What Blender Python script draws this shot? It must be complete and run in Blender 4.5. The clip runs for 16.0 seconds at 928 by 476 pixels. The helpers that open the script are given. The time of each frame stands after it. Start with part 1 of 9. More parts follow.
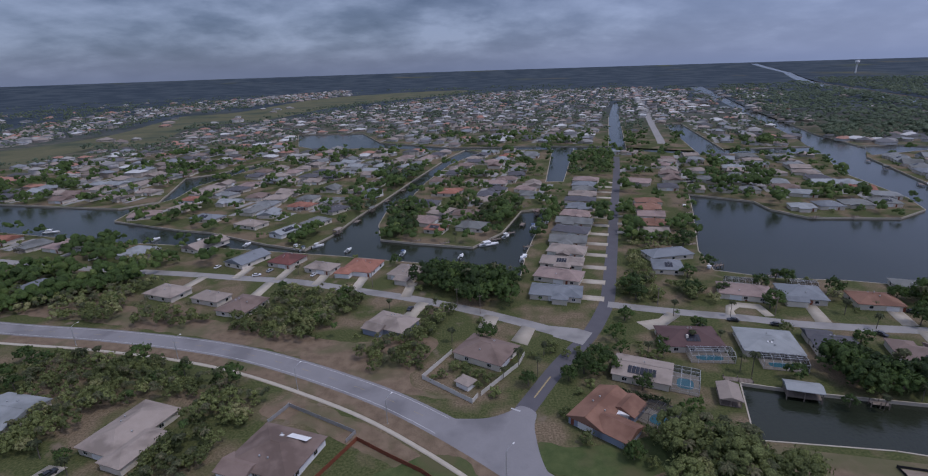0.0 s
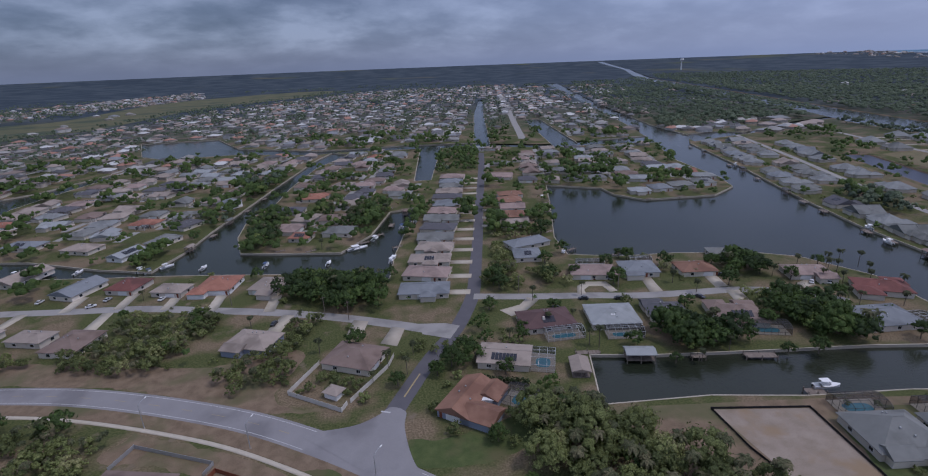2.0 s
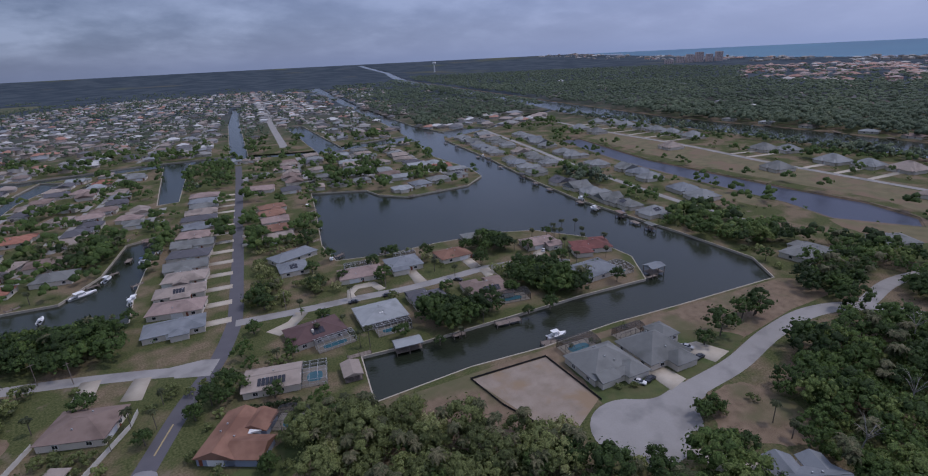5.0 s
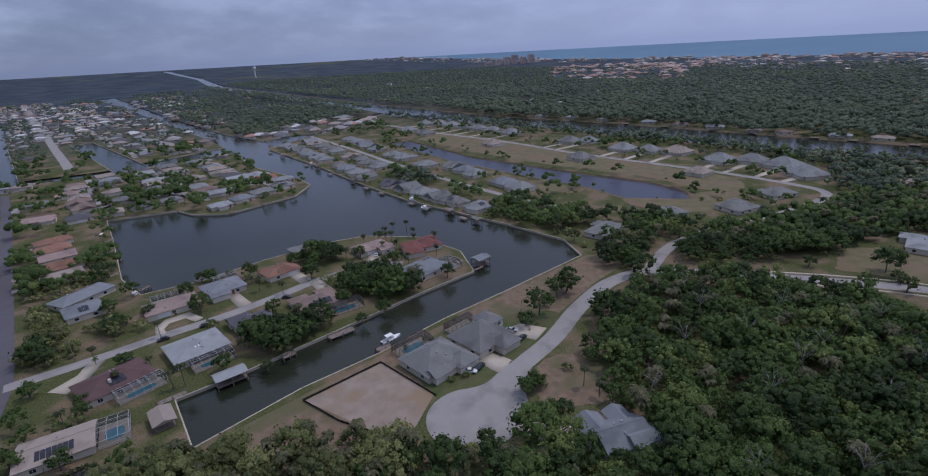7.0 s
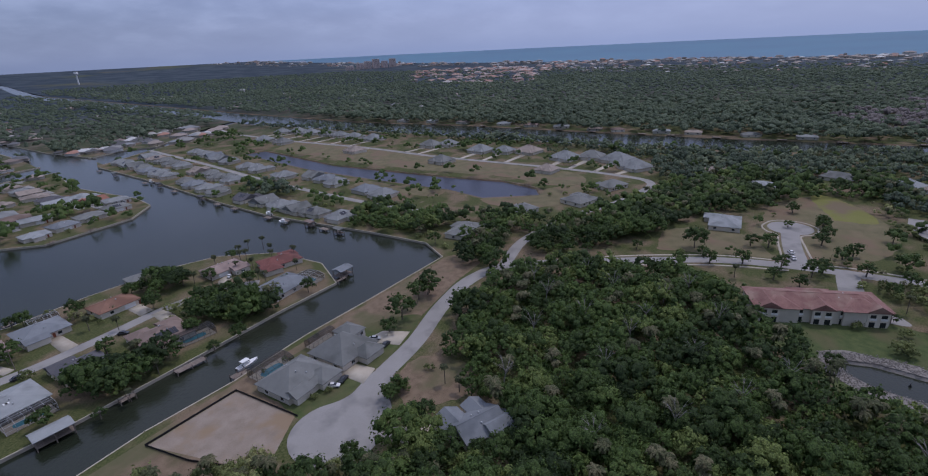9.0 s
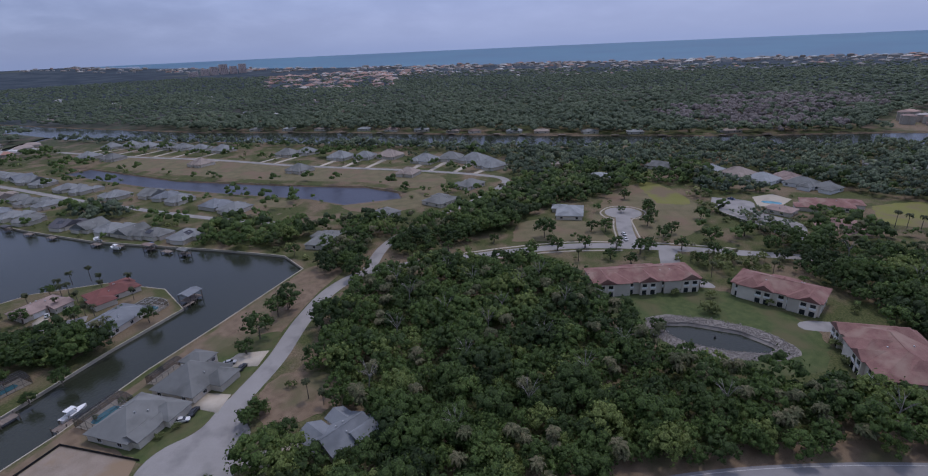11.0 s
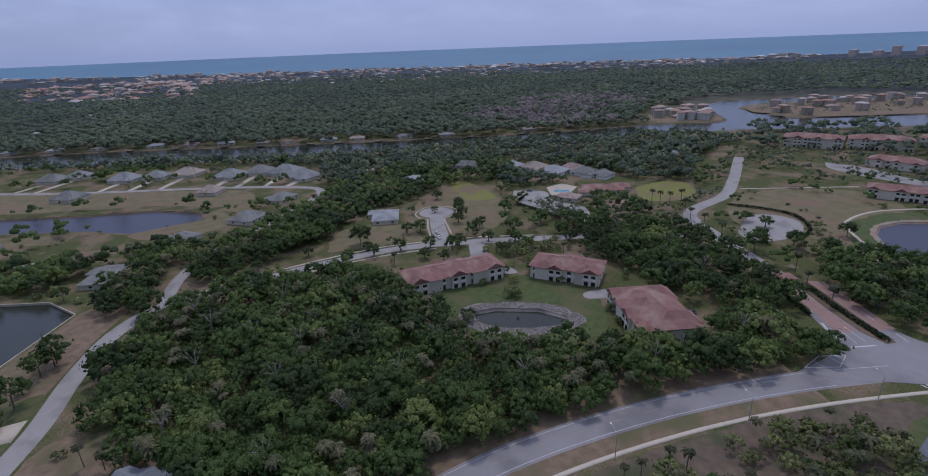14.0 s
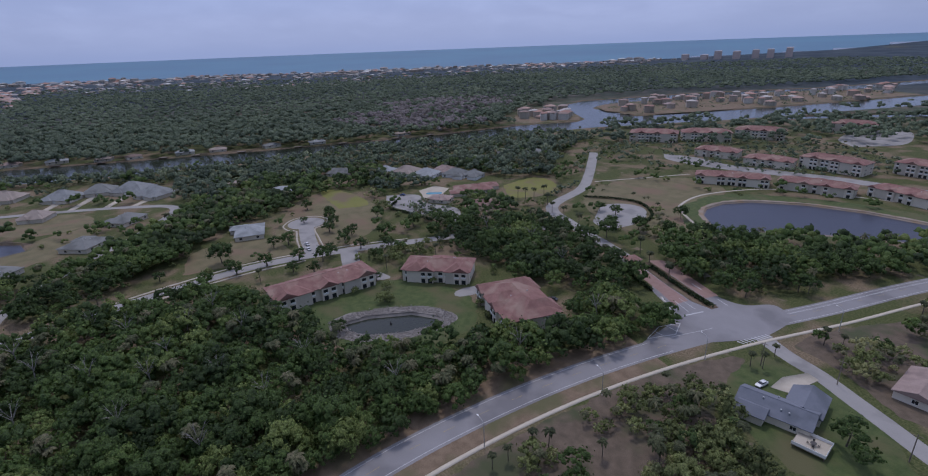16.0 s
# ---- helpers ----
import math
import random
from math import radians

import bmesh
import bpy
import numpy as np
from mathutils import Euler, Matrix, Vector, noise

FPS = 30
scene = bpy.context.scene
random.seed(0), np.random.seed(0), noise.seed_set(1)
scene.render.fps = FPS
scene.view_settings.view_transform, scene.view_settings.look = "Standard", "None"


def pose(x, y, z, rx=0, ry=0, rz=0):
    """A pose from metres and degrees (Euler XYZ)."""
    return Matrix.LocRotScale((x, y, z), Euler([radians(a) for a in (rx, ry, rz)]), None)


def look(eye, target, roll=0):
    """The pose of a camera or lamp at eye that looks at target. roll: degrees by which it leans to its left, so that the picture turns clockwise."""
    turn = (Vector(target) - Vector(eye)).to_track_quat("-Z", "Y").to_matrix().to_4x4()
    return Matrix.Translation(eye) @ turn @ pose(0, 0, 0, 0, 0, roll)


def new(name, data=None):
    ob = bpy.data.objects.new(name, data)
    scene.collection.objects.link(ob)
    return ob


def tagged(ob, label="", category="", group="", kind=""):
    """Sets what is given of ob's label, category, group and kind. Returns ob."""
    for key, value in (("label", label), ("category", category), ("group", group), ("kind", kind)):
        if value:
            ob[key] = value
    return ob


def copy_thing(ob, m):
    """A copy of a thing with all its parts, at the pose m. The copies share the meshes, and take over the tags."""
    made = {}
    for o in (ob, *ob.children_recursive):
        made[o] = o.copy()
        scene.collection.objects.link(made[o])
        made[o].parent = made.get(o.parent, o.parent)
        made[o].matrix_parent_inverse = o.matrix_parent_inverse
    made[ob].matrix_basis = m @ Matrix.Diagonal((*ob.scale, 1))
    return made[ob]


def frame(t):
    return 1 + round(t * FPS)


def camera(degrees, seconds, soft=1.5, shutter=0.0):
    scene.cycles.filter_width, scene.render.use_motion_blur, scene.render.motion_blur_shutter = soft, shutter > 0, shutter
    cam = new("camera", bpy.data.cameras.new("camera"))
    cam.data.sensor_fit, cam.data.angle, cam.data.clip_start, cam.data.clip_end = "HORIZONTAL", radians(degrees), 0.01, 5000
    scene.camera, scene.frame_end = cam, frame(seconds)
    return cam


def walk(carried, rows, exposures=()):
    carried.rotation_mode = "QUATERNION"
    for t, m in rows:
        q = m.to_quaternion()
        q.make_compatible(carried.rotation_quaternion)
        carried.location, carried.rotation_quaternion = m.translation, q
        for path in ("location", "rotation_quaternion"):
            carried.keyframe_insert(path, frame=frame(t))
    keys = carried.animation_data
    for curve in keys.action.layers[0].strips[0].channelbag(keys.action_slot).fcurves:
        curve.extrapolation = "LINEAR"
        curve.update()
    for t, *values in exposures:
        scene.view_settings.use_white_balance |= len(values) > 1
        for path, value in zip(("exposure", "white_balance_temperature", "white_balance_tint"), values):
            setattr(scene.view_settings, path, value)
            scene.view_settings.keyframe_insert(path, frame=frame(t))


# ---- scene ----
cam = camera(84.7, 16.0, soft=1.1)
# seconds, eye x y z in metres, heading (left positive), tilt up, lean to the right
PATH = [
    (0, 0.00, 0.00, 101.75, 0.00, -18.46, 1.85),
    (0.5, 1.46, 0.30, 101.53, -3.79, -18.63, 1.78),
    (1, 3.61, 0.10, 101.54, -6.78, -18.72, 1.87),
    (1.5, 5.90, -1.02, 102.03, -10.20, -18.83, 2.02),
    (2, 8.19, -2.32, 102.69, -13.89, -19.01, 2.21),
    (2.5, 10.40, -3.07, 102.85, -18.02, -19.15, 2.34),
    (3, 12.36, -4.55, 103.08, -22.65, -19.22, 2.60),
    (3.5, 14.24, -5.48, 103.20, -26.60, -19.34, 2.59),
    (4, 15.69, -6.10, 103.05, -30.79, -19.45, 2.62),
    (6.5, 24.94, -13.76, 102.87, -51.59, -20.00, 3.07),
    (7, 26.40, -15.12, 102.80, -56.60, -20.16, 3.06),
    (7.5, 27.01, -17.16, 103.69, -60.31, -20.28, 3.00),
    (8, 27.52, -19.73, 104.29, -64.31, -20.34, 2.89),
    (8.5, 27.77, -21.83, 104.59, -67.99, -20.42, 2.85),
    (9, 27.92, -24.10, 104.82, -71.20, -20.49, 2.78),
    (9.5, 28.36, -26.54, 104.73, -74.97, -20.57, 2.79),
    (12, 26.26, -34.80, 104.69, -93.20, -20.76, 2.39),
    (12.5, 25.92, -36.47, 105.07, -96.71, -20.84, 2.35),
    (13, 25.73, -38.55, 104.90, -99.56, -20.81, 2.36),
    (13.5, 25.96, -41.16, 104.43, -102.37, -20.77, 2.35),
    (14, 25.74, -43.57, 104.25, -105.43, -20.76, 2.31),
    (14.5, 25.49, -46.15, 104.14, -108.26, -20.75, 2.31),
    (15, 24.61, -48.58, 104.24, -111.42, -20.80, 2.28),
    (15.5, 23.34, -50.34, 104.19, -114.66, -20.79, 2.30),
    (16, 22.01, -51.84, 103.95, -118.76, -20.76, 2.16),
]


def aim(x, y, z, heading, tilt, lean):
    a, b = radians(heading), radians(tilt)
    way = Vector((-math.sin(a) * math.cos(b), math.cos(a) * math.cos(b), math.sin(b)))
    return look((x, y, z), Vector((x, y, z)) + way, -lean)


walk(cam, [(t, aim(x, y, z, h, p, r)) for t, x, y, z, h, p, r in PATH], [(0, 0.07, 6020, 15), (6.5, 0.1, 6040, 16), (12, 0.13, 5990, 16), (16, 0.14, 5950, 16)])

# ---- world and sun ----
SUN_UP, SUN_FROM = 63.0, 118.0  # height, and compass bearing from +y clockwise


def build_world():
    w = bpy.data.worlds.new("overcast_sky")
    w.use_nodes = True
    scene.world = w
    nt = w.node_tree
    nt.nodes.clear()
    N, L = nt.nodes.new, nt.links.new
    out, bg = N("ShaderNodeOutputWorld"), N("ShaderNodeBackground")
    sky = N("ShaderNodeTexSky")
    sky.sky_type, sky.sun_disc = "NISHITA", False
    sky.sun_elevation, sky.sun_rotation = radians(SUN_UP), radians(SUN_FROM)
    tc, sep = N("ShaderNodeTexCoord"), N("ShaderNodeSeparateXYZ")
    L(tc.outputs["Generated"], sep.inputs[0])

    def math_node(op, a, b):
        m = N("ShaderNodeMath")
        m.operation = op
        for i, v in enumerate((a, b)):
            if isinstance(v, (int, float)):
                m.inputs[i].default_value = v
            else:
                L(v, m.inputs[i])
        return m.outputs[0]

    # the cloud deck: billows on a flat layer high above, lit tops over dark bases
    z = math_node("MAXIMUM", sep.outputs[2], 0.0)

    def billows(rise):
        zz = math_node("ADD", z, 0.26 + rise)
        comb = N("ShaderNodeCombineXYZ")
        L(math_node("DIVIDE", sep.outputs[0], zz), comb.inputs[0])
        L(math_node("DIVIDE", sep.outputs[1], zz), comb.inputs[1])
        n1, n2, v = N("ShaderNodeTexNoise"), N("ShaderNodeTexNoise"), N("ShaderNodeTexVoronoi")
        n1.inputs["Scale"].default_value, n1.inputs["Detail"].default_value, n1.inputs["Roughness"].default_value = 1.9, 9, 0.56
        n1.inputs["Distortion"].default_value = 0.1
        n2.inputs["Scale"].default_value, n2.inputs["Detail"].default_value = 0.75, 3
        v.feature = "SMOOTH_F1"
        v.inputs["Scale"].default_value = 4.2
        v.inputs["Smoothness"].default_value = 0.6
        warp = N("ShaderNodeMixRGB")
        warp.inputs[0].default_value = 0.12
        L(comb.outputs[0], warp.inputs[1])
        L(n1.outputs[1], warp.inputs[2])
        for n in (n1, n2):
            L(comb.outputs[0], n.inputs["Vector"])
        L(warp.outputs[0], v.inputs["Vector"])
        puff = math_node("SUBTRACT", 0.62, math_node("MULTIPLY", v.outputs["Distance"], 0.5))
        return math_node("ADD", math_node("ADD", math_node("MULTIPLY", n1.outputs[0], 0.5), math_node("MULTIPLY", n2.outputs[0], 0.32)), math_node("MULTIPLY", puff, 0.18))

    body = billows(0.0)
    edge = math_node("MULTIPLY", math_node("SUBTRACT", body, billows(0.03)), 0.9)
    cover = math_node("SUBTRACT", body, math_node("MINIMUM", math_node("MAXIMUM", edge, -0.05), 0.08))
    ramp = N("ShaderNodeValToRGB")
    ramp.color_ramp.elements[0].position, ramp.color_ramp.elements[0].color = 0.395, (0.218, 0.262, 0.362, 1)
    ramp.color_ramp.elements[1].position, ramp.color_ramp.elements[1].color = 0.565, (0.044, 0.068, 0.122, 1)
    e = ramp.color_ramp.elements.new(0.485)
    e.color = (0.1, 0.131, 0.203, 1)
    L(cover, ramp.inputs[0])
    # the clouds thin out towards the sea in the east and grow heavier inland
    east = N("ShaderNodeMapRange")
    east.inputs["From Min"].default_value, east.inputs["From Max"].default_value = -0.6, 1.0
    east.inputs["To Min"].default_value, east.inputs["To Max"].default_value = 0.0, 1.0
    L(math_node("SUBTRACT", sep.outputs[0], math_node("MULTIPLY", sep.outputs[1], 0.45)), east.inputs["Value"])
    clear = N("ShaderNodeMixRGB")
    clear.inputs[2].default_value = (0.30, 0.35, 0.56, 1)
    L(math_node("MULTIPLY", east.outputs[0], 0.75), clear.inputs[0])
    L(ramp.outputs[0], clear.inputs[1])
    # pale band of haze above the horizon
    low = N("ShaderNodeMapRange")
    low.inputs["From Min"].default_value, low.inputs["From Max"].default_value = 0.0, 0.05
    low.inputs["To Min"].default_value, low.inputs["To Max"].default_value = 0.85, 0.0
    L(z, low.inputs["Value"])
    haze = N("ShaderNodeMixRGB")
    hz = N("ShaderNodeMixRGB")
    hz.inputs[1].default_value, hz.inputs[2].default_value = (0.115, 0.142, 0.222, 1), (0.215, 0.28, 0.46, 1)
    L(east.outputs[0], hz.inputs[0])
    L(low.outputs[0], haze.inputs[0])
    L(clear.outputs[0], haze.inputs[1])
    L(hz.outputs[0], haze.inputs[2])
    # a little of the clear sky above shines through
    mix = N("ShaderNodeMixRGB")
    mix.blend_type = "ADD"
    mix.inputs[0].default_value = 0.012
    L(haze.outputs[0], mix.inputs[1])
    L(sky.outputs[0], mix.inputs[2])
    # an overcast sky is brightest overhead
    up = N("ShaderNodeMapRange")
    up.inputs["From Min"].default_value, up.inputs["From Max"].default_value = 0.16, 0.85
    up.inputs["To Min"].default_value, up.inputs["To Max"].default_value = 1.0, 2.5
    L(z, up.inputs["Value"])
    grey = N("ShaderNodeMixRGB")
    grey.blend_type = "MULTIPLY"
    grey.inputs[2].default_value = (1.12, 1.0, 0.86, 1)
    high = N("ShaderNodeMapRange")
    high.inputs["From Min"].default_value, high.inputs["From Max"].default_value = 0.16, 0.6
    L(z, high.inputs["Value"])
    L(high.outputs[0], grey.inputs[0])
    L(mix.outputs[0], grey.inputs[1])
    L(grey.outputs[0], bg.inputs[0])
    L(up.outputs[0], bg.inputs[1])
    L(bg.outputs[0], out.inputs[0])


build_world()
sun = new("sun", bpy.data.lights.new("sun", "SUN"))
sun.data.energy, sun.data.angle, sun.data.color = 1.1, radians(4), (1.0, 0.92, 0.82)
_a, _b = radians(SUN_FROM), radians(SUN_UP)
_s = Vector((math.sin(_a) * math.cos(_b), math.cos(_a) * math.cos(_b), math.sin(_b)))
sun.matrix_world = look(_s * 500, (0, 0, 0))


# ---- materials ----
def nodes_of(name):
    m = bpy.data.materials.new(name)
    m.use_nodes = True
    nt = m.node_tree
    return m, nt, nt.nodes["Principled BSDF"]


def mat(name, a, b, rough=0.8, scale=1.0, fine=12.0, bump=0.15, metal=0.0, spread=0.5, per_object=0.0, stain=None, stain_scale=0.15, spec=0.3):
    """Two colours mixed by a broad and a fine noise in metres, an optional third for stains, and a fine relief."""
    m, nt, p = nodes_of(name)
    N, L = nt.nodes.new, nt.links.new
    g = N("ShaderNodeNewGeometry")
    n1, n2 = N("ShaderNodeTexNoise"), N("ShaderNodeTexNoise")
    for n, s, d in ((n1, scale, 4), (n2, fine, 3)):
        n.inputs["Scale"].default_value, n.inputs["Detail"].default_value = s, d
        L(g.outputs["Position"], n.inputs["Vector"])
    add = N("ShaderNodeMath")
    add.operation = "MULTIPLY_ADD"
    add.inputs[1].default_value = 0.6
    half = N("ShaderNodeMath")
    half.operation = "MULTIPLY"
    half.inputs[1].default_value = 0.4
    L(n2.outputs[0], half.inputs[0])
    L(n1.outputs[0], add.inputs[0])
    L(half.outputs[0], add.inputs[2])
    mr = N("ShaderNodeMapRange")
    mr.inputs["From Min"].default_value, mr.inputs["From Max"].default_value = 0.5 - 0.22 / (0.4 + spread), 0.5 + 0.22 / (0.4 + spread)
    L(add.outputs[0], mr.inputs["Value"])
    mix = N("ShaderNodeMixRGB")
    mix.inputs[1].default_value, mix.inputs[2].default_value = (*a, 1), (*b, 1)
    L(mr.outputs[0], mix.inputs[0])
    col = mix.outputs[0]
    if stain:
        n3, m3, x3 = N("ShaderNodeTexNoise"), N("ShaderNodeMapRange"), N("ShaderNodeMixRGB")
        n3.inputs["Scale"].default_value, n3.inputs["Detail"].default_value = stain_scale, 5
        L(g.outputs["Position"], n3.inputs["Vector"])
        m3.inputs["From Min"].default_value, m3.inputs["From Max"].default_value = 0.5, 0.64
        L(n3.outputs[0], m3.inputs["Value"])
        L(m3.outputs[0], x3.inputs[0])
        L(col, x3.inputs[1])
        x3.inputs[2].default_value = (*stain, 1)
        col = x3.outputs[0]
    if per_object:
        o, h, mo = N("ShaderNodeObjectInfo"), N("ShaderNodeHueSaturation"), N("ShaderNodeMapRange")
        mo.inputs["To Min"].default_value, mo.inputs["To Max"].default_value = 1 - per_object, 1 + per_object
        L(o.outputs["Random"], mo.inputs["Value"])
        L(mo.outputs[0], h.inputs["Value"])
        L(col, h.inputs["Color"])
        col = h.outputs[0]
    L(col, p.inputs["Base Color"])
    p.inputs["Roughness"].default_value, p.inputs["Metallic"].default_value = rough, metal
    p.inputs["Specular IOR Level"].default_value = spec
    if bump:
        bn = N("ShaderNodeBump")
        bn.inputs["Strength"].default_value, bn.inputs["Distance"].default_value = bump, 0.1
        L(n2.outputs[0], bn.inputs["Height"])
        L(bn.outputs[0], p.inputs["Normal"])
    return m


def leaf_mat(name, dark, light, warm, grain=2.2, relief=0.8, depth=0.5):
    """Leaves: hue by the 'tint' of each leaf and by the tree."""
    m, nt, p = nodes_of(name)
    N, L = nt.nodes.new, nt.links.new
    at, oi = N("ShaderNodeAttribute"), N("ShaderNodeObjectInfo")
    at.attribute_name = "tint"
    r = N("ShaderNodeValToRGB")
    r.color_ramp.elements[0].position, r.color_ramp.elements[0].color = 0.0, (*dark, 1)
    r.color_ramp.elements[1].position, r.color_ramp.elements[1].color = 0.72, (*light, 1)
    e = r.color_ramp.elements.new(1.0)
    e.color = (*warm, 1)
    s = N("ShaderNodeMath")
    s.operation = "MULTIPLY_ADD"
    s.inputs[1].default_value = 0.3
    L(oi.outputs["Random"], s.inputs[0])
    L(at.outputs["Fac"], s.inputs[2])
    L(s.outputs[0], r.inputs[0])
    # small leaves within each spray
    g, n, mo, hs, bp = N("ShaderNodeNewGeometry"), N("ShaderNodeTexNoise"), N("ShaderNodeMapRange"), N("ShaderNodeHueSaturation"), N("ShaderNodeBump")
    n.inputs["Scale"].default_value, n.inputs["Detail"].default_value = grain, 6
    L(g.outputs["Position"], n.inputs["Vector"])
    mo.inputs["From Min"].default_value, mo.inputs["From Max"].default_value = 0.35, 0.65
    mo.inputs["To Min"].default_value, mo.inputs["To Max"].default_value = 0.5, 1.5
    L(n.outputs[0], mo.inputs["Value"])
    L(mo.outputs[0], hs.inputs["Value"])
    L(r.outputs[0], hs.inputs["Color"])
    r = hs
    bp.inputs["Strength"].default_value, bp.inputs["Distance"].default_value = relief, depth
    L(n.outputs[0], bp.inputs["Height"])
    L(bp.outputs[0], p.inputs["Normal"])
    L(r.outputs[0], p.inputs["Base Color"])
    p.inputs["Roughness"].default_value = 0.7
    p.inputs["Specular IOR Level"].default_value = 0.25
    tl, mx = N("ShaderNodeBsdfTranslucent"), N("ShaderNodeMixShader")
    L(r.outputs[0], tl.inputs[0])
    mx.inputs[0].default_value = 0.4
    L(p.outputs[0], mx.inputs[1])
    L(tl.outputs[0], mx.inputs[2])
    L(mx.outputs[0], nt.nodes["Material Output"].inputs[0])
    return m


def tint_mat(name, stops, rough=0.8, fine=1.2):
    """A surface whose colour is picked by 'tint' out of a row of colours, weathered by noise."""
    m, nt, p = nodes_of(name)
    N, L = nt.nodes.new, nt.links.new
    at = N("ShaderNodeAttribute")
    at.attribute_name = "tint"
    r = N("ShaderNodeValToRGB")
    r.color_ramp.interpolation = "CONSTANT"
    for i, c in enumerate(stops):
        e = r.color_ramp.elements[i] if i < 2 else r.color_ramp.elements.new(i / len(stops))
        e.position, e.color = i / len(stops), (*c, 1)
    L(at.outputs["Fac"], r.inputs[0])
    g, n, h, mo = N("ShaderNodeNewGeometry"), N("ShaderNodeTexNoise"), N("ShaderNodeHueSaturation"), N("ShaderNodeMapRange")
    n.inputs["Scale"].default_value, n.inputs["Detail"].default_value = fine, 4
    L(g.outputs["Position"], n.inputs["Vector"])
    mo.inputs["To Min"].default_value, mo.inputs["To Max"].default_value = 0.7, 1.3
    L(n.outputs[0], mo.inputs["Value"])
    L(mo.outputs[0], h.inputs["Value"])
    L(r.outputs[0], h.inputs["Color"])
    L(h.outputs[0], p.inputs["Base Color"])
    p.inputs["Roughness"].default_value = rough
    return m


def ground_mat():
    """Turf, dry grass and bare sandy soil in patches; far out the land turns to marsh and dark woods blued by haze."""
    m, nt, p = nodes_of("ground")
    N, L = nt.nodes.new, nt.links.new
    g = N("ShaderNodeNewGeometry")

    def noise_of(scale, detail, lo, hi):
        n, r = N("ShaderNodeTexNoise"), N("ShaderNodeMapRange")
        n.inputs["Scale"].default_value, n.inputs["Detail"].default_value = scale, detail
        r.inputs["From Min"].default_value, r.inputs["From Max"].default_value = lo, hi
        L(g.outputs["Position"], n.inputs["Vector"])
        L(n.outputs[0], r.inputs["Value"])
        return r.outputs[0]

    def mixed(f, a, b):
        x = N("ShaderNodeMixRGB")
        for i, v in ((0, f), (1, a), (2, b)):
            if isinstance(v, tuple):
                x.inputs[i].default_value = (*v, 1)
            else:
                L(v, x.inputs[i])
        return x.outputs[0]

    turf = mixed(noise_of(1.4, 8, 0.33, 0.67), (0.042, 0.055, 0.019), (0.104, 0.11, 0.046))
    dry = mixed(noise_of(1.6, 8, 0.34, 0.66), (0.112, 0.086, 0.054), (0.215, 0.165, 0.112))
    near = mixed(noise_of(0.045, 6, 0.47, 0.6), turf, dry)
    near = mixed(noise_of(0.11, 6, 0.63, 0.72), near, (0.17, 0.135, 0.1))
    # The blue-grey lift of distance haze is worked into these woods colours.
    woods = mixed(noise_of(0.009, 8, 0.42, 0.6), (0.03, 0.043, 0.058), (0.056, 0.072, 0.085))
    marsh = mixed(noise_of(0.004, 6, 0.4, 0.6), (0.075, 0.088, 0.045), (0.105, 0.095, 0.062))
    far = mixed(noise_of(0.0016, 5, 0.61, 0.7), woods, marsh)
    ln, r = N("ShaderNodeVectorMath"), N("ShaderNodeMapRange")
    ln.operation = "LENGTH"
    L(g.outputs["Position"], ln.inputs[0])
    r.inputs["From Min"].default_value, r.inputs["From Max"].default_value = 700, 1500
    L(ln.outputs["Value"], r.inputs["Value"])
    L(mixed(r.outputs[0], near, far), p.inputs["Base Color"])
    p.inputs["Roughness"].default_value = 0.95
    p.inputs["Specular IOR Level"].default_value = 0.1
    b, n = N("ShaderNodeBump"), N("ShaderNodeTexNoise")
    n.inputs["Scale"].default_value, n.inputs["Detail"].default_value = 2.0, 4
    L(g.outputs["Position"], n.inputs["Vector"])
    L(n.outputs[0], b.inputs["Height"])
    b.inputs["Strength"].default_value, b.inputs["Distance"].default_value = 0.5, 0.3
    L(b.outputs[0], p.inputs["Normal"])
    return m


def water_mat(name, deep, silt, rough, wave, strength, patch=0.012):
    m, nt, p = nodes_of(name)
    N, L = nt.nodes.new, nt.links.new
    g, n, b = N("ShaderNodeNewGeometry"), N("ShaderNodeTexNoise"), N("ShaderNodeBump")
    n.inputs["Scale"].default_value, n.inputs["Detail"].default_value = wave, 5
    L(g.outputs["Position"], n.inputs["Vector"])
    L(n.outputs[0], b.inputs["Height"])
    b.inputs["Strength"].default_value, b.inputs["Distance"].default_value = strength, 0.15
    L(b.outputs[0], p.inputs["Normal"])
    n2, x, r = N("ShaderNodeTexNoise"), N("ShaderNodeMixRGB"), N("ShaderNodeMapRange")
    n2.inputs["Scale"].default_value, n2.inputs["Detail"].default_value = patch, 4
    L(g.outputs["Position"], n2.inputs["Vector"])
    r.inputs["From Min"].default_value, r.inputs["From Max"].default_value = 0.35, 0.65
    L(n2.outputs[0], r.inputs["Value"])
    L(r.outputs[0], x.inputs[0])
    x.inputs[1].default_value, x.inputs[2].default_value = (*deep, 1), (*silt, 1)
    L(x.outputs[0], p.inputs["Base Color"])
    p.inputs["Roughness"].default_value, p.inputs["IOR"].default_value = rough, 1.33
    return m


def glass_mat(name, tone, rough=0.08):
    m, nt, p = nodes_of(name)
    p.inputs["Base Color"].default_value = (*tone, 1)
    p.inputs["Roughness"].default_value = rough
    p.inputs["Specular IOR Level"].default_value = 0.6
    return m


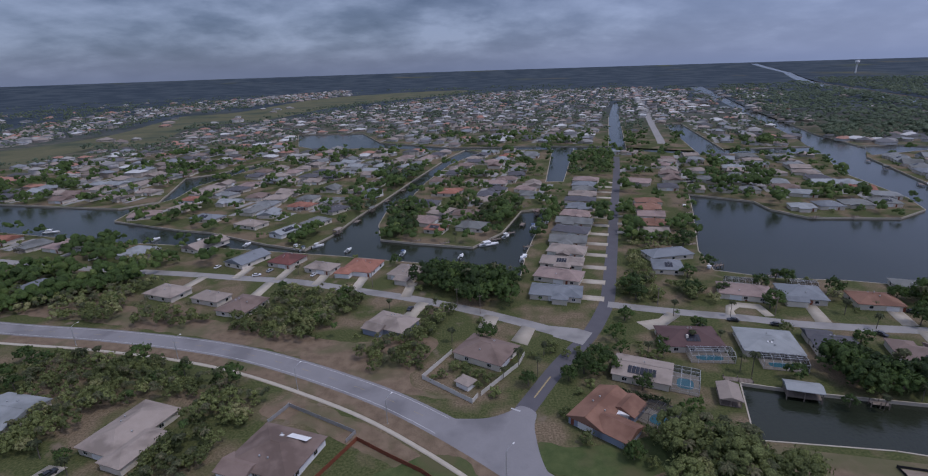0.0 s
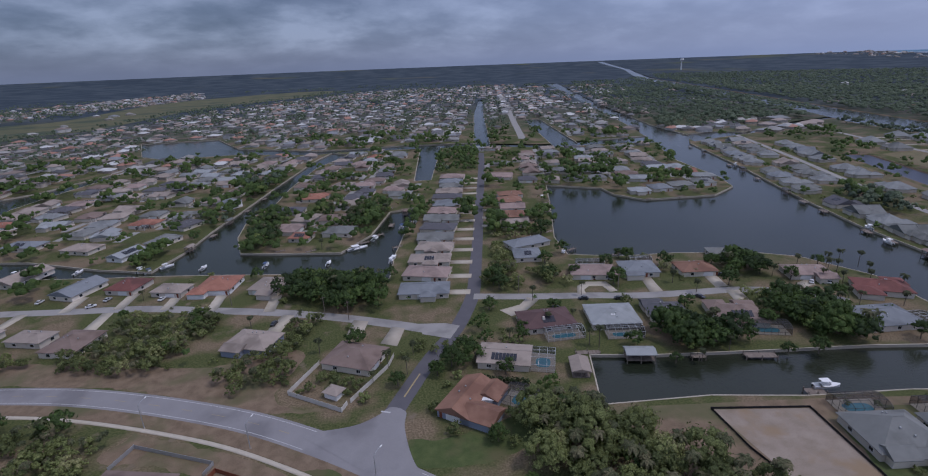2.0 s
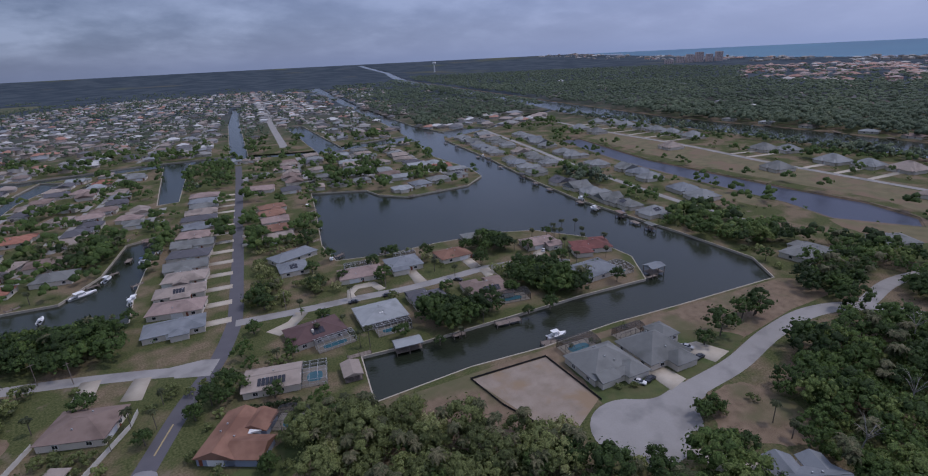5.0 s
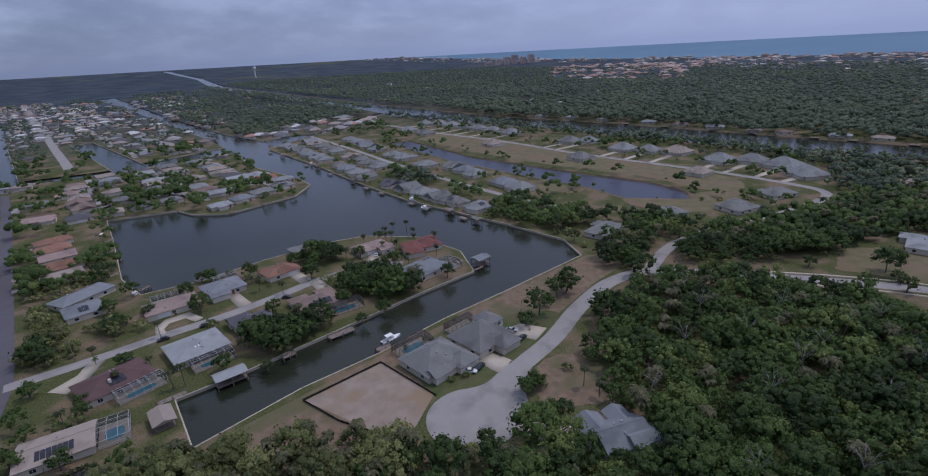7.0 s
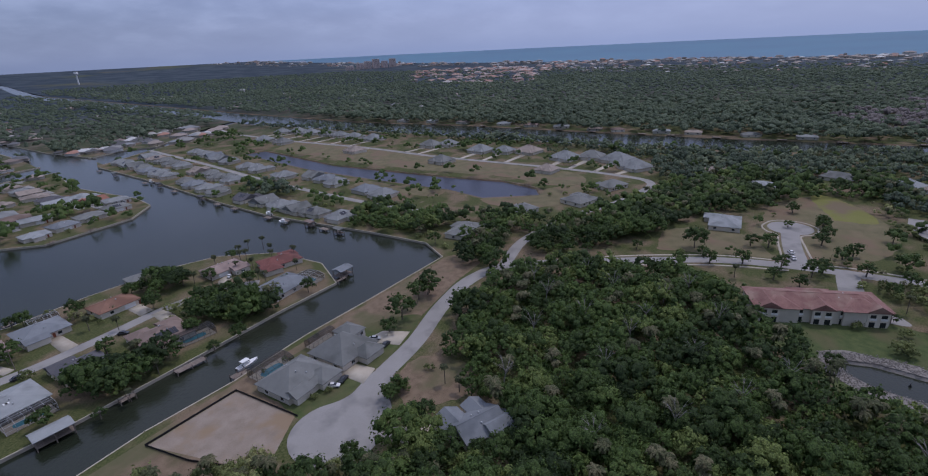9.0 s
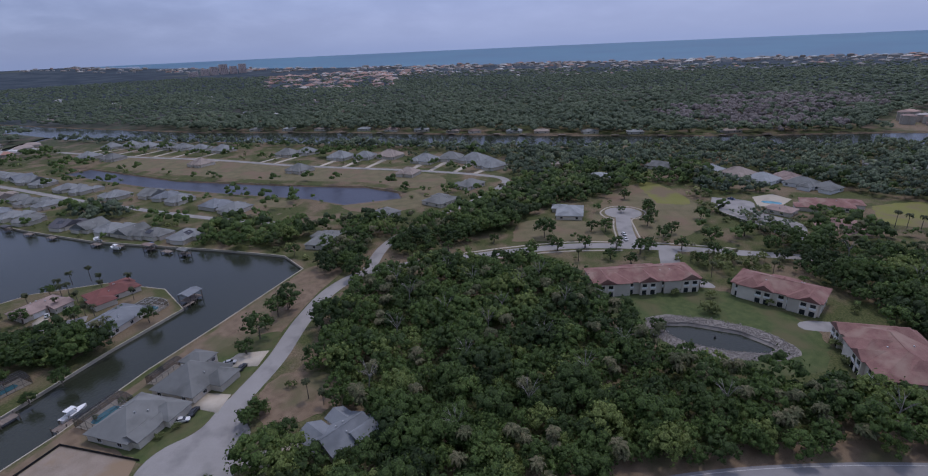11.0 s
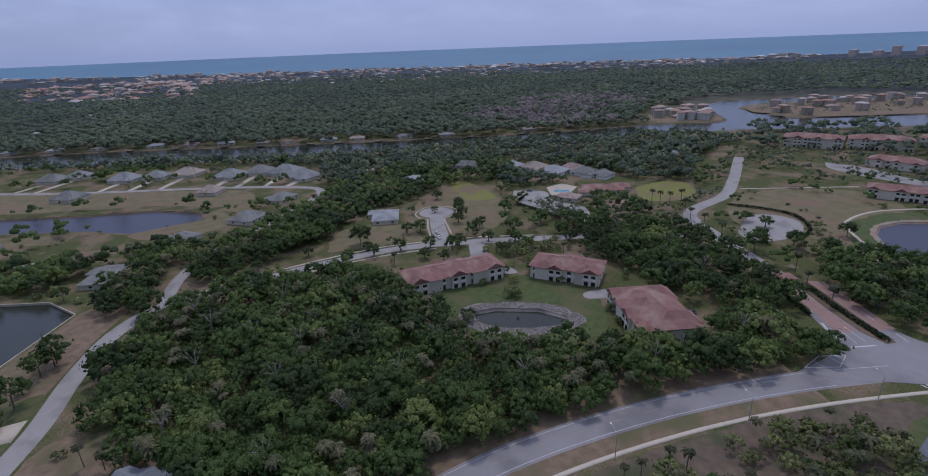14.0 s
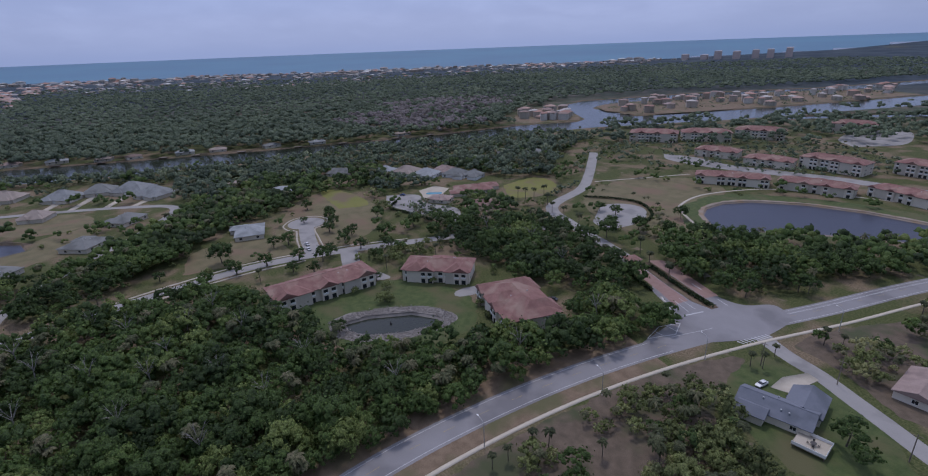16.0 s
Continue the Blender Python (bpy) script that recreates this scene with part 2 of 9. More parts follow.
def screen_mat():
    """Insect screen: a fine dark mesh that one sees through."""
    m, nt, p = nodes_of("insect_screen")
    tr, mx = nt.nodes.new("ShaderNodeBsdfTransparent"), nt.nodes.new("ShaderNodeMixShader")
    p.inputs["Base Color"].default_value = (0.03, 0.032, 0.035, 1)
    p.inputs["Roughness"].default_value = 0.9
    mx.inputs[0].default_value = 0.38
    nt.links.new(tr.outputs[0], mx.inputs[1])
    nt.links.new(p.outputs[0], mx.inputs[2])
    nt.links.new(mx.outputs[0], nt.nodes["Material Output"].inputs[0])
    return m


GROUND = ground_mat()
WATER = water_mat("canal_water", (0.017, 0.022, 0.014), (0.027, 0.031, 0.021), 0.16, 0.8, 0.45)
# The blue of the reflected sky is put into the pond water's own colour.
LAKE = water_mat("sky_tinted_pond_water", (0.028, 0.032, 0.05), (0.036, 0.04, 0.058), 0.34, 0.9, 0.5)
SEA = water_mat("sea_water", (0.012, 0.095, 0.165), (0.02, 0.125, 0.195), 0.4, 0.06, 0.3, 0.0016)
# Raised slightly: western sunlight is put into the main road's tone.
ASPHALT = mat("worn_grey_asphalt", (0.195, 0.188, 0.194), (0.25, 0.242, 0.248), 0.85, 0.12, 3.0, 0.1, stain=(0.16, 0.154, 0.16), stain_scale=0.06)
TAR = mat("dark_new_asphalt", (0.082, 0.079, 0.09), (0.108, 0.104, 0.116), 0.85, 0.2, 3.0, 0.1)
PALE_ROAD = mat("pale_concrete_road", (0.235, 0.225, 0.215), (0.3, 0.287, 0.273), 0.9, 0.15, 2.0, 0.1, stain=(0.205, 0.197, 0.19), stain_scale=0.1)
CONCRETE = mat("pale_concrete", (0.35, 0.31, 0.25), (0.45, 0.405, 0.335), 0.9, 0.4, 4.0, 0.1, per_object=0.1)
PAINT_W = mat("white_road_paint", (0.36, 0.36, 0.36), (0.54, 0.54, 0.54), 0.7, 1.0, 6.0, 0)
PAINT_Y = mat("yellow_road_paint", (0.3, 0.235, 0.12), (0.38, 0.3, 0.16), 0.7, 1.0, 6.0, 0)
SAND = mat("bare_sand", (0.2, 0.16, 0.122), (0.3, 0.25, 0.208), 0.95, 0.22, 3.0, 0.4, spread=0.8, stain=(0.24, 0.175, 0.115), stain_scale=0.09)
# Includes a small lift in colour that stands for sunlight on western ground.
DIRT = mat("dry_brown_turf", (0.12, 0.086, 0.056), (0.215, 0.158, 0.108), 0.95, 0.3, 3.5, 0.5, spread=1.0, stain=(0.105, 0.1, 0.05), stain_scale=0.05)
STRAW = mat("pine_straw_litter", (0.078, 0.062, 0.044), (0.145, 0.11, 0.08), 0.95, 0.35, 4.0, 0.5, spread=1.0, stain=(0.062, 0.07, 0.034), stain_scale=0.07)
LAWN = mat("mown_green_lawn", (0.04, 0.062, 0.018), (0.088, 0.108, 0.038), 0.95, 0.35, 3.5, 0.5, spread=0.9, stain=(0.095, 0.09, 0.042), stain_scale=0.06)
FIELD = mat("olive_dry_grass", (0.1, 0.09, 0.045), (0.175, 0.148, 0.082), 0.95, 0.12, 2.0, 0.4, spread=0.9, stain=(0.165, 0.115, 0.075), stain_scale=0.04)
MEADOW = mat("yellow_green_grass", (0.135, 0.14, 0.034), (0.185, 0.18, 0.055), 0.95, 0.1, 1.5, 0.3, stain=(0.15, 0.115, 0.07), stain_scale=0.05)
MARSH = mat("marsh_grass", (0.07, 0.075, 0.036), (0.125, 0.115, 0.06), 0.95, 0.02, 0.2, 0.2, spread=0.9, stain=(0.045, 0.06, 0.034), stain_scale=0.012)
PAVER = mat("pinkish_brick_pavers", (0.22, 0.135, 0.115), (0.3, 0.2, 0.175), 0.85, 0.5, 5.0, 0.2)
STONE = mat("pale_riprap_stone", (0.17, 0.15, 0.132), (0.28, 0.26, 0.24), 0.9, 1.5, 4.0, 0.3, per_object=0.2)
WOOD = mat("weathered_dock_wood", (0.15, 0.12, 0.1), (0.24, 0.2, 0.17), 0.85, 0.8, 6.0, 0.2, per_object=0.15)
REDWOOD = mat("red_brown_fence_wood", (0.15, 0.045, 0.025), (0.22, 0.075, 0.04), 0.8, 0.8, 6.0, 0.2, per_object=0.12)
WHITE = mat("white_paint", (0.66, 0.66, 0.66), (0.78, 0.78, 0.77), 0.6, 0.5, 4.0, 0.05)
STUCCO = mat("cream_stucco", (0.54, 0.49, 0.42), (0.64, 0.59, 0.52), 0.85, 0.4, 5.0, 0.1, per_object=0.15)
BLUEWALL = mat("blue_painted_wall", (0.2, 0.235, 0.31), (0.27, 0.305, 0.38), 0.75, 0.4, 5.0, 0.05)
GLASS = glass_mat("window_glass", (0.02, 0.024, 0.03))
DARK = mat("dark_solar_glass", (0.02, 0.022, 0.03), (0.032, 0.034, 0.045), 0.25, 0.8, 4.0, 0)
METAL = mat("grey_galvanised_metal", (0.36, 0.37, 0.38), (0.46, 0.47, 0.48), 0.5, 1.0, 5.0, 0, metal=0.5)
BRONZE = mat("dark_bronze_frame", (0.05, 0.045, 0.042), (0.075, 0.07, 0.065), 0.5, 1.0, 5.0, 0)
SCREEN = screen_mat()
POOL = water_mat("pool_water", (0.07, 0.22, 0.29), (0.1, 0.28, 0.34), 0.08, 1.5, 0.1, 0.3)
BARK = mat("grey_brown_bark", (0.085, 0.07, 0.058), (0.15, 0.13, 0.11), 0.9, 1.5, 8.0, 0.3)
LEAF = leaf_mat("broadleaf_foliage", (0.031, 0.053, 0.019), (0.086, 0.138, 0.037), (0.16, 0.205, 0.062))
# Far leaves: distance haze mixed into the colour, lighter and bluer than near ones.
HAZY_LEAF = leaf_mat("hazed_woodland_foliage", (0.068, 0.096, 0.066), (0.135, 0.175, 0.11), (0.195, 0.23, 0.138), 0.7, 0.8, 1.2)
SNAG = mat("pale_grey_bark", (0.2, 0.185, 0.165), (0.3, 0.28, 0.26), 0.9, 1.5, 8.0, 0.2)
# Scrub is paler partly to carry sunlight on the western thickets in its colour.
SCRUB = leaf_mat("scrub_foliage", (0.08, 0.1, 0.038), (0.19, 0.222, 0.08), (0.29, 0.29, 0.135))
PALM = leaf_mat("palm_fronds", (0.032, 0.042, 0.02), (0.095, 0.108, 0.052), (0.17, 0.16, 0.09))
BARE = leaf_mat("bare_twigs", (0.18, 0.16, 0.16), (0.25, 0.225, 0.22), (0.2, 0.21, 0.16), 0.7, 0.8, 1.2)
RUBBER = mat("black_rubber", (0.02, 0.02, 0.02), (0.03, 0.03, 0.03), 0.8, 1.0, 5.0, 0)
SILT = mat("black_silt_fence_cloth", (0.016, 0.016, 0.018), (0.028, 0.028, 0.03), 0.8, 1.0, 5.0, 0.1)
HEDGE = leaf_mat("clipped_hedge", (0.02, 0.035, 0.014), (0.05, 0.075, 0.03), (0.08, 0.1, 0.04))


def roof_mat(name, a, b, stain=None, tile=False):
    return mat(name, a, b, 0.9, 0.35, 3.2 if tile else 7.0, 0.5 if tile else 0.2, spread=0.9 if tile else 0.5, per_object=0.08, stain=stain, stain_scale=0.12)


ROOFS = {
    "maroon": roof_mat("maroon_shingles", (0.085, 0.05, 0.05), (0.125, 0.078, 0.075)),
    "white": roof_mat("white_metal_roof", (0.23, 0.245, 0.25), (0.31, 0.325, 0.33), (0.2, 0.212, 0.215)),
    "grey": roof_mat("grey_shingles", (0.14, 0.144, 0.138), (0.2, 0.205, 0.198), (0.12, 0.124, 0.118)),
    "bluegrey": roof_mat("blue_grey_shingles", (0.15, 0.163, 0.178), (0.21, 0.225, 0.24), (0.13, 0.142, 0.155)),
    "silver": roof_mat("pale_grey_shingles", (0.172, 0.18, 0.18), (0.245, 0.255, 0.255), (0.15, 0.157, 0.157)),
    "slate": roof_mat("slate_blue_metal_roof", (0.115, 0.125, 0.15), (0.16, 0.17, 0.2), (0.1, 0.11, 0.13)),
    "ash": roof_mat("weathered_grey_shingles", (0.125, 0.13, 0.126), (0.18, 0.186, 0.18), (0.1, 0.105, 0.1)),
    "dark": roof_mat("charcoal_shingles", (0.075, 0.075, 0.085), (0.115, 0.112, 0.122)),
    # Tan and brown are raised to hold the west's sunlight in their tone.
    "tan": roof_mat("tan_shingles", (0.24, 0.2, 0.17), (0.325, 0.275, 0.24), (0.19, 0.158, 0.135)),
    "brown": roof_mat("brown_shingles", (0.165, 0.12, 0.1), (0.23, 0.173, 0.15), (0.135, 0.098, 0.082)),
    "rust": roof_mat("rusty_brown_shingles", (0.2, 0.105, 0.072), (0.26, 0.15, 0.108), (0.16, 0.085, 0.06)),
    "pink": roof_mat("dusty_pink_tiles", (0.235, 0.175, 0.155), (0.32, 0.245, 0.22), (0.2, 0.15, 0.135), True),
    "red": roof_mat("dark_red_tiles", (0.14, 0.054, 0.046), (0.2, 0.083, 0.072), (0.11, 0.05, 0.044), True),
    "orange": roof_mat("terracotta_tiles", (0.24, 0.105, 0.072), (0.34, 0.165, 0.118), (0.2, 0.09, 0.065), True),
    "terra": roof_mat("mottled_terracotta_tiles", (0.165, 0.084, 0.074), (0.265, 0.148, 0.127), (0.275, 0.188, 0.152), True),
}
FAR_ROOF = tint_mat("far_roofs", [(0.21, 0.205, 0.195), (0.3, 0.29, 0.27), (0.25, 0.21, 0.18), (0.11, 0.11, 0.115), (0.31, 0.16, 0.115), (0.46, 0.46, 0.45), (0.2, 0.21, 0.22), (0.18, 0.14, 0.12), (0.27, 0.22, 0.19), (0.07, 0.07, 0.072)])
FAR_WALL = tint_mat("far_walls", [(0.4, 0.37, 0.32), (0.55, 0.53, 0.5), (0.34, 0.29, 0.24), (0.42, 0.37, 0.32)])
TOWN_ROOF = tint_mat("coast_town_roofs", [(0.3, 0.17, 0.13), (0.24, 0.13, 0.1), (0.33, 0.22, 0.18), (0.26, 0.2, 0.18), (0.36, 0.33, 0.31), (0.2, 0.14, 0.12)])
TOWN = tint_mat("coast_town_walls", [(0.5, 0.45, 0.42), (0.42, 0.27, 0.23), (0.6, 0.58, 0.56), (0.3, 0.24, 0.22), (0.4, 0.35, 0.33)], 0.8, 0.05)
HOTEL = mat("salmon_stucco", (0.5, 0.4, 0.37), (0.6, 0.5, 0.47), 0.85, 0.05, 0.6, 0)
LANE = mat("grey_lane_asphalt", (0.22, 0.213, 0.205), (0.31, 0.3, 0.285), 0.9, 0.1, 2.0, 0.1)
ALU = mat("dull_white_aluminium", (0.42, 0.43, 0.44), (0.5, 0.51, 0.52), 0.5, 1.0, 5.0, 0)


# ---- mesh helpers ----
from mathutils.geometry import delaunay_2d_cdt


def part(name, bm, material, parent=None, label="", at=None):
    """Links a bmesh as one mesh object, under a thing or a part if one is given."""
    me = bpy.data.meshes.new(name)
    bm.to_mesh(me)
    bm.free()
    me.materials.append(material)
    ob = new(name, me)
    if at is not None:
        ob.matrix_basis = at
    if parent is not None:
        ob.parent = parent
    if label:
        tagged(ob, label)
    return ob


def share(name, me, parent=None, at=None):
    """One more object on a mesh that exists."""
    ob = new(name, me)
    if at is not None:
        ob.matrix_basis = at
    if parent is not None:
        ob.parent = parent
    return ob


def add_box(bm, c, s, rz=0.0, bevel=0.0):
    r = bmesh.ops.create_cube(bm, size=1.0, matrix=Matrix.LocRotScale(c, Euler((0, 0, rz)), s))
    if bevel:
        es = list({e for v in r["verts"] for e in v.link_edges})
        bmesh.ops.bevel(bm, geom=es, offset=bevel, segments=1, affect="EDGES")
    return r["verts"]


def add_tube(bm, a, b, ra, rb, n=7):
    a, b = Vector(a), Vector(b)
    q = (b - a).to_track_quat("Z", "Y")
    rings = []
    for p, r in ((a, ra), (b, rb)):
        rings.append([bm.verts.new(p + q @ Vector((math.cos(k * math.tau / n) * r, math.sin(k * math.tau / n) * r, 0))) for k in range(n)])
    for k in range(n):
        bm.faces.new((rings[0][k], rings[0][(k + 1) % n], rings[1][(k + 1) % n], rings[1][k]))
    bm.faces.new(rings[0][::-1])
    bm.faces.new(rings[1])


def box_mesh(name, material, s=(1, 1, 1), bevel=0.0):
    bm = bmesh.new()
    add_box(bm, (0, 0, s[2] / 2), s, 0, bevel)
    me = bpy.data.meshes.new(name)
    bm.to_mesh(me)
    bm.free()
    me.materials.append(material)
    return me


def mesh_np(name, V, F, mats, tint=None, slots=None, normals=None):
    """A mesh from arrays: V n x 3, F m x k."""
    me = bpy.data.meshes.new(name)
    V, F = np.asarray(V, np.float32), np.asarray(F, np.int32)
    m, k = F.shape
    me.vertices.add(len(V))
    me.vertices.foreach_set("co", V.ravel())
    me.loops.add(m * k)
    me.loops.foreach_set("vertex_index", F.ravel())
    me.polygons.add(m)
    me.polygons.foreach_set("loop_start", np.arange(0, m * k, k, dtype=np.int32))
    me.polygons.foreach_set("loop_total", np.full(m, k, np.int32))
    if slots is not None:
        me.polygons.foreach_set("material_index", np.asarray(slots, np.int32))
    if tint is not None:
        me.attributes.new("tint", "FLOAT", "POINT").data.foreach_set("value", np.asarray(tint, np.float32))
    for x in mats:
        me.materials.append(x)
    me.update(calc_edges=True)
    me.validate()
    if normals is not None:
        me.normals_split_custom_set_from_vertices(np.asarray(normals, np.float32))
    return me


def inside(poly, x, y):
    """Which of the points lie inside the polygon."""
    p = np.asarray(poly, float)
    x, y = np.asarray(x, float), np.asarray(y, float)
    hit = np.zeros(x.shape, bool)
    for (x0, y0), (x1, y1) in zip(p, np.roll(p, -1, 0)):
        if y0 != y1:
            hit ^= ((y0 > y) != (y1 > y)) & (x < (x1 - x0) * (y - y0) / (y1 - y0) + x0)
    return hit


def smooth_line(pts, step=4.0):
    """A smooth line through the points."""
    p = [Vector((*q, 0)) for q in pts]
    p = [2 * p[0] - p[1]] + p + [2 * p[-1] - p[-2]]
    out = []
    for i in range(1, len(p) - 2):
        a, b, c, d = p[i - 1:i + 3]
        n = max(1, int((c - b).length / step))
        for k in range(n):
            t = k / n
            out.append(0.5 * (2 * b + (c - a) * t + (2 * a - 5 * b + 4 * c - d) * t * t + (3 * b - a - 3 * c + d) * t ** 3))
    out.append(p[-2])
    return np.array([(q.x, q.y) for q in out])


def normals_of(line):
    d = np.gradient(line, axis=0)
    d /= np.linalg.norm(d, axis=1)[:, None]
    return np.stack([-d[:, 1], d[:, 0]], 1)


# ---- land and water ----
RIM0, RIM1, RISE = 2700.0, 4930.0, 74.0


def lift(x, y):
    """Far out the ground and the sea rise a little, so that they meet the sky at the true horizon."""
    r = np.clip((np.hypot(x, y) - RIM0) / (RIM1 - RIM0), 0, 1)
    return RISE * r ** 1.5


WATERS = {}
WATERS["lagoon"] = [(80, 117), (115, 111), (143, 102), (176, 95), (208, 85), (264, 69), (282, 86), (293, 129), (304, 185), (312, 222), (335, 287), (378, 392), (428, 533), (470, 590), (489, 700),
    (534, 845), (627, 1134), (811, 1642), (1014, 2211), (942, 2178), (788, 1700), (643, 1262), (554, 998), (493, 819), (449, 689), (412, 600), (392, 545), (350, 462), (331, 365), (317, 334),
    (286, 317), (231, 325), (218, 348), (219, 370), (182, 398), (163, 347), (132, 269), (127, 240), (150, 228), (182, 222), (220, 209), (238, 196), (250, 165), (242, 130), (222, 109),
    (188, 119), (157, 126), (111, 137), (90, 144)]
WATERS["west_canal"] = [(28, 239), (1, 253), (-27, 264), (-77, 280), (-118, 291), (-168, 305), (-237, 321), (-340, 353), (-760, 440), (-800, 540), (-419, 444), (-335, 422), (-286, 411), (-263, 431),
    (-277, 482), (-293, 535), (-268, 556), (-254, 588), (-232, 633), (-224, 610), (-240, 562), (-250, 528), (-259, 490), (-254, 441), (-268, 405), (-264, 372), (-200, 343), (-175, 335),
    (-127, 306), (-97, 292), (-86, 322), (-78, 363), (-67, 404), (-46, 493), (-14, 618), (5, 668), (25, 645), (-13, 566), (-34, 477), (-44, 411), (-58, 385), (-59, 339), (-53, 307),
    (-30, 298), (5, 287), (25, 314), (43, 364), (67, 370), (44, 303), (35, 272)]
WATERS["upper_lake"] = [(-238, 753), (-283, 903), (-169, 893), (-120, 765), (-15, 694), (40, 688), (94, 687), (195, 660), (188, 628), (115, 647), (12, 668), (-14, 660), (-112, 711), (-203, 716)]
WATERS["finger_canal"] = [(77, 461), (117, 655), (143, 648), (93, 459)]
WATERS["straight_canal"] = [(181, 625), (301, 1055), (417, 1424), (430, 1421), (321, 1050), (201, 618)]
WATERS["cross_canal"] = [(195, 655), (272, 607), (330, 612), (420, 612), (400, 556), (330, 575), (272, 580), (192, 628)]
WATERS["side_canal"] = [(274, 589), (350, 890), (378, 885), (312, 600)]
WATERS["east_canal"] = [(440, 540), (468, 600), (512, 604), (546, 580), (679, 634), (796, 660), (790, 646), (690, 620), (550, 566), (500, 556)]
WATERS["waterway"] = [(2280, 4200), (1895, 3113), (1390, 2123), (1120, 1480), (830, 760), (745, 595), (697, 401), (654, 217), (615, 85), (590, 0), (575, -112), (570, -200), (562, -260), (534, -320), (529, -429),
    (512, -518), (439, -698), (345, -1020), (230, -1500), (290, -1520), (405, -1153), (480, -862), (556, -640), (668, -660), (690, -720), (640, -960), (535, -1180), (470, -1480), (520, -1490), (590, -1190), (700, -970), (765, -720), (732, -645), (690, -612),
    (640, -592), (584, -562), (574, -540), (598, -468), (606, -341), (616, -262), (632, -190), (645, -128), (678, 0), (708, 100), (738, 200), (775, 401), (895, 722), (1190, 1450), (1460, 2120), (1940, 3113), (2325, 4160)]
WATERS["long_pond"] = [(512, 409), (533, 394), (469, 260), (448, 173), (437, 125), (429, 75), (410, 44), (391, 38), (377, 79), (395, 111), (406, 149), (421, 200), (446, 274), (477, 341)]
WATERS["round_pond"] = [(206, -95), (206, -106), (199, -123), (189, -131), (184, -126), (186, -112), (191, -101), (198, -95)]
WATERS["park_lake"] = [(221, -340), (222, -358), (214, -376), (190, -397), (160, -409), (128, -413), (112, -396), (118, -376), (154, -348), (176, -326), (184, -305), (202, -318), (214, -328)]
WATERS["far_basin"] = [(300, -960), (330, -900), (420, -760), (400, -740), (300, -880), (270, -950)]
COAST = [(4200, 4600), (3900, 3200), (3500, 1800), (3150, 600), (2820, -450), (2380, -1400), (1900, -2250), (1500, -3100), (1250, -4900), (6000, -4900), (6000, 4600)]


def in_water(x, y):
    w = inside(COAST, x, y)
    for poly in WATERS.values():
        w |= inside(poly, x, y)
    return w


def build_land():
    pts, edges = [], []

    def ring(poly, step):
        n0 = len(pts)
        for (a, b), (c, d) in zip(poly, poly[1:] + poly[:1]):
            k = max(1, int(math.hypot(c - a, d - b) / step))
            for j in range(k):
                pts.append(Vector((a + (c - a) * j / k, b + (d - b) * j / k)))
        edges.extend((i, i + 1) for i in range(n0, len(pts) - 1))
        edges.append((len(pts) - 1, n0))

    for poly in WATERS.values():
        ring(poly, 400)
    ring(COAST[:-2] + [(4930, -4900), (4930, 4600)], 600)
    for r in np.linspace(600, RIM1, 12):
        for k in range(72):
            pts.append(Vector((r * math.cos(k * math.tau / 72), r * math.sin(k * math.tau / 72))))
    V, E, F = delaunay_2d_cdt(pts, edges, [], 0, 1e-3)[:3]
    V = np.array([(v.x, v.y) for v in V])
    F = np.array([f for f in F if len(f) == 3])
    c = V[F].mean(1)
    keep = ~in_water(c[:, 0], c[:, 1]) & (np.hypot(*c.T) < RIM1 + 40)
    F = F[keep]
    a, b, d = V[F[:, 0]], V[F[:, 1]], V[F[:, 2]]
    area = (b[:, 0] - a[:, 0]) * (d[:, 1] - a[:, 1]) - (b[:, 1] - a[:, 1]) * (d[:, 0] - a[:, 0])
    F[area < 0] = F[area < 0][:, ::-1]
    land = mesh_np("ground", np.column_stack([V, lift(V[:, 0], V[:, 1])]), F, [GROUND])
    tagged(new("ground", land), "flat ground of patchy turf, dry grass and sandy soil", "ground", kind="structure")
    # one sheet of water under all of it
    seg = 96
    rs = np.concatenate([[0.0], np.linspace(300, RIM1 - 10, 22)])
    W = [(r * math.cos(k * math.tau / seg), r * math.sin(k * math.tau / seg)) for r in rs[1:] for k in range(seg)]
    W = np.array([(0, 0)] + W)
    Q = []
    for i in range(len(rs) - 2):
        for k in range(seg):
            p, q = 1 + i * seg + k, 1 + i * seg + (k + 1) % seg
            Q.append((p, p + seg, q + seg, q))
    for k in range(seg):
        Q.append((0, 1 + k, 1 + (k + 1) % seg, 0))
    quads = np.array([q for q in Q if q[0] != 0])
    z = lift(W[:, 0], W[:, 1]) - 1.1
    tris = np.array([(0, 1 + k, 1 + (k + 1) % seg) for k in range(seg)])
    mid = W[quads].mean(1)
    sea = inside(COAST, mid[:, 0], mid[:, 1])
    allf = np.concatenate([quads[:, [0, 1, 2]], quads[:, [0, 2, 3]], tris])
    slot = np.concatenate([sea, sea, np.zeros(seg, bool)]).astype(np.int32)
    tagged(new("water", mesh_np("water", np.column_stack([W, z]), allf, [WATER, SEA], slots=slot)), "dark calm canal water, blue open sea beyond the coast", "water", kind="structure")


build_land()


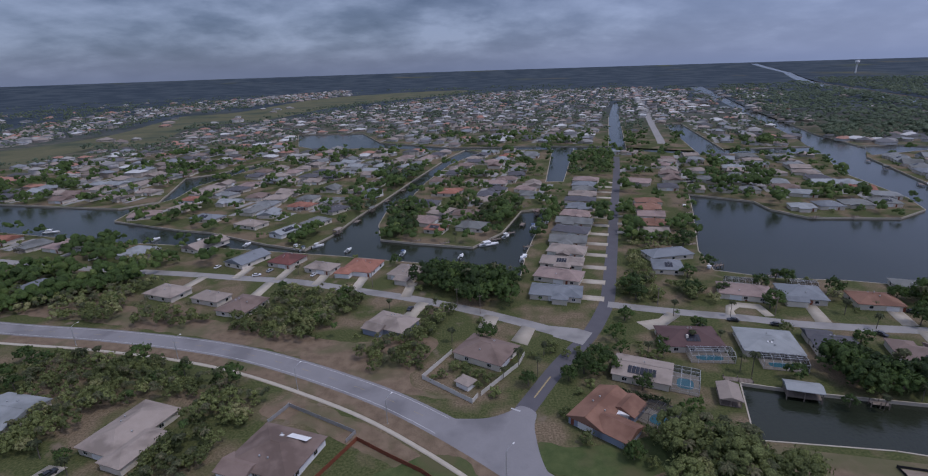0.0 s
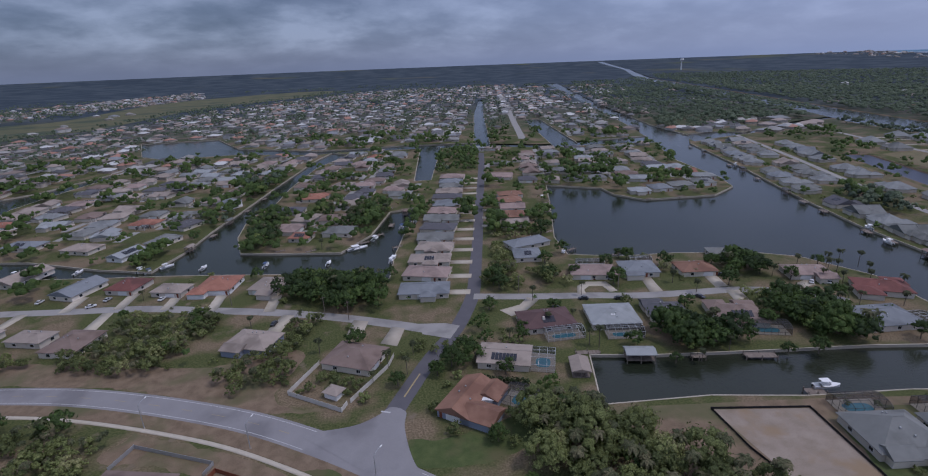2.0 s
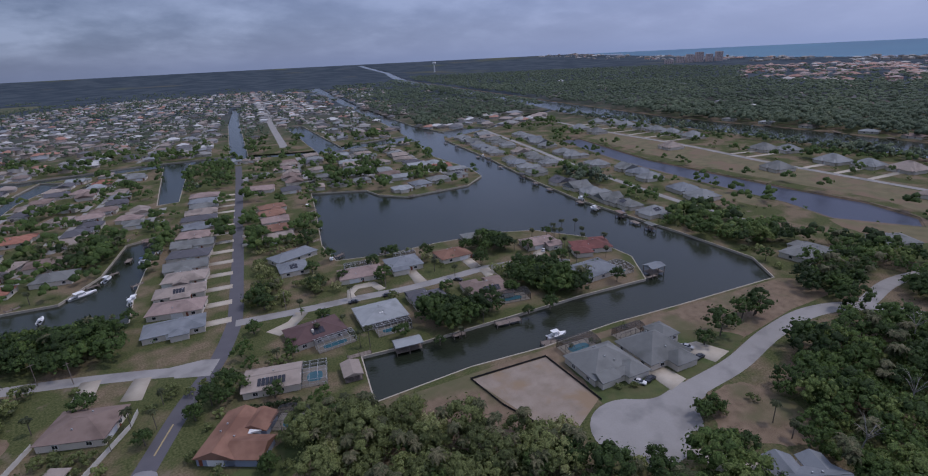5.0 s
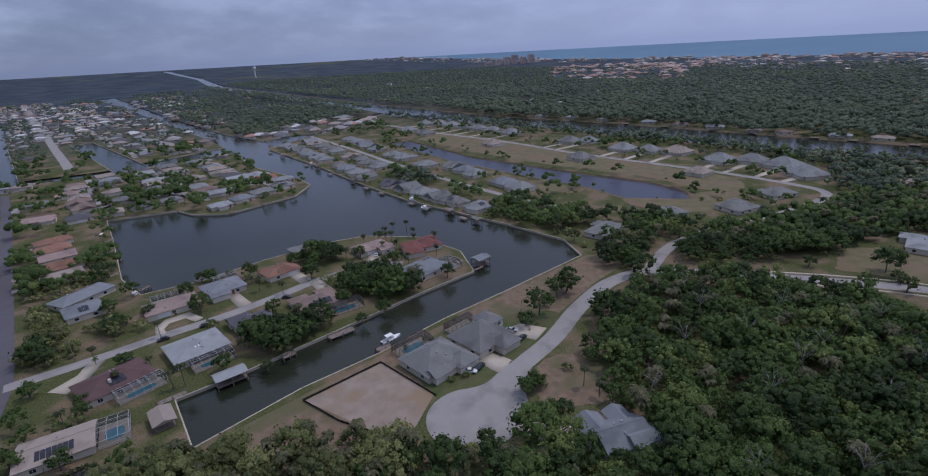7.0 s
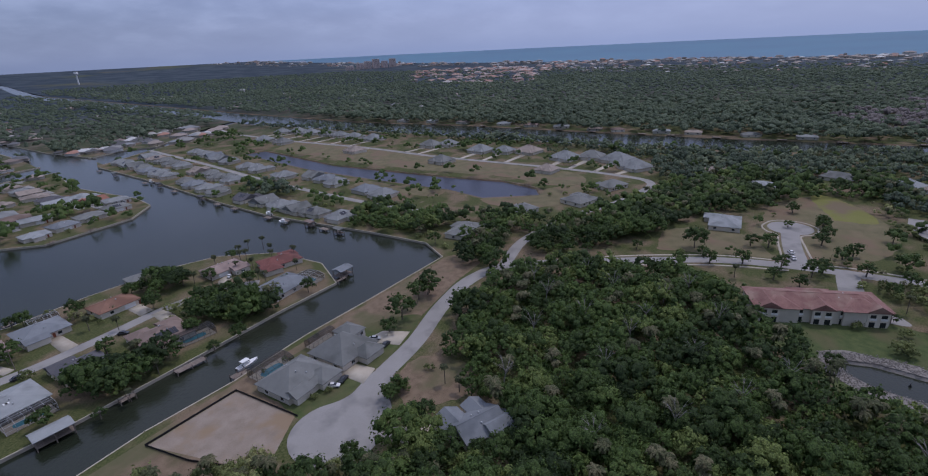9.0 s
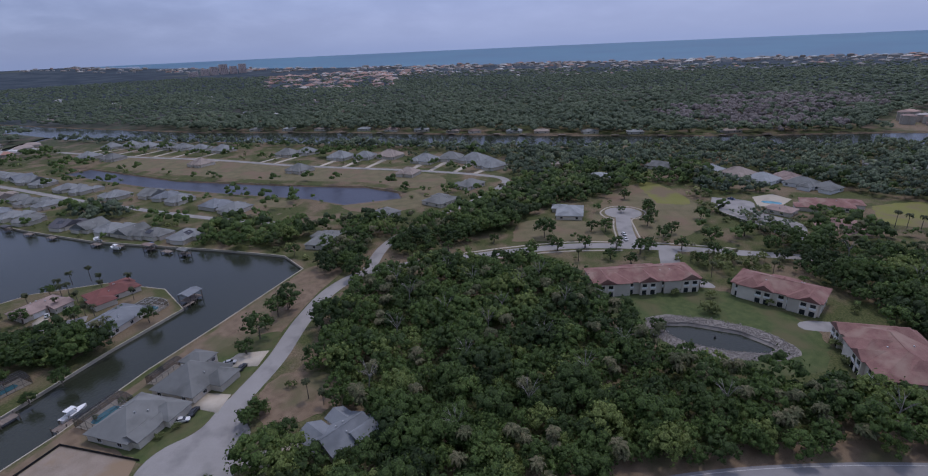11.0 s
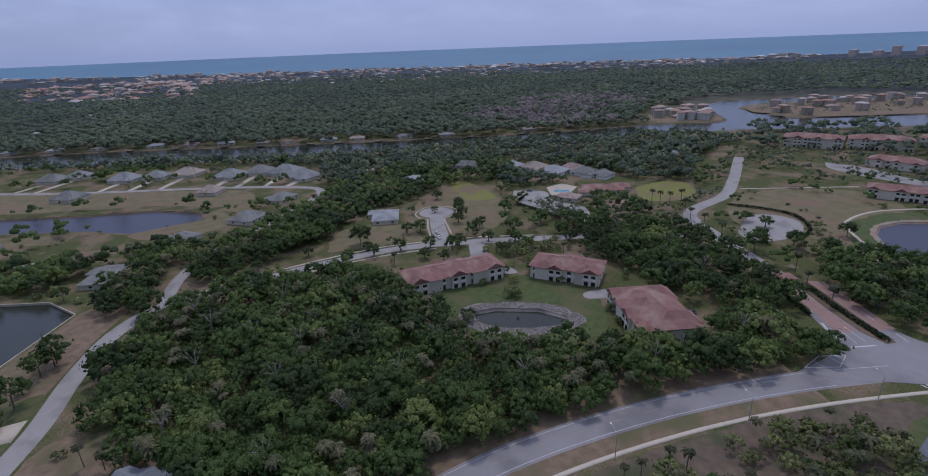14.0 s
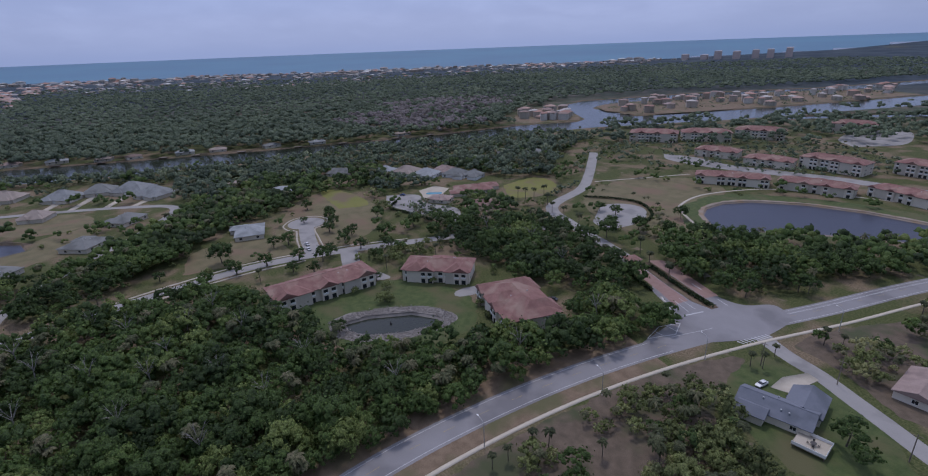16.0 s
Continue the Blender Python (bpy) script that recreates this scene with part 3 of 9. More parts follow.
def pond_sheets():
    """The ponds stand apart from the canals, with wind-rippled water blued in its colour for the reflected sky."""
    for name in ("long_pond", "park_lake", "round_pond"):
        poly = WATERS[name]
        V, E, F = delaunay_2d_cdt([Vector(p) for p in poly], [(k, (k + 1) % len(poly)) for k in range(len(poly))], [], 1, 1e-3)[:3]
        V = np.array([(v.x, v.y, -1.05) for v in V])
        F = np.array([f if len(f) == 3 else f[:3] for f in F])
        tagged(new("pond_water", mesh_np("pond_water", V, F, [LAKE if name != "round_pond" else WATER])), "rippled pond water in the slate-blue of the sky", "water", kind="structure")


pond_sheets()


def shores():
    """Sloping banks of sand and mud where the water has no seawall."""
    # Waterway bank: tree shade is put into its colour by the darker soil.
    for name, m, lab in (("waterway", DIRT, "sloping brown waterway bank toned down as tree shade"), ("long_pond", DIRT, "brown sloping bank of the long pond"), ("park_lake", SAND, "pale sandy bank of the lake"), ("round_pond", STONE, "stony bank of the small pond"), ("far_basin", DIRT, "brown bank of a far basin")):
        p = np.array(WATERS[name], float)
        if (p[:, 0] * np.roll(p[:, 1], -1) - np.roll(p[:, 0], -1) * p[:, 1]).sum() < 0:
            p = p[::-1]
        e = np.roll(p, -1, 0) - p
        n = np.stack([-e[:, 1], e[:, 0]], 1) / np.linalg.norm(e, axis=1)[:, None]
        n = n + np.roll(n, 1, 0)
        n /= np.linalg.norm(n, axis=1)[:, None]
        w, k = (2.2 if name == "waterway" else 1.2), len(p)
        V = np.concatenate([np.column_stack([p - n * 0.3, np.full(k, 0.015)]), np.column_stack([p + n * w, np.full(k, -1.2)])])
        i = np.arange(k)
        j = (i + 1) % k
        tagged(new("bank", mesh_np("bank", V, np.column_stack([i, j, j + k, i + k]), [m])), lab, "bank", kind="structure")


shores()


def build_seawalls():
    """Concrete bulkheads with a pale cap along the canals, each stretch of bank its own wall."""
    for name, poly in WATERS.items():
        if name in ("long_pond", "round_pond", "park_lake", "waterway", "far_basin"):
            continue
        bm = bmesh.new()
        for (a, b), (c, d) in zip(poly, poly[1:] + poly[:1]):
            if math.hypot(a, b) > 1100 or math.hypot(c, d) > 1100:
                continue
            m, n = ((a + c) / 2, (b + d) / 2), math.hypot(c - a, d - b)
            t = np.linspace(0.1, 0.9, 5)
            others = np.zeros(5, bool)
            for k, other in WATERS.items():
                if k != name:
                    others |= inside(other, a + (c - a) * t, b + (d - b) * t)
            if others.any():
                continue
            rz = math.atan2(d - b, c - a)
            add_box(bm, (*m, -0.8), (n + 0.2, 0.22, 1.7), rz)
            add_box(bm, (*m, 0.06), (n + 0.3, 0.42, 0.14), rz)
        tagged(part("seawall", bm, CONCRETE), "pale concrete seawall with a flat cap along the canal", "seawall", kind="structure")


build_seawalls()

# ---- roads ----
ROADS = {}
ROADS["main"] = ([(-420, 262), (-330, 235), (-212, 203), (-146, 190), (-89, 174), (-39, 149), (-8, 127), (22, 99), (57, 60), (86, 18), (108, -25), (121, -60), (127.5, -90), (130, -130), (128, -170), (121, -215), (110, -262), (97, -324), (70, -420), (20, -560)], 9.6, ASPHALT)
ROADS["dark"] = ([(8, 119), (17, 133), (33, 158), (48, 178), (60, 200), (66, 215), (77, 250), (92, 298), (112, 364), (143, 464), (178, 582)], 6.4, TAR)
ROADS["west"] = ([(44, 176), (27, 188), (3, 203), (-24, 217), (-53, 229), (-86, 242), (-119, 250), (-156, 259), (-194, 267), (-232, 276), (-320, 300)], 6.2, PALE_ROAD)
ROADS["east"] = ([(63, 205), (89, 196), (113, 189), (133, 182), (156, 177), (182, 172), (205, 160), (214, 148)], 6.0, PALE_ROAD)
ROADS["loop"] = ([(128, 54), (142, 53), (158, 53), (182, 50), (211, 50), (239, 46), (258, 34), (268, 10), (274, -10), (282, -40), (288, -72), (286, -105), (276, -150), (262, -200), (245, -246)], 7.4, PALE_ROAD)
ROADS["court"] = ([(287, -104), (314, -107), (346, -113)], 9.0, PALE_ROAD)
ROADS["side"] = ([(114, -225), (100, -219.5), (88, -217), (77, -213), (66, -209), (50, -203), (0, -186)], 6.4, PALE_ROAD)
ROADS["gate"] = ([(122, -212), (138, -221), (156, -227), (196, -239), (244, -249), (280, -262), (302, -307), (330, -340), (366, -377), (396, -407)], 8.2, PALE_ROAD)
ROADS["pond"] = ([(640, 520), (596, 401), (560, 275), (518, 168), (484, 52), (460, -12), (435, -40), (382, -18), (350, 6), (300, 30), (262, 34)], 6.4, PALE_ROAD)
ROADS["inner"] = ([(520, 560), (460, 420), (405, 300), (365, 200), (348, 150), (338, 110)], 5.6, PALE_ROAD)
ROADS["far"] = ([(262, 668), (274, 705), (340, 926), (474, 1367), (733, 2217)], 10.0, PALE_ROAD)
ROAD_NAME = {"main": "worn grey two-lane asphalt road with shoulders", "dark": "dark freshly surfaced straight street", "gate": "pale divided entrance road to the gated community"}
LINES = {k: smooth_line(v[0], 4.0) for k, v in ROADS.items()}


def strip(line, left, right, z, thick=0.0):
    """A ribbon along a line between two offsets; with a thickness it gets sides."""
    n = normals_of(line)
    a, b = line + n * left, line + n * right
    k = len(line)
    V = np.concatenate([np.column_stack([a, np.full(k, z)]), np.column_stack([b, np.full(k, z)])])
    i = np.arange(k - 1)
    F = np.column_stack([i + k, i + k + 1, i + 1, i])
    if thick:
        W = V.copy()
        W[:, 2] -= thick
        V = np.concatenate([V, W])
        F = np.concatenate([F, np.column_stack([i, i + 1, i + 1 + 2 * k, i + 2 * k]), np.column_stack([i + k + 1, i + k, i + 3 * k, i + 3 * k + 1])])
    return V, F


def flat_patch(name, pts, z, material, label, category, smooth=True, kind="structure", thick=0.0):
    """A flat sheet with the outline given, left open over ponds; with a thickness it gets sides."""
    p = list(pts)
    if smooth:
        p = [tuple(c) for c in smooth_line(p + [p[0]], 1.6 if not thick else 3.0)[:-1]]
        if not thick and material not in (PALE_ROAD, ASPHALT, PAVER):
            # ragged edges
            p = [(x + 1.3 * noise.noise((x * 0.22, y * 0.22, 1.0)) + 0.5 * noise.noise((x * 0.9, y * 0.9, 4.0)), y + 1.3 * noise.noise((x * 0.22, y * 0.22, 7.0)) + 0.5 * noise.noise((x * 0.9, y * 0.9, 9.0))) for x, y in p]
    q, edges, n = [Vector(c) for c in p], [], len(p)
    edges += [(k, (k + 1) % n) for k in range(n)]
    if not thick:
        for w in ("round_pond", "park_lake", "long_pond", "lagoon"):
            if inside(p, *np.array(WATERS[w], float).T).any():
                b = len(q)
                q += [Vector(c) for c in WATERS[w]]
                edges += [(b + k, b + (k + 1) % len(WATERS[w])) for k in range(len(WATERS[w]))]
    V, E, F = delaunay_2d_cdt(q, edges, [], 0, 1e-3)[:3]
    V = np.array([(v.x, v.y) for v in V])
    F = np.array([f for f in F if len(f) == 3])
    c = V[F].mean(1)
    keep = inside(p, c[:, 0], c[:, 1])
    if not thick:
        keep &= ~in_water(c[:, 0], c[:, 1])
    F = F[keep]
    a, b, d = V[F[:, 0]], V[F[:, 1]], V[F[:, 2]]
    area = (b[:, 0] - a[:, 0]) * (d[:, 1] - a[:, 1]) - (b[:, 1] - a[:, 1]) * (d[:, 0] - a[:, 0])
    F[area < 0] = F[area < 0][:, ::-1]
    top = np.column_stack([V, np.full(len(V), z)])
    if thick:
        m = len(V)
        o = np.array([(int(k), int((k + 1) % n)) for k in range(n)])
        side = np.concatenate([np.column_stack([o[:, 0], o[:, 1], o[:, 1] + m]), np.column_stack([o[:, 0], o[:, 1] + m, o[:, 0] + m])])
        top = np.concatenate([top, top - (0, 0, thick)])
        F = np.concatenate([F, side])
    return tagged(new(name, mesh_np(name, top, F, [material])), label, category, kind=kind)


def disc(c, r, n=28):
    return [(c[0] + r * math.cos(k * math.tau / n), c[1] + r * math.sin(k * math.tau / n)) for k in range(n)]


def build_roads():
    for i, (k, (pts, w, m)) in enumerate(ROADS.items()):
        V, F = strip(LINES[k], -w / 2, w / 2, 0.03 + 0.004 * i)
        tagged(new("road", mesh_np("road", V, F, [m])), ROAD_NAME.get(k, "pale concrete-grey residential street"), "road", kind="structure")
    flat_patch("road_circle", disc((130, 53.5), 14.0), 0.09, PALE_ROAD, "pale round turning circle at the street's end", "road", False)
    flat_patch("road_mouth", [(138, 65), (146, 58.5), (160, 56.6), (160, 49.2), (152, 48), (143, 42), (136, 50)], 0.094, PALE_ROAD, "pale flared neck of the turning circle", "road")
    flat_patch("road_circle", disc((344, -113), 11.5), 0.09, PALE_ROAD, "pale round turning circle of a short court", "road", False)
    # the flared mouths of the junctions
    flat_patch("road_mouth", [(-12, 131), (4, 130), (12.5, 133), (16, 135.6), (20.5, 132), (19, 124), (20, 108), (27, 92), (14, 102)], 0.085, ASPHALT, "flared asphalt mouth of the side street", "road")
    flat_patch("road_mouth", [(34, 178), (44, 171), (50, 180), (45, 184), (34, 187)], 0.086, PALE_ROAD, "pale flared street junction", "road", False)
    flat_patch("road_mouth", [(131, -184), (136, -206), (145, -214), (160, -222), (164, -240), (141, -238), (129, -240), (122, -250), (112, -244), (110, -226), (112, -218), (118, -205), (122, -196)], 0.087, ASPHALT, "wide asphalt junction in front of the gate", "road")
    for pts in ([(144, -217), (143.5, -225), (157, -229), (182, -236), (184, -231), (154, -221)], [(141, -232.5), (139.5, -239), (160, -245.5), (178, -250), (182, -244), (159, -238)]):
        flat_patch("paver_drive", pts, 0.095, PAVER, "pinkish brick paving at the gated entrance", "paving", False)
    flat_patch("median", [(133.5, -226.5), (133, -230), (141, -232), (159, -237.5), (180, -243), (182, -237), (158, -229.5), (142, -225.5)], 0.2, DIRT, "raised planted median at the entrance", "median", False, thick=0.18)
    main = LINES["main"]
    # sidewalk on the inner side of the bend
    s0 = main[(main[:, 0] > -420)]
    V, F = strip(s0, -11.9, -10.4, 0.12, 0.15)
    tagged(new("sidewalk", mesh_np("sidewalk", V, F, [CONCRETE])), "narrow pale concrete sidewalk along the main road", "sidewalk", kind="structure")
    for name, o in (("edge_line", 3.75), ("edge_line", -3.75)):
        V, F = strip(main, o - 0.09, o + 0.09, 0.055 if o < 0 else 0.056)
        keep = np.ones(len(F), bool)
        mid = V[F].mean(1)
        for cx, cy, r in ((8, 122, 17), (122, -215, 24)):
            keep &= np.hypot(mid[:, 0] - cx, mid[:, 1] - cy) > r
        tagged(new(name, mesh_np(name, V, F[keep], [PAINT_W])), "thin white edge line on the asphalt", "marking", kind="structure")
    V, F = strip(main, -0.06, 0.06, 0.056)
    F = F[(np.arange(len(F)) % 3) == 0]
    tagged(new("centre_line", mesh_np("centre_line", V, F, [PAINT_Y])), "broken yellow centre line", "marking", kind="structure")
    d = LINES["dark"]
    d = d[(d[:, 1] > 138) & (d[:, 1] < 152)]
    V, F = strip(d, -0.25, 0.25, 0.075)
    tagged(new("centre_line", mesh_np("centre_line", V, F, [PAINT_Y])), "short double yellow line at the stop", "marking", kind="structure")
    bm = bmesh.new()
    add_box(bm, (14.4, 133.6, 0.1), (3.2, 0.6, 0.02), radians(-30))
    tagged(part("stop_line", bm, PAINT_W), "white stop line at the side street's mouth", "marking", kind="structure")
    # crosswalk bars and stop line at the southern junction
    cw = tagged(new("crosswalk"), "white ladder crosswalk over the side street", "marking", kind="structure")
    me = box_mesh("bar", PAINT_W, (2.6, 0.5, 0.012))
    for k in range(9):
        t = k / 8
        share("bar", me, cw, pose(112.3 - 2.6 * t, -213.5 - 12.5 * t, 0.1, 0, 0, 12))
    bm = bmesh.new()
    add_box(bm, (104.5, -222.5, 0.1), (0.6, 3.2, 0.02), radians(20))
    tagged(part("stop_line", bm, PAINT_W), "white stop line on the side street", "marking", kind="structure")
    # painted islands and lines by the entrance
    bm = bmesh.new()
    for (x0, y0), (x1, y1), w in (((132, -188), (135.5, -198), 0.3), ((135.5, -198), (133, -207), 0.3), ((133, -207), (128.5, -199), 0.3), ((128.5, -199), (132, -188), 0.3), ((134.5, -194), (130, -194.5), 0.3), ((135, -201), (129.5, -201), 0.3),
                                  ((136, -213), (134, -222), 0.6), ((137, -217), (146, -220), 0.2), ((137, -221), (147, -223.5), 0.2), ((136, -208), (143.5, -213.5), 0.35), ((143.5, -213.5), (151, -218), 0.35),
                                  ((137.5, -236), (132, -234.5), 0.35), ((147, -238), (153, -239.5), 0.35), ((128, -196), (124, -214), 0.2)):
        add_box(bm, ((x0 + x1) / 2, (y0 + y1) / 2, 0.1), (math.hypot(x1 - x0, y1 - y0), w, 0.02), math.atan2(y1 - y0, x1 - x0))
    tagged(part("road_marking", bm, PAINT_W), "white painted island and lane lines at the entrance", "marking", kind="structure")
    lane = main[(main[:, 1] < -238) & (main[:, 1] > -330)]
    for o, z in ((1.6, 0.058), (2.0, 0.059)):
        V, F = strip(lane, o - 0.07, o + 0.07, z)
        tagged(new("lane_line", mesh_np("lane_line", V, F, [PAINT_W])), "white turning-lane line on the asphalt", "marking", kind="structure")


build_roads()

_l = LINES["main"]
_V, _F = strip(_l[_l[:, 1] > -185], -10.2, -4.6, 0.0095)
tagged(new("roadside_verge", mesh_np("roadside_verge", _V, _F, [DIRT])), "dry brown verge between the road and the sidewalk", "verge", kind="structure")
_l = _l[(_l[:, 1] < 60) & (_l[:, 1] > -185)]
_V, _F = strip(_l, 4.6, 12.5, 0.009)
tagged(new("wood_edge_soil", mesh_np("wood_edge_soil", _V, _F, [DIRT])), "bare brown soil between the road and the wood", "bare ground", kind="structure")
flat_patch("sand_lot", [(110.5, 105), (138.5, 97), (133, 70), (118, 66), (111, 73)], 0.02, SAND, "levelled pale sandy building lot", "bare lot", False)
flat_patch("dry_verge", [(81, 115), (143, 100.5), (264, 67.5), (272, 58), (262, 46), (236, 52), (196, 56), (172, 62), (150, 64), (140, 70), (128, 70), (112, 66), (92, 72), (84, 90), (78, 104)], 0.008, DIRT, "dry brown turf strip along the seawall", "dry turf", False)
flat_patch("pond_lawn", [(222, -72), (232, -70), (234, -122), (222, -140), (198, -150), (176, -140), (172, -122), (178, -98), (198, -84)], 0.012, LAWN, "mown green lawn round a small pond", "lawn", True)
flat_patch("dry_field", [(305, -100), (330, -92), (352, -98), (370, -105), (398, -118), (415, -148), (385, -160), (350, -165), (312, -150), (298, -132), (296, -112)], 0.01, FIELD, "open dry brown field beside the court", "field", True)
flat_patch("dry_field", [(297, -40), (330, -48), (334, -82), (298, -94), (296, -70)], 0.01, FIELD, "dry brown lot beside the street", "field", True)
flat_patch("meadow", [(362, -140), (410, -140), (416, -152), (386, -162), (360, -160)], 0.016, MEADOW, "yellow-green grass at the edge of the field", "grass", True)
flat_patch("meadow", [(346, -266), (352, -300), (330, -304), (306, -284), (314, -254)], 0.01, MEADOW, "yellow-green lawn behind the clubhouse", "grass", True)
flat_patch("dry_field", [(300, -318), (300, -360), (272, -398), (236, -382), (230, -338), (200, -300), (186, -284), (208, -270), (250, -272), (280, -290)], 0.01, FIELD, "wide dry brown field by the lake path", "field", True)
flat_patch("lake_lawn", [(232, -330), (236, -366), (222, -390), (192, -412), (160, -424), (122, -430), (100, -412), (112, -384), (150, -344), (176, -308), (190, -292), (210, -306)], 0.014, LAWN, "green grass bank round the lake", "lawn", True)
flat_patch("dry_field", [(545, 390), (600, 380), (545, 220), (505, 130), (480, 60), (462, 20), (430, 10), (420, 36), (442, 76), (452, 130), (462, 175), (486, 255)], 0.01, FIELD, "long brown grass strip between pond and street", "field", True)
flat_patch("dry_field", [(388, 112), (398, 150), (412, 190), (396, 196), (382, 150), (374, 118)], 0.01, FIELD, "brown vacant lot by the pond", "field", True)
flat_patch("dry_field", [(470, 345), (440, 275), (428, 282), (450, 350), (485, 410), (500, 408)], 0.01, FIELD, "brown vacant lots by the pond", "field", True)
flat_patch("dry_field", [(362, 70), (376, 78), (388, 40), (410, 36), (420, 10), (390, 5), (356, 40)], 0.01, FIELD, "brown vacant lot at the pond's end", "field", True)
flat_patch("bare_patch", [(147, 39), (156, 46), (168, 47), (175, 40), (173, 26), (160, 20), (150, 28)], 0.012, DIRT, "bare brown clearing at the wood's edge", "bare ground", True)
flat_patch("lawn", [(132, 67), (140, 60), (150, 57.5), (170, 55.5), (200, 55), (200, 62), (190, 74), (178, 84), (166, 90), (150, 94), (141, 90), (136, 76)], 0.014, LAWN, "green front lawns of the two hip-roofed houses", "lawn", True)
flat_patch("lawn", [(18, 108), (40, 104), (62, 112), (62, 122), (30, 116), (20, 120)], 0.012, LAWN, "green corner lawn beside the junction", "lawn", True)
flat_patch("lawn", [(-34, 104), (-8, 116), (4, 100), (-16, 84), (-40, 94)], 0.012, LAWN, "bright green fenced back garden", "lawn", True)
flat_patch("lawn", [(70, -170), (96, -180), (104, -208), (92, -213), (60, -203), (50, -180)], 0.012, LAWN, "green lawn round the blue-grey house", "lawn", True)
flat_patch("dry_field", [(-44, 178), (-12, 180), (-20, 150), (-2, 140), (-26, 146), (-70, 172), (-120, 190), (-170, 205), (-210, 216), (-200, 232), (-120, 205), (-80, 190)], 0.01, DIRT, "dry brown verge above the main road", "dry turf", True)
flat_patch("dry_field", [(112, -80), (116.5, -120), (117, -150), (115, -180), (106, -206), (98, -180), (84, -160), (80, -128), (92, -104), (100, -90)], 0.01, STRAW, "dry brown ground beside the sidewalk", "dry turf", True)
flat_patch("dry_field", [(88, -226), (102, -230), (92, -270), (70, -300), (40, -290), (50, -232), (62, -216)], 0.01, STRAW, "brown pine-straw ground across the side street", "dry turf", True)
flat_patch("dry_field", [(-60, 146), (-30, 128), (-8, 110), (16, 88), (10, 84), (-14, 106), (-48, 128), (-66, 136)], 0.01, DIRT, "dry verge below the sidewalk", "dry turf", True)
MARSH_WEST = [(-640, 560), (-578, 638), (-577, 812), (-500, 840), (-562, 1103), (-454, 1223), (-388, 1588), (-279, 1817), (-39, 2155), (40, 2500), (-150, 2560), (-458, 2323), (-590, 2079), (-644, 1515), (-749, 1420), (-671, 1001), (-721, 806), (-760, 640)]
flat_patch("marsh_meadow", MARSH_WEST, 0.02, MARSH, "yellow-green marsh meadow beyond the suburb", "meadow")


# ---- houses ----
TAKEN = []  # plan rectangles that are built over: x, y, half length, half depth, angle


def take(x, y, w, d, a, gap=1.0):
    TAKEN.append((x, y, w / 2 + gap, d / 2 + gap, radians(a)))


def hip_roof(bm, w, d, z, rise, over=0.6, gable=False, at=(0, 0), thick=0.18):
    """A hipped or gabled roof over a w x d block, with eaves of some thickness."""
    hx, hy = w / 2 + over, d / 2 + over
    ox, oy = at
    long_x = w >= d
    r = abs(hx - hy) if not gable else (hx if long_x else hy)
    e = [(-hx, -hy), (hx, -hy), (hx, hy), (-hx, hy)]
    top = [(-r, 0), (r, 0)] if long_x else [(0, -r), (0, r)]
    lo = [bm.verts.new((ox + x, oy + y, z - thick)) for x, y in e]
    hi = [bm.verts.new((ox + x, oy + y, z)) for x, y in e]
    rd = [bm.verts.new((ox + x, oy + y, z + rise)) for x, y in top]
    for k in range(4):
        bm.faces.new((lo[k], lo[(k + 1) % 4], hi[(k + 1) % 4], hi[k]))
    bm.faces.new(lo[::-1])
    if long_x:
        bm.faces.new((hi[0], hi[1], rd[1], rd[0]))
        bm.faces.new((hi[2], hi[3], rd[0], rd[1]))
        bm.faces.new((hi[1], hi[2], rd[1]))
        bm.faces.new((hi[3], hi[0], rd[0]))
    else:
        bm.faces.new((hi[1], hi[2], rd[1], rd[0]))
        bm.faces.new((hi[3], hi[0], rd[0], rd[1]))
        bm.faces.new((hi[0], hi[1], rd[0]))
        bm.faces.new((hi[2], hi[3], rd[1]))


def window_mesh():
    bm = bmesh.new()
    add_box(bm, (0, -0.02, 0), (1.5, 0.06, 1.2))
    me = bpy.data.meshes.new("pane")
    bm.to_mesh(me)
    bm.free()
    me.materials.append(GLASS)
    bm = bmesh.new()
    for c, s in (((0, 0, 0.65), (1.7, 0.14, 0.1)), ((0, 0, -0.65), (1.7, 0.16, 0.1)), ((0.8, 0, 0), (0.1, 0.14, 1.3)), ((-0.8, 0, 0), (0.1, 0.14, 1.3)), ((0, 0, 0), (0.06, 0.12, 1.3))):
        add_box(bm, c, s)
    fm = bpy.data.meshes.new("frame")
    bm.to_mesh(fm)
    bm.free()
    fm.materials.append(WHITE)
    return me, fm


PANE, PANE_FRAME = window_mesh()


def far_window():
    """Frame and glass in one, for facades far off."""
    bm = bmesh.new()
    add_box(bm, (0, 0, 0), (1.7, 0.1, 1.4))
    add_box(bm, (0, -0.04, 0), (1.5, 0.06, 1.2))
    me = bpy.data.meshes.new("window")
    bm.to_mesh(me)
    bm.free()
    me.materials.append(WHITE)
    me.materials.append(GLASS)
    for f in me.polygons:
        f.material_index = 1 if f.index >= 6 else 0
    return me


WINDOW_FAR = far_window()
GARAGE = box_mesh("garage_door", WHITE, (4.8, 0.12, 2.2), 0.03)
DOOR = box_mesh("door", REDWOOD, (1.0, 0.12, 2.1), 0.02)
SLIDER = box_mesh("sliding_door", GLASS, (3.2, 0.1, 2.1), 0.02)
VENT = box_mesh("roof_vent", METAL, (0.45, 0.45, 0.5), 0.06)
SKYLIGHT = box_mesh("skylight", WHITE, (1.2, 0.9, 0.2), 0.05)
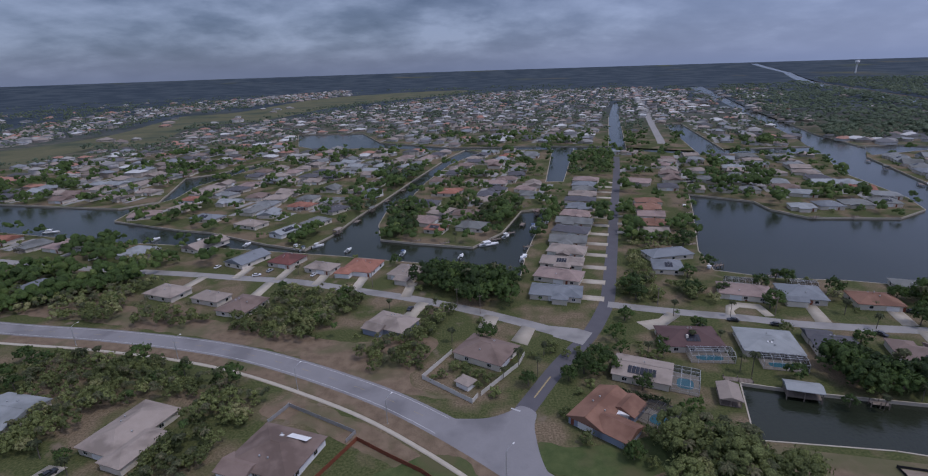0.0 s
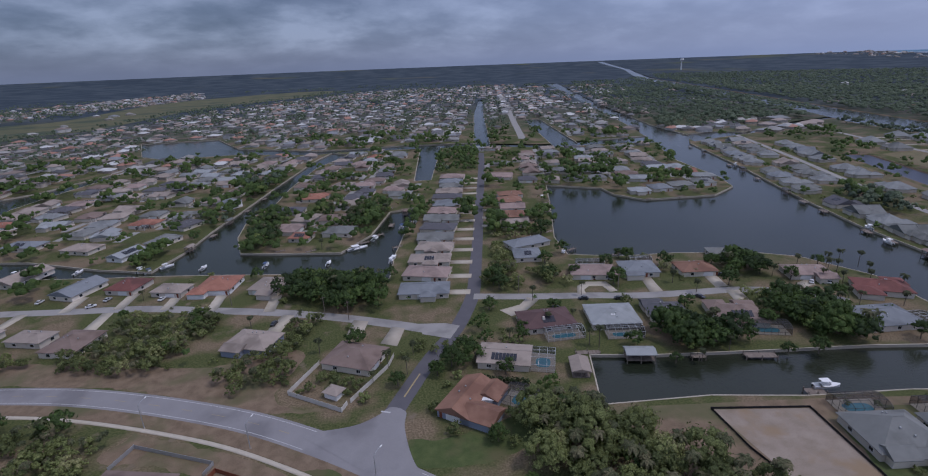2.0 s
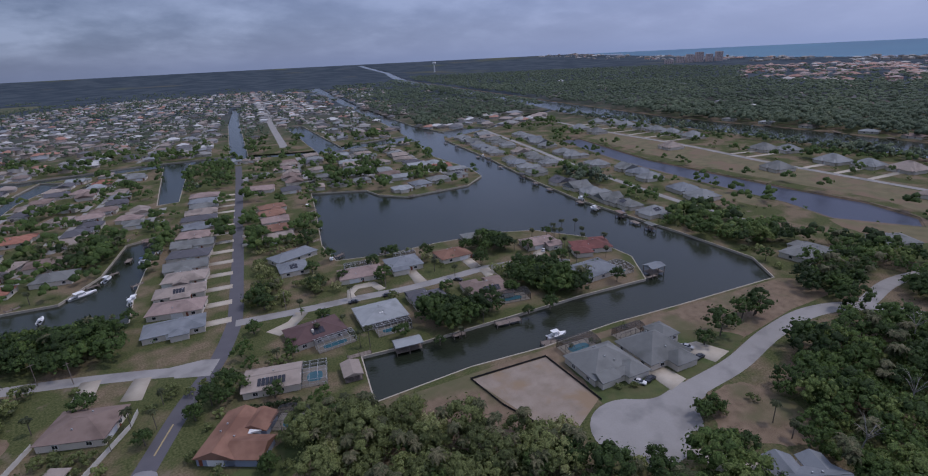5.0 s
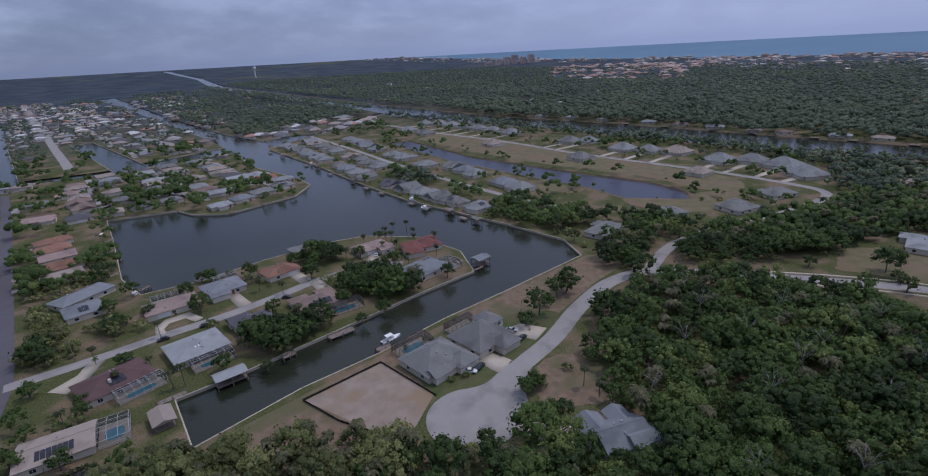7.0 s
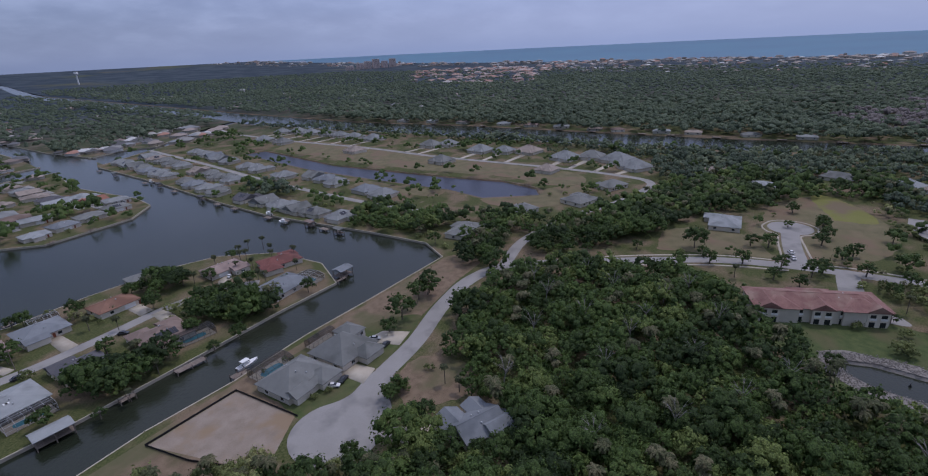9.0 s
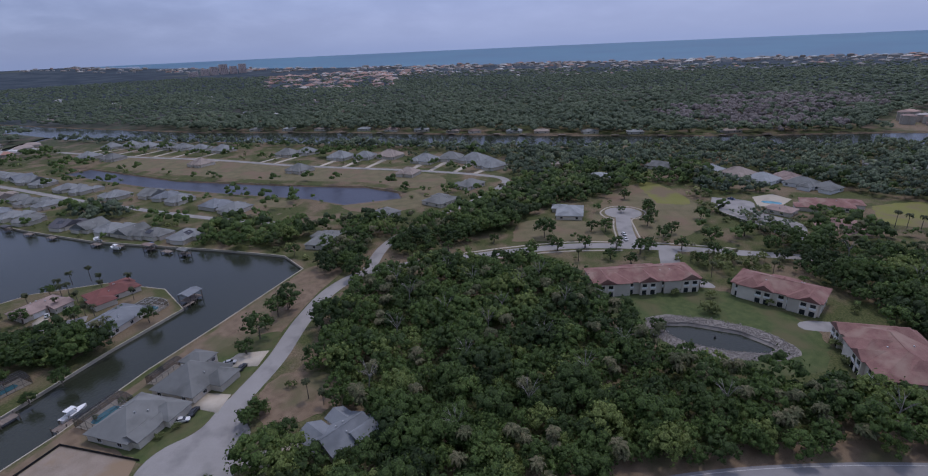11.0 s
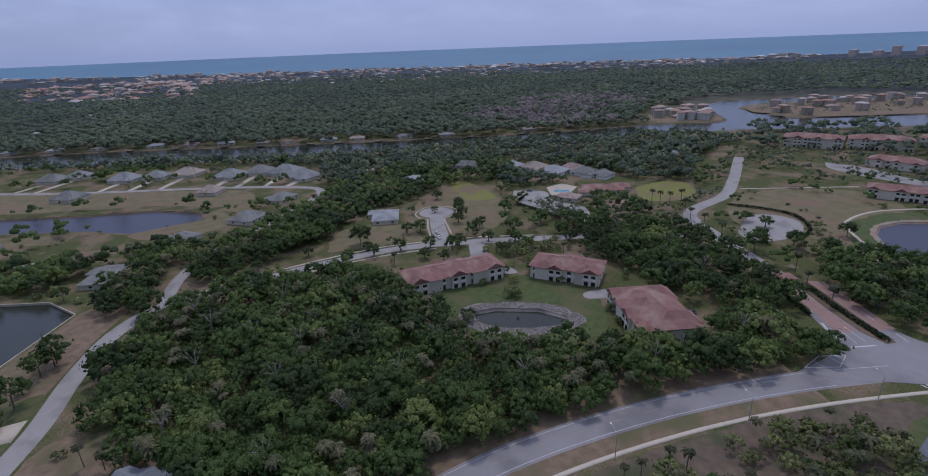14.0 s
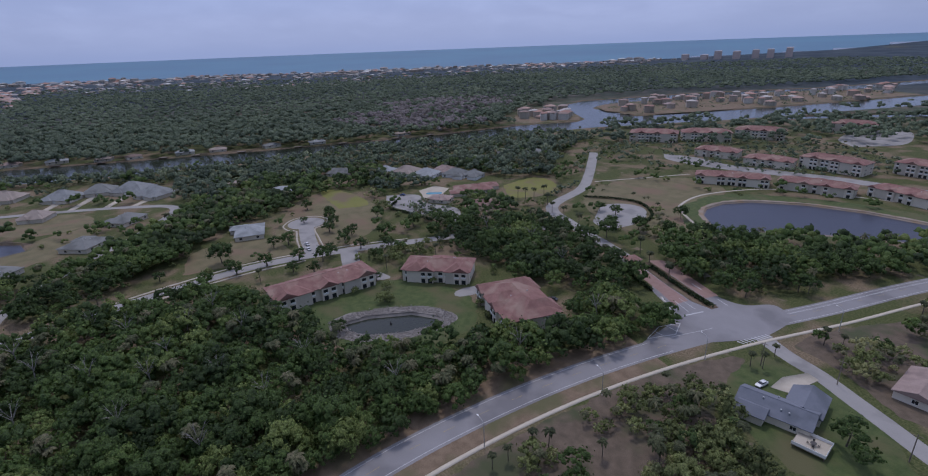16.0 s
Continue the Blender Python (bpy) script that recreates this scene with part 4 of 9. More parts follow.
SOLAR = box_mesh("solar_panel", DARK, (1.15, 3.4, 0.08), 0.01)
CHIMNEY = box_mesh("chimney", STUCCO, (0.9, 0.7, 1.6), 0.05)


def put_window(h, x, y, z, rz):
    o = h.matrix_basis.translation
    if math.hypot(o.x - 24, o.y + 25) > 260:
        share("window", WINDOW_FAR, h, pose(x, y, z, 0, 0, rz))
        return
    f = share("window", PANE_FRAME, h, pose(x, y, z, 0, 0, rz))
    share("pane", PANE, f)


def house(label, x, y, a, w, d, roof="grey", wall=None, h=2.7, rise=None, gable=False, wings=(), garage=None, solar=0, solar_side=-1, vents=3, skylight=0, chimney=None, storeys=1, windows=True, group="", category="house", slope_of=0.36, uppers=()):
    """A house on the spot (x, y) turned by a degrees, w along its own x. wings: (x, y, w, d, gable) in its own axes."""
    wall = wall or STUCCO
    hs = tagged(new("house"), label, category, group)
    hs.matrix_basis = pose(x, y, 0, 0, 0, a)
    H = h * storeys
    rise = rise or min(w, d) / 2 * slope_of
    take(x, y, w, d, a)
    bm = bmesh.new()
    add_box(bm, (0, 0, H / 2), (w, d, H))
    if gable:
        lx = w >= d
        for s in (-1, 1):
            if lx:
                p = [(s * (w / 2 - 0.02), -d / 2, H), (s * (w / 2 - 0.02), d / 2, H), (s * (w / 2 - 0.02), 0, H + rise * 0.93)]
            else:
                p = [(-w / 2, s * (d / 2 - 0.02), H), (w / 2, s * (d / 2 - 0.02), H), (0, s * (d / 2 - 0.02), H + rise * 0.93)]
            bm.faces.new([bm.verts.new(v) for v in p])
    part("wall", bm, wall, hs)
    bm = bmesh.new()
    hip_roof(bm, w, d, H + 0.12, rise, 0.6, gable)
    part("roof", bm, ROOFS[roof], hs)
    # ridge cap
    bm = bmesh.new()
    r = abs(w - d) / 2 if not gable else max(w, d) / 2 + 0.5
    if r > 0.6:
        add_box(bm, (0, 0, H + 0.13 + rise), (2 * r, 0.3, 0.08) if w >= d else (0.3, 2 * r, 0.08))
        part("ridge_cap", bm, ROOFS[roof], hs)
    else:
        bm.free()
    for i, (wx, wy, ww, wd, wg) in enumerate(wings):
        bm = bmesh.new()
        add_box(bm, (wx, wy, H / 2 - 0.01), (ww, wd, H - 0.02))
        part("wing_wall", bm, wall, hs)
        bm = bmesh.new()
        hip_roof(bm, ww, wd, H + 0.1 - 0.02 * i, min(ww, wd) / 2 * slope_of, 0.55, wg, (wx, wy))
        part("wing_roof", bm, ROOFS[roof], hs)
        c = Matrix.Rotation(radians(a), 2) @ Vector((wx, wy))
        take(x + c.x, y + c.y, ww, wd, a)
    for ux, uy, uw, ud, uh in uppers:
        bm = bmesh.new()
        add_box(bm, (ux, uy, uh / 2), (uw, ud, uh))
        part("upper_wall", bm, wall, hs)
        bm = bmesh.new()
        hip_roof(bm, uw, ud, uh + 0.1, min(uw, ud) / 2 * 0.55, 0.5, False, (ux, uy))
        part("upper_roof", bm, ROOFS[roof], hs)
        for k in (-1, 1):
            put_window(hs, ux + uw / 2 + 0.05, uy + k * ud / 4, uh - 1.3, 90)
            put_window(hs, ux + k * uw / 4, uy - ud / 2 - 0.05, uh - 1.3, 0)
    rng = random.Random(int(x * 13 + y * 7))
    if windows:
        for st in range(storeys):
            z = 1.45 + st * h
            for s in (-1, 1):
                n = max(1, int(w / 6.5))
                for k in range(n):
                    px = -w / 2 + (k + 0.5 + rng.uniform(-0.15, 0.15)) * w / n
                    if garage and garage[0] == "y" and s == garage[1] and abs(px - garage[2]) < 3.6 and st == 0:
                        continue
                    put_window(hs, px, s * (d / 2 + 0.05), z, 0 if s < 0 else 180)
                n = max(1, int(d / 8))
                for k in range(n):
                    py = -d / 2 + (k + 0.5 + rng.uniform(-0.15, 0.15)) * d / n
                    if garage and garage[0] == "x" and s == garage[1] and abs(py - garage[2]) < 3.6 and st == 0:
                        continue
                    put_window(hs, s * (w / 2 + 0.05), py, z, 90 if s > 0 else -90)
    if garage:
        ax, s, o = garage
        share("garage_door", GARAGE, hs, pose(o, s * (d / 2 + 0.03), 0.02) if ax == "y" else pose(s * (w / 2 + 0.03), o, 0.02, 0, 0, 90))
        share("door", DOOR, hs, pose(o + 4.2, s * (d / 2 + 0.03), 0.02) if ax == "y" else pose(s * (w / 2 + 0.03), o + 4.2, 0.02, 0, 0, 90))
    # plumbing vents, skylights and panels lie on the roof's slopes
    lx = w >= d
    run = (d if lx else w) / 2 + 0.6
    t = math.degrees(math.atan2(rise, run))
    rl = max(0.5, abs(w - d) / 2)

    def on_slope(u, f, s):
        """Along the ridge u, a share f of the way from the ridge to the eave, on the side s."""
        q = H + 0.12 + rise * (1 - f)
        return (u, s * f * run, q) if lx else (s * f * run, u, q)

    for k in range(vents):
        share("roof_vent", VENT, hs, pose(*on_slope(rng.uniform(-rl, rl), rng.uniform(0.2, 0.6), rng.choice((-1, 1)))))
    for k in range(skylight):
        s = rng.choice((-1, 1))
        p = on_slope(rng.uniform(-rl, rl), 0.4, s)
        share("skylight", SKYLIGHT, hs, pose(*p, -t * s if lx else 0, 0 if lx else t * s, 0))
    for k in range(solar):
        p = on_slope((k - (solar - 1) / 2) * 1.3, 0.5, solar_side)
        p = (p[0], p[1], p[2] + 0.1)
        share("solar_panel", SOLAR, hs, pose(*p, -t * solar_side, 0, 0) if lx else pose(*p, 0, t * solar_side, 0) @ pose(0, 0, 0, 0, 0, 90))
    if chimney:
        share("chimney", CHIMNEY, hs, pose(chimney[0], chimney[1], H + rise * 0.45))
    return hs


BEAM = box_mesh("beam", ALU, (1, 1, 1))
BEAM_D = box_mesh("beam", BRONZE, (1, 1, 1))


def pool_cage(x, y, a, w, d, h=2.9, white=True, pool=True, lift_ridge=0.9):
    """A screened pool enclosure: aluminium beams with insect screen, flat-ridged top."""
    cg = tagged(new("pool_cage"), "%s aluminium pool enclosure with insect screens" % ("white" if white else "dark bronze"), "pool cage", "pool enclosures")
    cg.matrix_basis = pose(x, y, 0.05, 0, 0, a)
    take(x, y, w, d, a, 0.5)
    me = BEAM if white else BEAM_D
    hx, hy = w / 2, d / 2

    def bar(p, q, t=0.09):
        p, q = Vector(p), Vector(q)
        v = q - p
        ob = share("beam", me, cg)
        ob.matrix_basis = Matrix.LocRotScale(p, v.to_track_quat("Z", "Y"), (t, t, v.length))

    nx, ny = max(2, round(w / 2.6)), max(2, round(d / 3.0))
    zt = lambda yy: h + lift_ridge * min(1.0, (hy - abs(yy)) / (hy * 0.6))
    cut = hy * 0.4
    for i in range(nx + 1):
        px = -hx + w * i / nx
        for s in (-1, 1):
            bar((px, s * hy, 0), (px, s * hy, h))
            bar((px, s * hy, h), (px, s * cut, h + lift_ridge))
        bar((px, -cut, h + lift_ridge), (px, cut, h + lift_ridge))
    for yy in (-hy, -cut, 0, cut, hy):
        bar((-hx, yy, zt(yy)), (hx, yy, zt(yy)))
    for s in (-1, 1):
        for j in range(1, ny):
            py = -hy + d * j / ny
            bar((s * hx, py, 0), (s * hx, py, zt(py)))
        bar((s * hx, -hy, 1.2), (s * hx, hy, 1.2), 0.06)
        bar((-hx, s * hy, 1.2), (hx, s * hy, 1.2), 0.08)
    bm = bmesh.new()
    V = lambda *p: bm.verts.new(p)
    rows = [(-hy, h), (-cut, h + lift_ridge), (cut, h + lift_ridge), (hy, h)]
    for (y0, z0), (y1, z1) in zip(rows, rows[1:]):
        bm.faces.new((V(-hx, y0, z0), V(hx, y0, z0), V(hx, y1, z1), V(-hx, y1, z1)))
    for s in (-1, 1):
        bm.faces.new((V(-hx, s * hy, 0), V(hx, s * hy, 0), V(hx, s * hy, h), V(-hx, s * hy, h)))
        bm.faces.new((V(s * hx, -hy, 0), V(s * hx, hy, 0), V(s * hx, hy, h), V(s * hx, cut, h + lift_ridge), V(s * hx, -cut, h + lift_ridge), V(s * hx, -hy, h)))
    part("screen", bm, SCREEN, cg, "grey insect screen")
    dk = bmesh.new()
    add_box(dk, (0, 0, 0.0), (w - 0.2, d - 0.2, 0.12))
    pd = tagged(part("pool_deck", dk, CONCRETE), "pale concrete pool deck inside the enclosure", "pool deck", kind="structure")
    pd.matrix_basis = pose(x, y, 0.06, 0, 0, a)
    if pool:
        swimming_pool(x, y, a, w * 0.62, d * 0.5, 0.12)


def swimming_pool(x, y, a, w, d, z=0.1):
    pl = tagged(new("swimming_pool"), "rounded turquoise swimming pool with a pale coping", "pool", "pools")
    pl.matrix_basis = pose(x, y, z, 0, 0, a)
    ring = [(w / 2 * math.copysign(abs(math.cos(t)) ** 0.6, math.cos(t)), d / 2 * math.copysign(abs(math.sin(t)) ** 0.6, math.sin(t))) for t in np.linspace(0, math.tau, 24, endpoint=False)]
    bm = bmesh.new()
    bm.faces.new([bm.verts.new((p, q, 0.02)) for p, q in ring])
    part("pool_water", bm, POOL, pl)
    bm = bmesh.new()
    n = len(ring)
    inner = [bm.verts.new((p, q, 0.06)) for p, q in ring]
    outer = [bm.verts.new((p * 1.09, q * 1.12, 0.06)) for p, q in ring]
    base = [bm.verts.new((p * 1.09, q * 1.12, -0.06)) for p, q in ring]
    for k in range(n):
        j = (k + 1) % n
        bm.faces.new((inner[k], outer[k], outer[j], inner[j]))
        bm.faces.new((outer[k], base[k], base[j], outer[j]))
    part("coping", bm, CONCRETE, pl)


def drive(pts, label="pale concrete driveway", m=None, z=0.1):
    return flat_patch("driveway", pts, z, m or CONCRETE, label, "driveway", False, thick=0.08)


# the two new grey houses by the turning circle
house("large grey hip-roofed house with cream stucco walls by the turning circle", 148, 80, -14, 19, 16, "grey", garage=("y", -1, 6.5), wings=[(5.5, -7.5, 8.5, 9, False), (-5, -7.5, 6.5, 6, True), (0.5, -8, 4, 4, True)], vents=4, slope_of=0.62)
house("grey hip-roofed house with a two-storey front and cream walls", 168, 73, -14, 18, 17, "grey", wings=[(3, -9, 9, 8, False)], uppers=[(6.2, 2.5, 7.5, 9, 6.2)], garage=("x", 1, -6), vents=3, slope_of=0.72)
pool_cage(152, 93, -14, 14, 8, white=False)
pool_cage(173, 86, -14, 12, 5, white=False, pool=False)
drive([(156, 69), (163, 66), (162, 57), (153, 57)])
drive([(177, 70), (186, 66), (188, 55), (178, 55)])
# along the canal, north bank
house("dark maroon shingled house with a solar panel and a white chimney", 84, 170.5, -6, 21, 15, "maroon", solar=4, chimney=(-2, -4), garage=("x", -1, 0), vents=2, gable=False)
pool_cage(87, 159.3, -6, 15, 7)
house("long low house with a pale blue-white metal roof", 111, 165.5, -14, 19, 17, "white", skylight=2, garage=("y", 1, 2), slope_of=0.25)
pool_cage(109.5, 153, -14, 14, 7)
house("low grey-tan house with a row of black solar panels", 59.5, 150, -25, 18, 13, "tan", gable=True, solar=7, slope_of=0.25, vents=2)
pool_cage(71.8, 144.2, -25, 8.5, 12)
house("rusty brown gabled house with blue walls and white trim", 40, 130, 47, 19, 11, "rust", BLUEWALL, gable=True, wings=[(-5, -8, 9, 10, True), (6, -5.5, 8, 8, True)], garage=("x", -1, 0), slope_of=0.45)
bm = bmesh.new()
hip_roof(bm, 4.5, 9, 3.0, 0.4, 0.3, True)
add_box(bm, (0, -4.2, 1.4), (4.2, 0.15, 2.8))
add_box(bm, (0, 4.2, 1.4), (4.2, 0.15, 2.8))
tagged(part("porch", bm, WHITE, at=pose(46, 130.5, 0, 0, 0, -14)), "white flat-roofed porch against the brown house", "porch")
pool_cage(56.5, 126.5, 47, 8, 10, white=False)
house("dusty pink tiled house with a screened pool at the lagoon", 126, 210, -20, 21, 13, "pink", garage=("y", -1, -4), vents=2)
pool_cage(130, 220, -20, 14, 7)
house("white-grey shingled house beside the lagoon", 149, 206, -16, 17, 15, "bluegrey", garage=("y", -1, -2), wings=[(-4, -8, 8, 6, True)])
pool_cage(156, 215, -16, 11, 6)
house("reddish brown hip-roofed house among oaks", 175, 197, -13, 17, 13, "rust", garage=("y", -1, 4))
house("grey-brown house with black solar panels by the canal", 159, 150, -20, 18, 16, "brown", solar=6, wings=[(-6, 7, 8, 9, False), (5, 8, 7, 7, True)], slope_of=0.42)
pool_cage(163, 139, -22, 15, 8, white=False)
house("charcoal-roofed house half hidden by oaks", 134, 162, -16, 15, 12, "dark", wings=[(-4, 6, 8, 7, True)], slope_of=0.42)
house("grey hip-roofed house on the lagoon's west shore", 111, 261, 10, 24, 12, "bluegrey", vents=2)
house("grey house with a dark screened porch", 104, 243, -13, 14, 14, "bluegrey", solar=3)
house("pale grey metal-roofed house at the canal's point", 210, 131, -10, 22, 16, "bluegrey", garage=("x", -1, 2), vents=4)
pool_cage(222, 124, -10, 8, 12, pool=True)
house("dark red tiled house with several wings on the point", 236, 152, -32, 20, 13, "red", wings=[(-7, -7, 9, 9, False), (7, 6, 8, 8, False)])
house("beige hip-roofed house on the point", 221, 176, -20, 19, 12, "pink", wings=[(5, -7, 8, 7, True)], garage=("y", -1, -3))
house("small pale-roofed house at the lagoon shore", 203, 210, -20, 16, 9, "grey")
# under the trees by the turning circle
house("pale blue-grey roofed house half hidden by trees", 141, 13, -38, 14, 11, "bluegrey", gable=True, wings=[(-5, 5, 8, 9, True), (5, -4, 9, 9, True), (4, 6, 6, 7, True)], garage=("y", 1, -1), slope_of=0.55)
drive([(131, 42), (136, 38), (142, 27), (141, 22), (136, 21), (131, 32)])
# corner house inside the white fence, and its neighbours
house("brown shingled hip-roofed house behind a white fence", 7, 166, -32, 19, 15, "brown", garage=("x", 1, -3), vents=2)
drive([(17, 176), (23, 188), (28, 185), (23, 172)])
drive([(4, 186), (8, 199), (14, 196), (10, 183)])
house("tan hip-roofed house with pale blue walls", -31, 190, -28, 18, 13, "tan", BLUEWALL, wings=[(-4, -6, 8, 7, True)], garage=("y", 1, 4))
drive([(-28, 200), (-22, 214), (-17, 212), (-22, 198)])
house("tan shingled house with a screened porch", -146, 230, -22, 18, 12, "tan", garage=("y", 1, 3))
house("tan low-roofed house on a dry lot", -121, 222, -22, 16, 9, "tan", garage=("y", 1, 2))
house("brown shingled house beside scrub", -102, 212, -20, 15, 17, "brown", garage=("y", 1, 2))
drive([(-106, 221), (-103, 243), (-98, 242), (-100, 220)])
drive([(-146, 238), (-142, 254), (-137, 253), (-141, 237)])
house("dark red roofed house on the canal street", -100, 270, -22, 15, 15, "red", garage=("y", -1, 2))
house("tan low house on the canal street", -77, 257, -22, 16, 10, "tan", garage=("y", -1, 2))
house("terracotta tiled house with a columned porch", -55, 256, -15, 17, 18, "orange", WHITE, wings=[(-6, -9, 8, 8, False)], garage=("y", -1, 3))
house("tan hip-roofed house with a garage wing", -30, 246, -24, 15, 15, "tan", wings=[(3, -9, 7, 7, True)], garage=("y", -1, -3))
house("blue-grey metal-roofed house on the canal street", -124, 274, -28, 14, 20, "bluegrey", gable=True)
house("grey hip-roofed house at the narrow canal", -162, 303, -26, 15, 23, "tan", gable=True)
for _x, _y in ((-31, 228), (-57, 238), (-78, 246), (-100, 254), (-124, 258)):
    drive([(_x, _y - 8), (_x + 5, _y - 9), (_x + 7, _y + 8), (_x + 2, _y + 9)])
# south of the main road
_h = house("brown shingled house with white arches at the front", -54, 116, -20, 20, 17, "brown", WHITE, skylight=1, garage=("y", -1, 4), wings=[(-6, -8, 9, 7, True)])
bm = bmesh.new()
add_box(bm, (0, 0, 0), (6.5, 2.6, 0.14), 0, 0.03)
part("roof_panel", bm, WHITE, _h, "white flat panel on the roof", pose(4.5, 4.6, 4.58, -18.6, 0, 0))
house("grey-tan shingled house between thickets", -102, 128, -20, 14, 22, "tan", wings=[(9, -6, 8, 15, False)], garage=("y", -1, 1))
drive([(-118, 116), (-112, 115), (-124, 88), (-130, 90)])
drive([(-101, 110), (-96, 109), (-106, 86), (-112, 88)])
house("pale blue metal-roofed house behind thickets", -148, 138, -14, 18, 15, "white", gable=True, slope_of=0.25)
house("blue-grey roofed house sunk in a thicket", -219, 243, -24, 16, 12, "bluegrey")
# on the finger of land between the two canals
house("grey hip-roofed house on the canal finger", 6, 324, -20, 19, 15, "grey", vents=2)
house("terracotta tiled house with dark solar panels", -18, 321, -20, 13, 12, "orange", solar=5)
house("large terracotta tiled house on the canal finger", -14, 424, -12, 22, 16, "orange", wings=[(8, 7, 10, 9, False)])
house("charcoal roofed house with solar panels on the canal finger", -28, 388, -15, 19, 13, "dark", solar=5)
house("white two-storey house with a pale blue porch", -77, 424, 50, 15, 11, "bluegrey", WHITE, storeys=2)
house("white metal-roofed house with a black solar array", -119, 325, 62, 18, 11, "white", WHITE, gable=True, solar=7)
house("grey-brown two-storey house on the canal", -104, 345, 60, 18, 13, "grey", wings=[(6, 4, 8, 8, False)])
house("charcoal shingled house at the canal's bend", -98, 379, 55, 18, 13, "dark")
house("dusty pink tiled waterfront house", -245, 380, 20, 22, 14, "pink")
house("terracotta tiled house with a white porch", -231, 426, -10, 18, 13, "orange", WHITE)
house("blue-grey waterfront house with solar panels", -190, 366, -20, 22, 13, "bluegrey", solar=5)
house("tan hip-roofed house on a broad lawn", -150, 346, -25, 20, 13, "tan")
swimming_pool(50, 268, -17, 8, 5, 0.1)
# drives of the lagoon street
drive([(109, 192), (113, 200), (119, 203), (128, 200), (128, 189), (124, 189), (124, 196), (118, 198), (114, 195), (113, 191)])
drive([(146, 199), (151, 198), (147, 182), (141, 183)], "pale blue-grey concrete driveway")
drive([(176, 192), (182, 191), (178, 177), (172, 178)])
drive([(70, 188), (73, 181), (80, 183), (90, 192), (86, 196), (80, 190)])
drive([(174, 174), (180, 172), (174, 156), (168, 158)])
drive([(204, 164), (210, 170), (218, 172), (216, 166)])
for _k in range(14):
    _t = _k / 13
    _c = Vector((41 + 72 * _t, 217 + 238 * _t)) + Vector((0.956, -0.293)) * 16.5
    _u, _v = Vector((0.293, 0.956)) * 2.6, Vector((0.956, -0.293)) * 6.4
    drive([tuple(_c + _u + _v), tuple(_c - _u + _v), tuple(_c - _u - _v), tuple(_c + _u - _v)])
for _k in range(5):
    _t = _k / 4
    _c = Vector((118 + 22 * _t, 300 + 72 * _t)) - Vector((0.956, -0.293)) * 15.5
    drive([tuple(_c + _u + _v), tuple(_c - _u + _v), tuple(_c - _u - _v), tuple(_c + _u - _v)])
# beside the southern side street
house("blue-grey metal-roofed house with a raised timber deck", 84, -187, 17, 19, 10, "slate", gable=True, wings=[(-6, -8, 9, 12, True), (5, 5, 7, 6, True)], slope_of=0.5, vents=4)
drive([(92, -198), (87, -200), (86, -214), (90, -215), (93, -206)], z=0.1)
house("dusty pink roofed house across the side street", 66, -233, 7, 11, 18, "pink", STUCCO, gable=True)
# white house by the court
house("white-roofed bungalow beside the court", 343, -79, -10, 22, 16, "white", wings=[(8, 7, 9, 9, False)], vents=3)


def row(label, x0, y0, x1, y1, n, a, w, d, roofs, group, h=2.7, side=-1, slope=0.36, skip=()):
    """Houses at even steps along a line, each a little different."""
    rng = random.Random(int(x0 * 3 + y1))
    for i in range(n):
        t = i / max(1, n - 1)
        rf = roofs[i % len(roofs)]
        dw, dd = rng.uniform(-2.5, 2.0), rng.uniform(-2.0, 1.5)
        wing = [(rng.uniform(-4, 4), side * d * 0.45, rng.uniform(6, 8), rng.uniform(6, 8), rng.random() < 0.4)] if rng.random() < 0.7 else []
        if slope > 0.4:
            wing = [(rng.choice((-1, 1)) * w * 0.3, side * d * 0.45, rng.uniform(7, 9), rng.uniform(8, 10), False), (rng.uniform(-3, 3), -side * d * 0.42, rng.uniform(8, 11), rng.uniform(6, 8), False)]
            if rng.random() < 0.6:
                wing.append((rng.choice((-1, 1)) * w * 0.42, rng.uniform(-3, 3), 7, rng.uniform(7, 10), False))
            if i in skip:
                continue
        house(label % ROOF_WORD[rf], x0 + (x1 - x0) * t + rng.uniform(-1, 1), y0 + (y1 - y0) * t + rng.uniform(-1.6, 1.6), a + rng.uniform(-9, 9) + (90 if slope > 0.4 and rng.random() < 0.3 else 0), w + dw, d + dd, rf, None, h, None, rng.random() < 0.3, wing,
              ("y", side, rng.uniform(-3, 3)), 4 if rng.random() < 0.2 else 0, rng.choice((-1, 1)), 1, 0, None, 1, math.hypot(x0 + (x1 - x0) * t, y0 + (y1 - y0) * t) < 270, group, "house", slope)


ROOF_WORD = {"maroon": "maroon shingled", "white": "white metal-roofed", "grey": "grey shingled", "ash": "weathered grey shingled", "silver": "pale grey shingled", "slate": "slate-blue", "bluegrey": "blue-grey shingled", "dark": "charcoal shingled", "tan": "tan shingled", "brown": "brown shingled", "rust": "rusty brown", "pink": "dusty pink tiled", "red": "dark red tiled", "orange": "terracotta tiled", "terra": "terracotta tiled"}
row("%s house between the straight street and the canal", 41, 217, 113, 455, 14, -17, 22, 14, ["bluegrey", "pink", "tan", "tan", "grey", "dark", "grey", "pink", "bluegrey", "dark", "tan", "grey"], "row by the straight street")
row("%s house between the straight street and the lagoon", 118, 300, 140, 372, 5, -17, 19, 13, ["tan", "rust", "pink", "rust", "rust"], "row by the lagoon")
row("%s house on the cross street by the lagoon", 172, 416, 232, 400, 4, -17, 15, 13, ["dark", "tan", "dark", "grey"], "row by the lagoon")
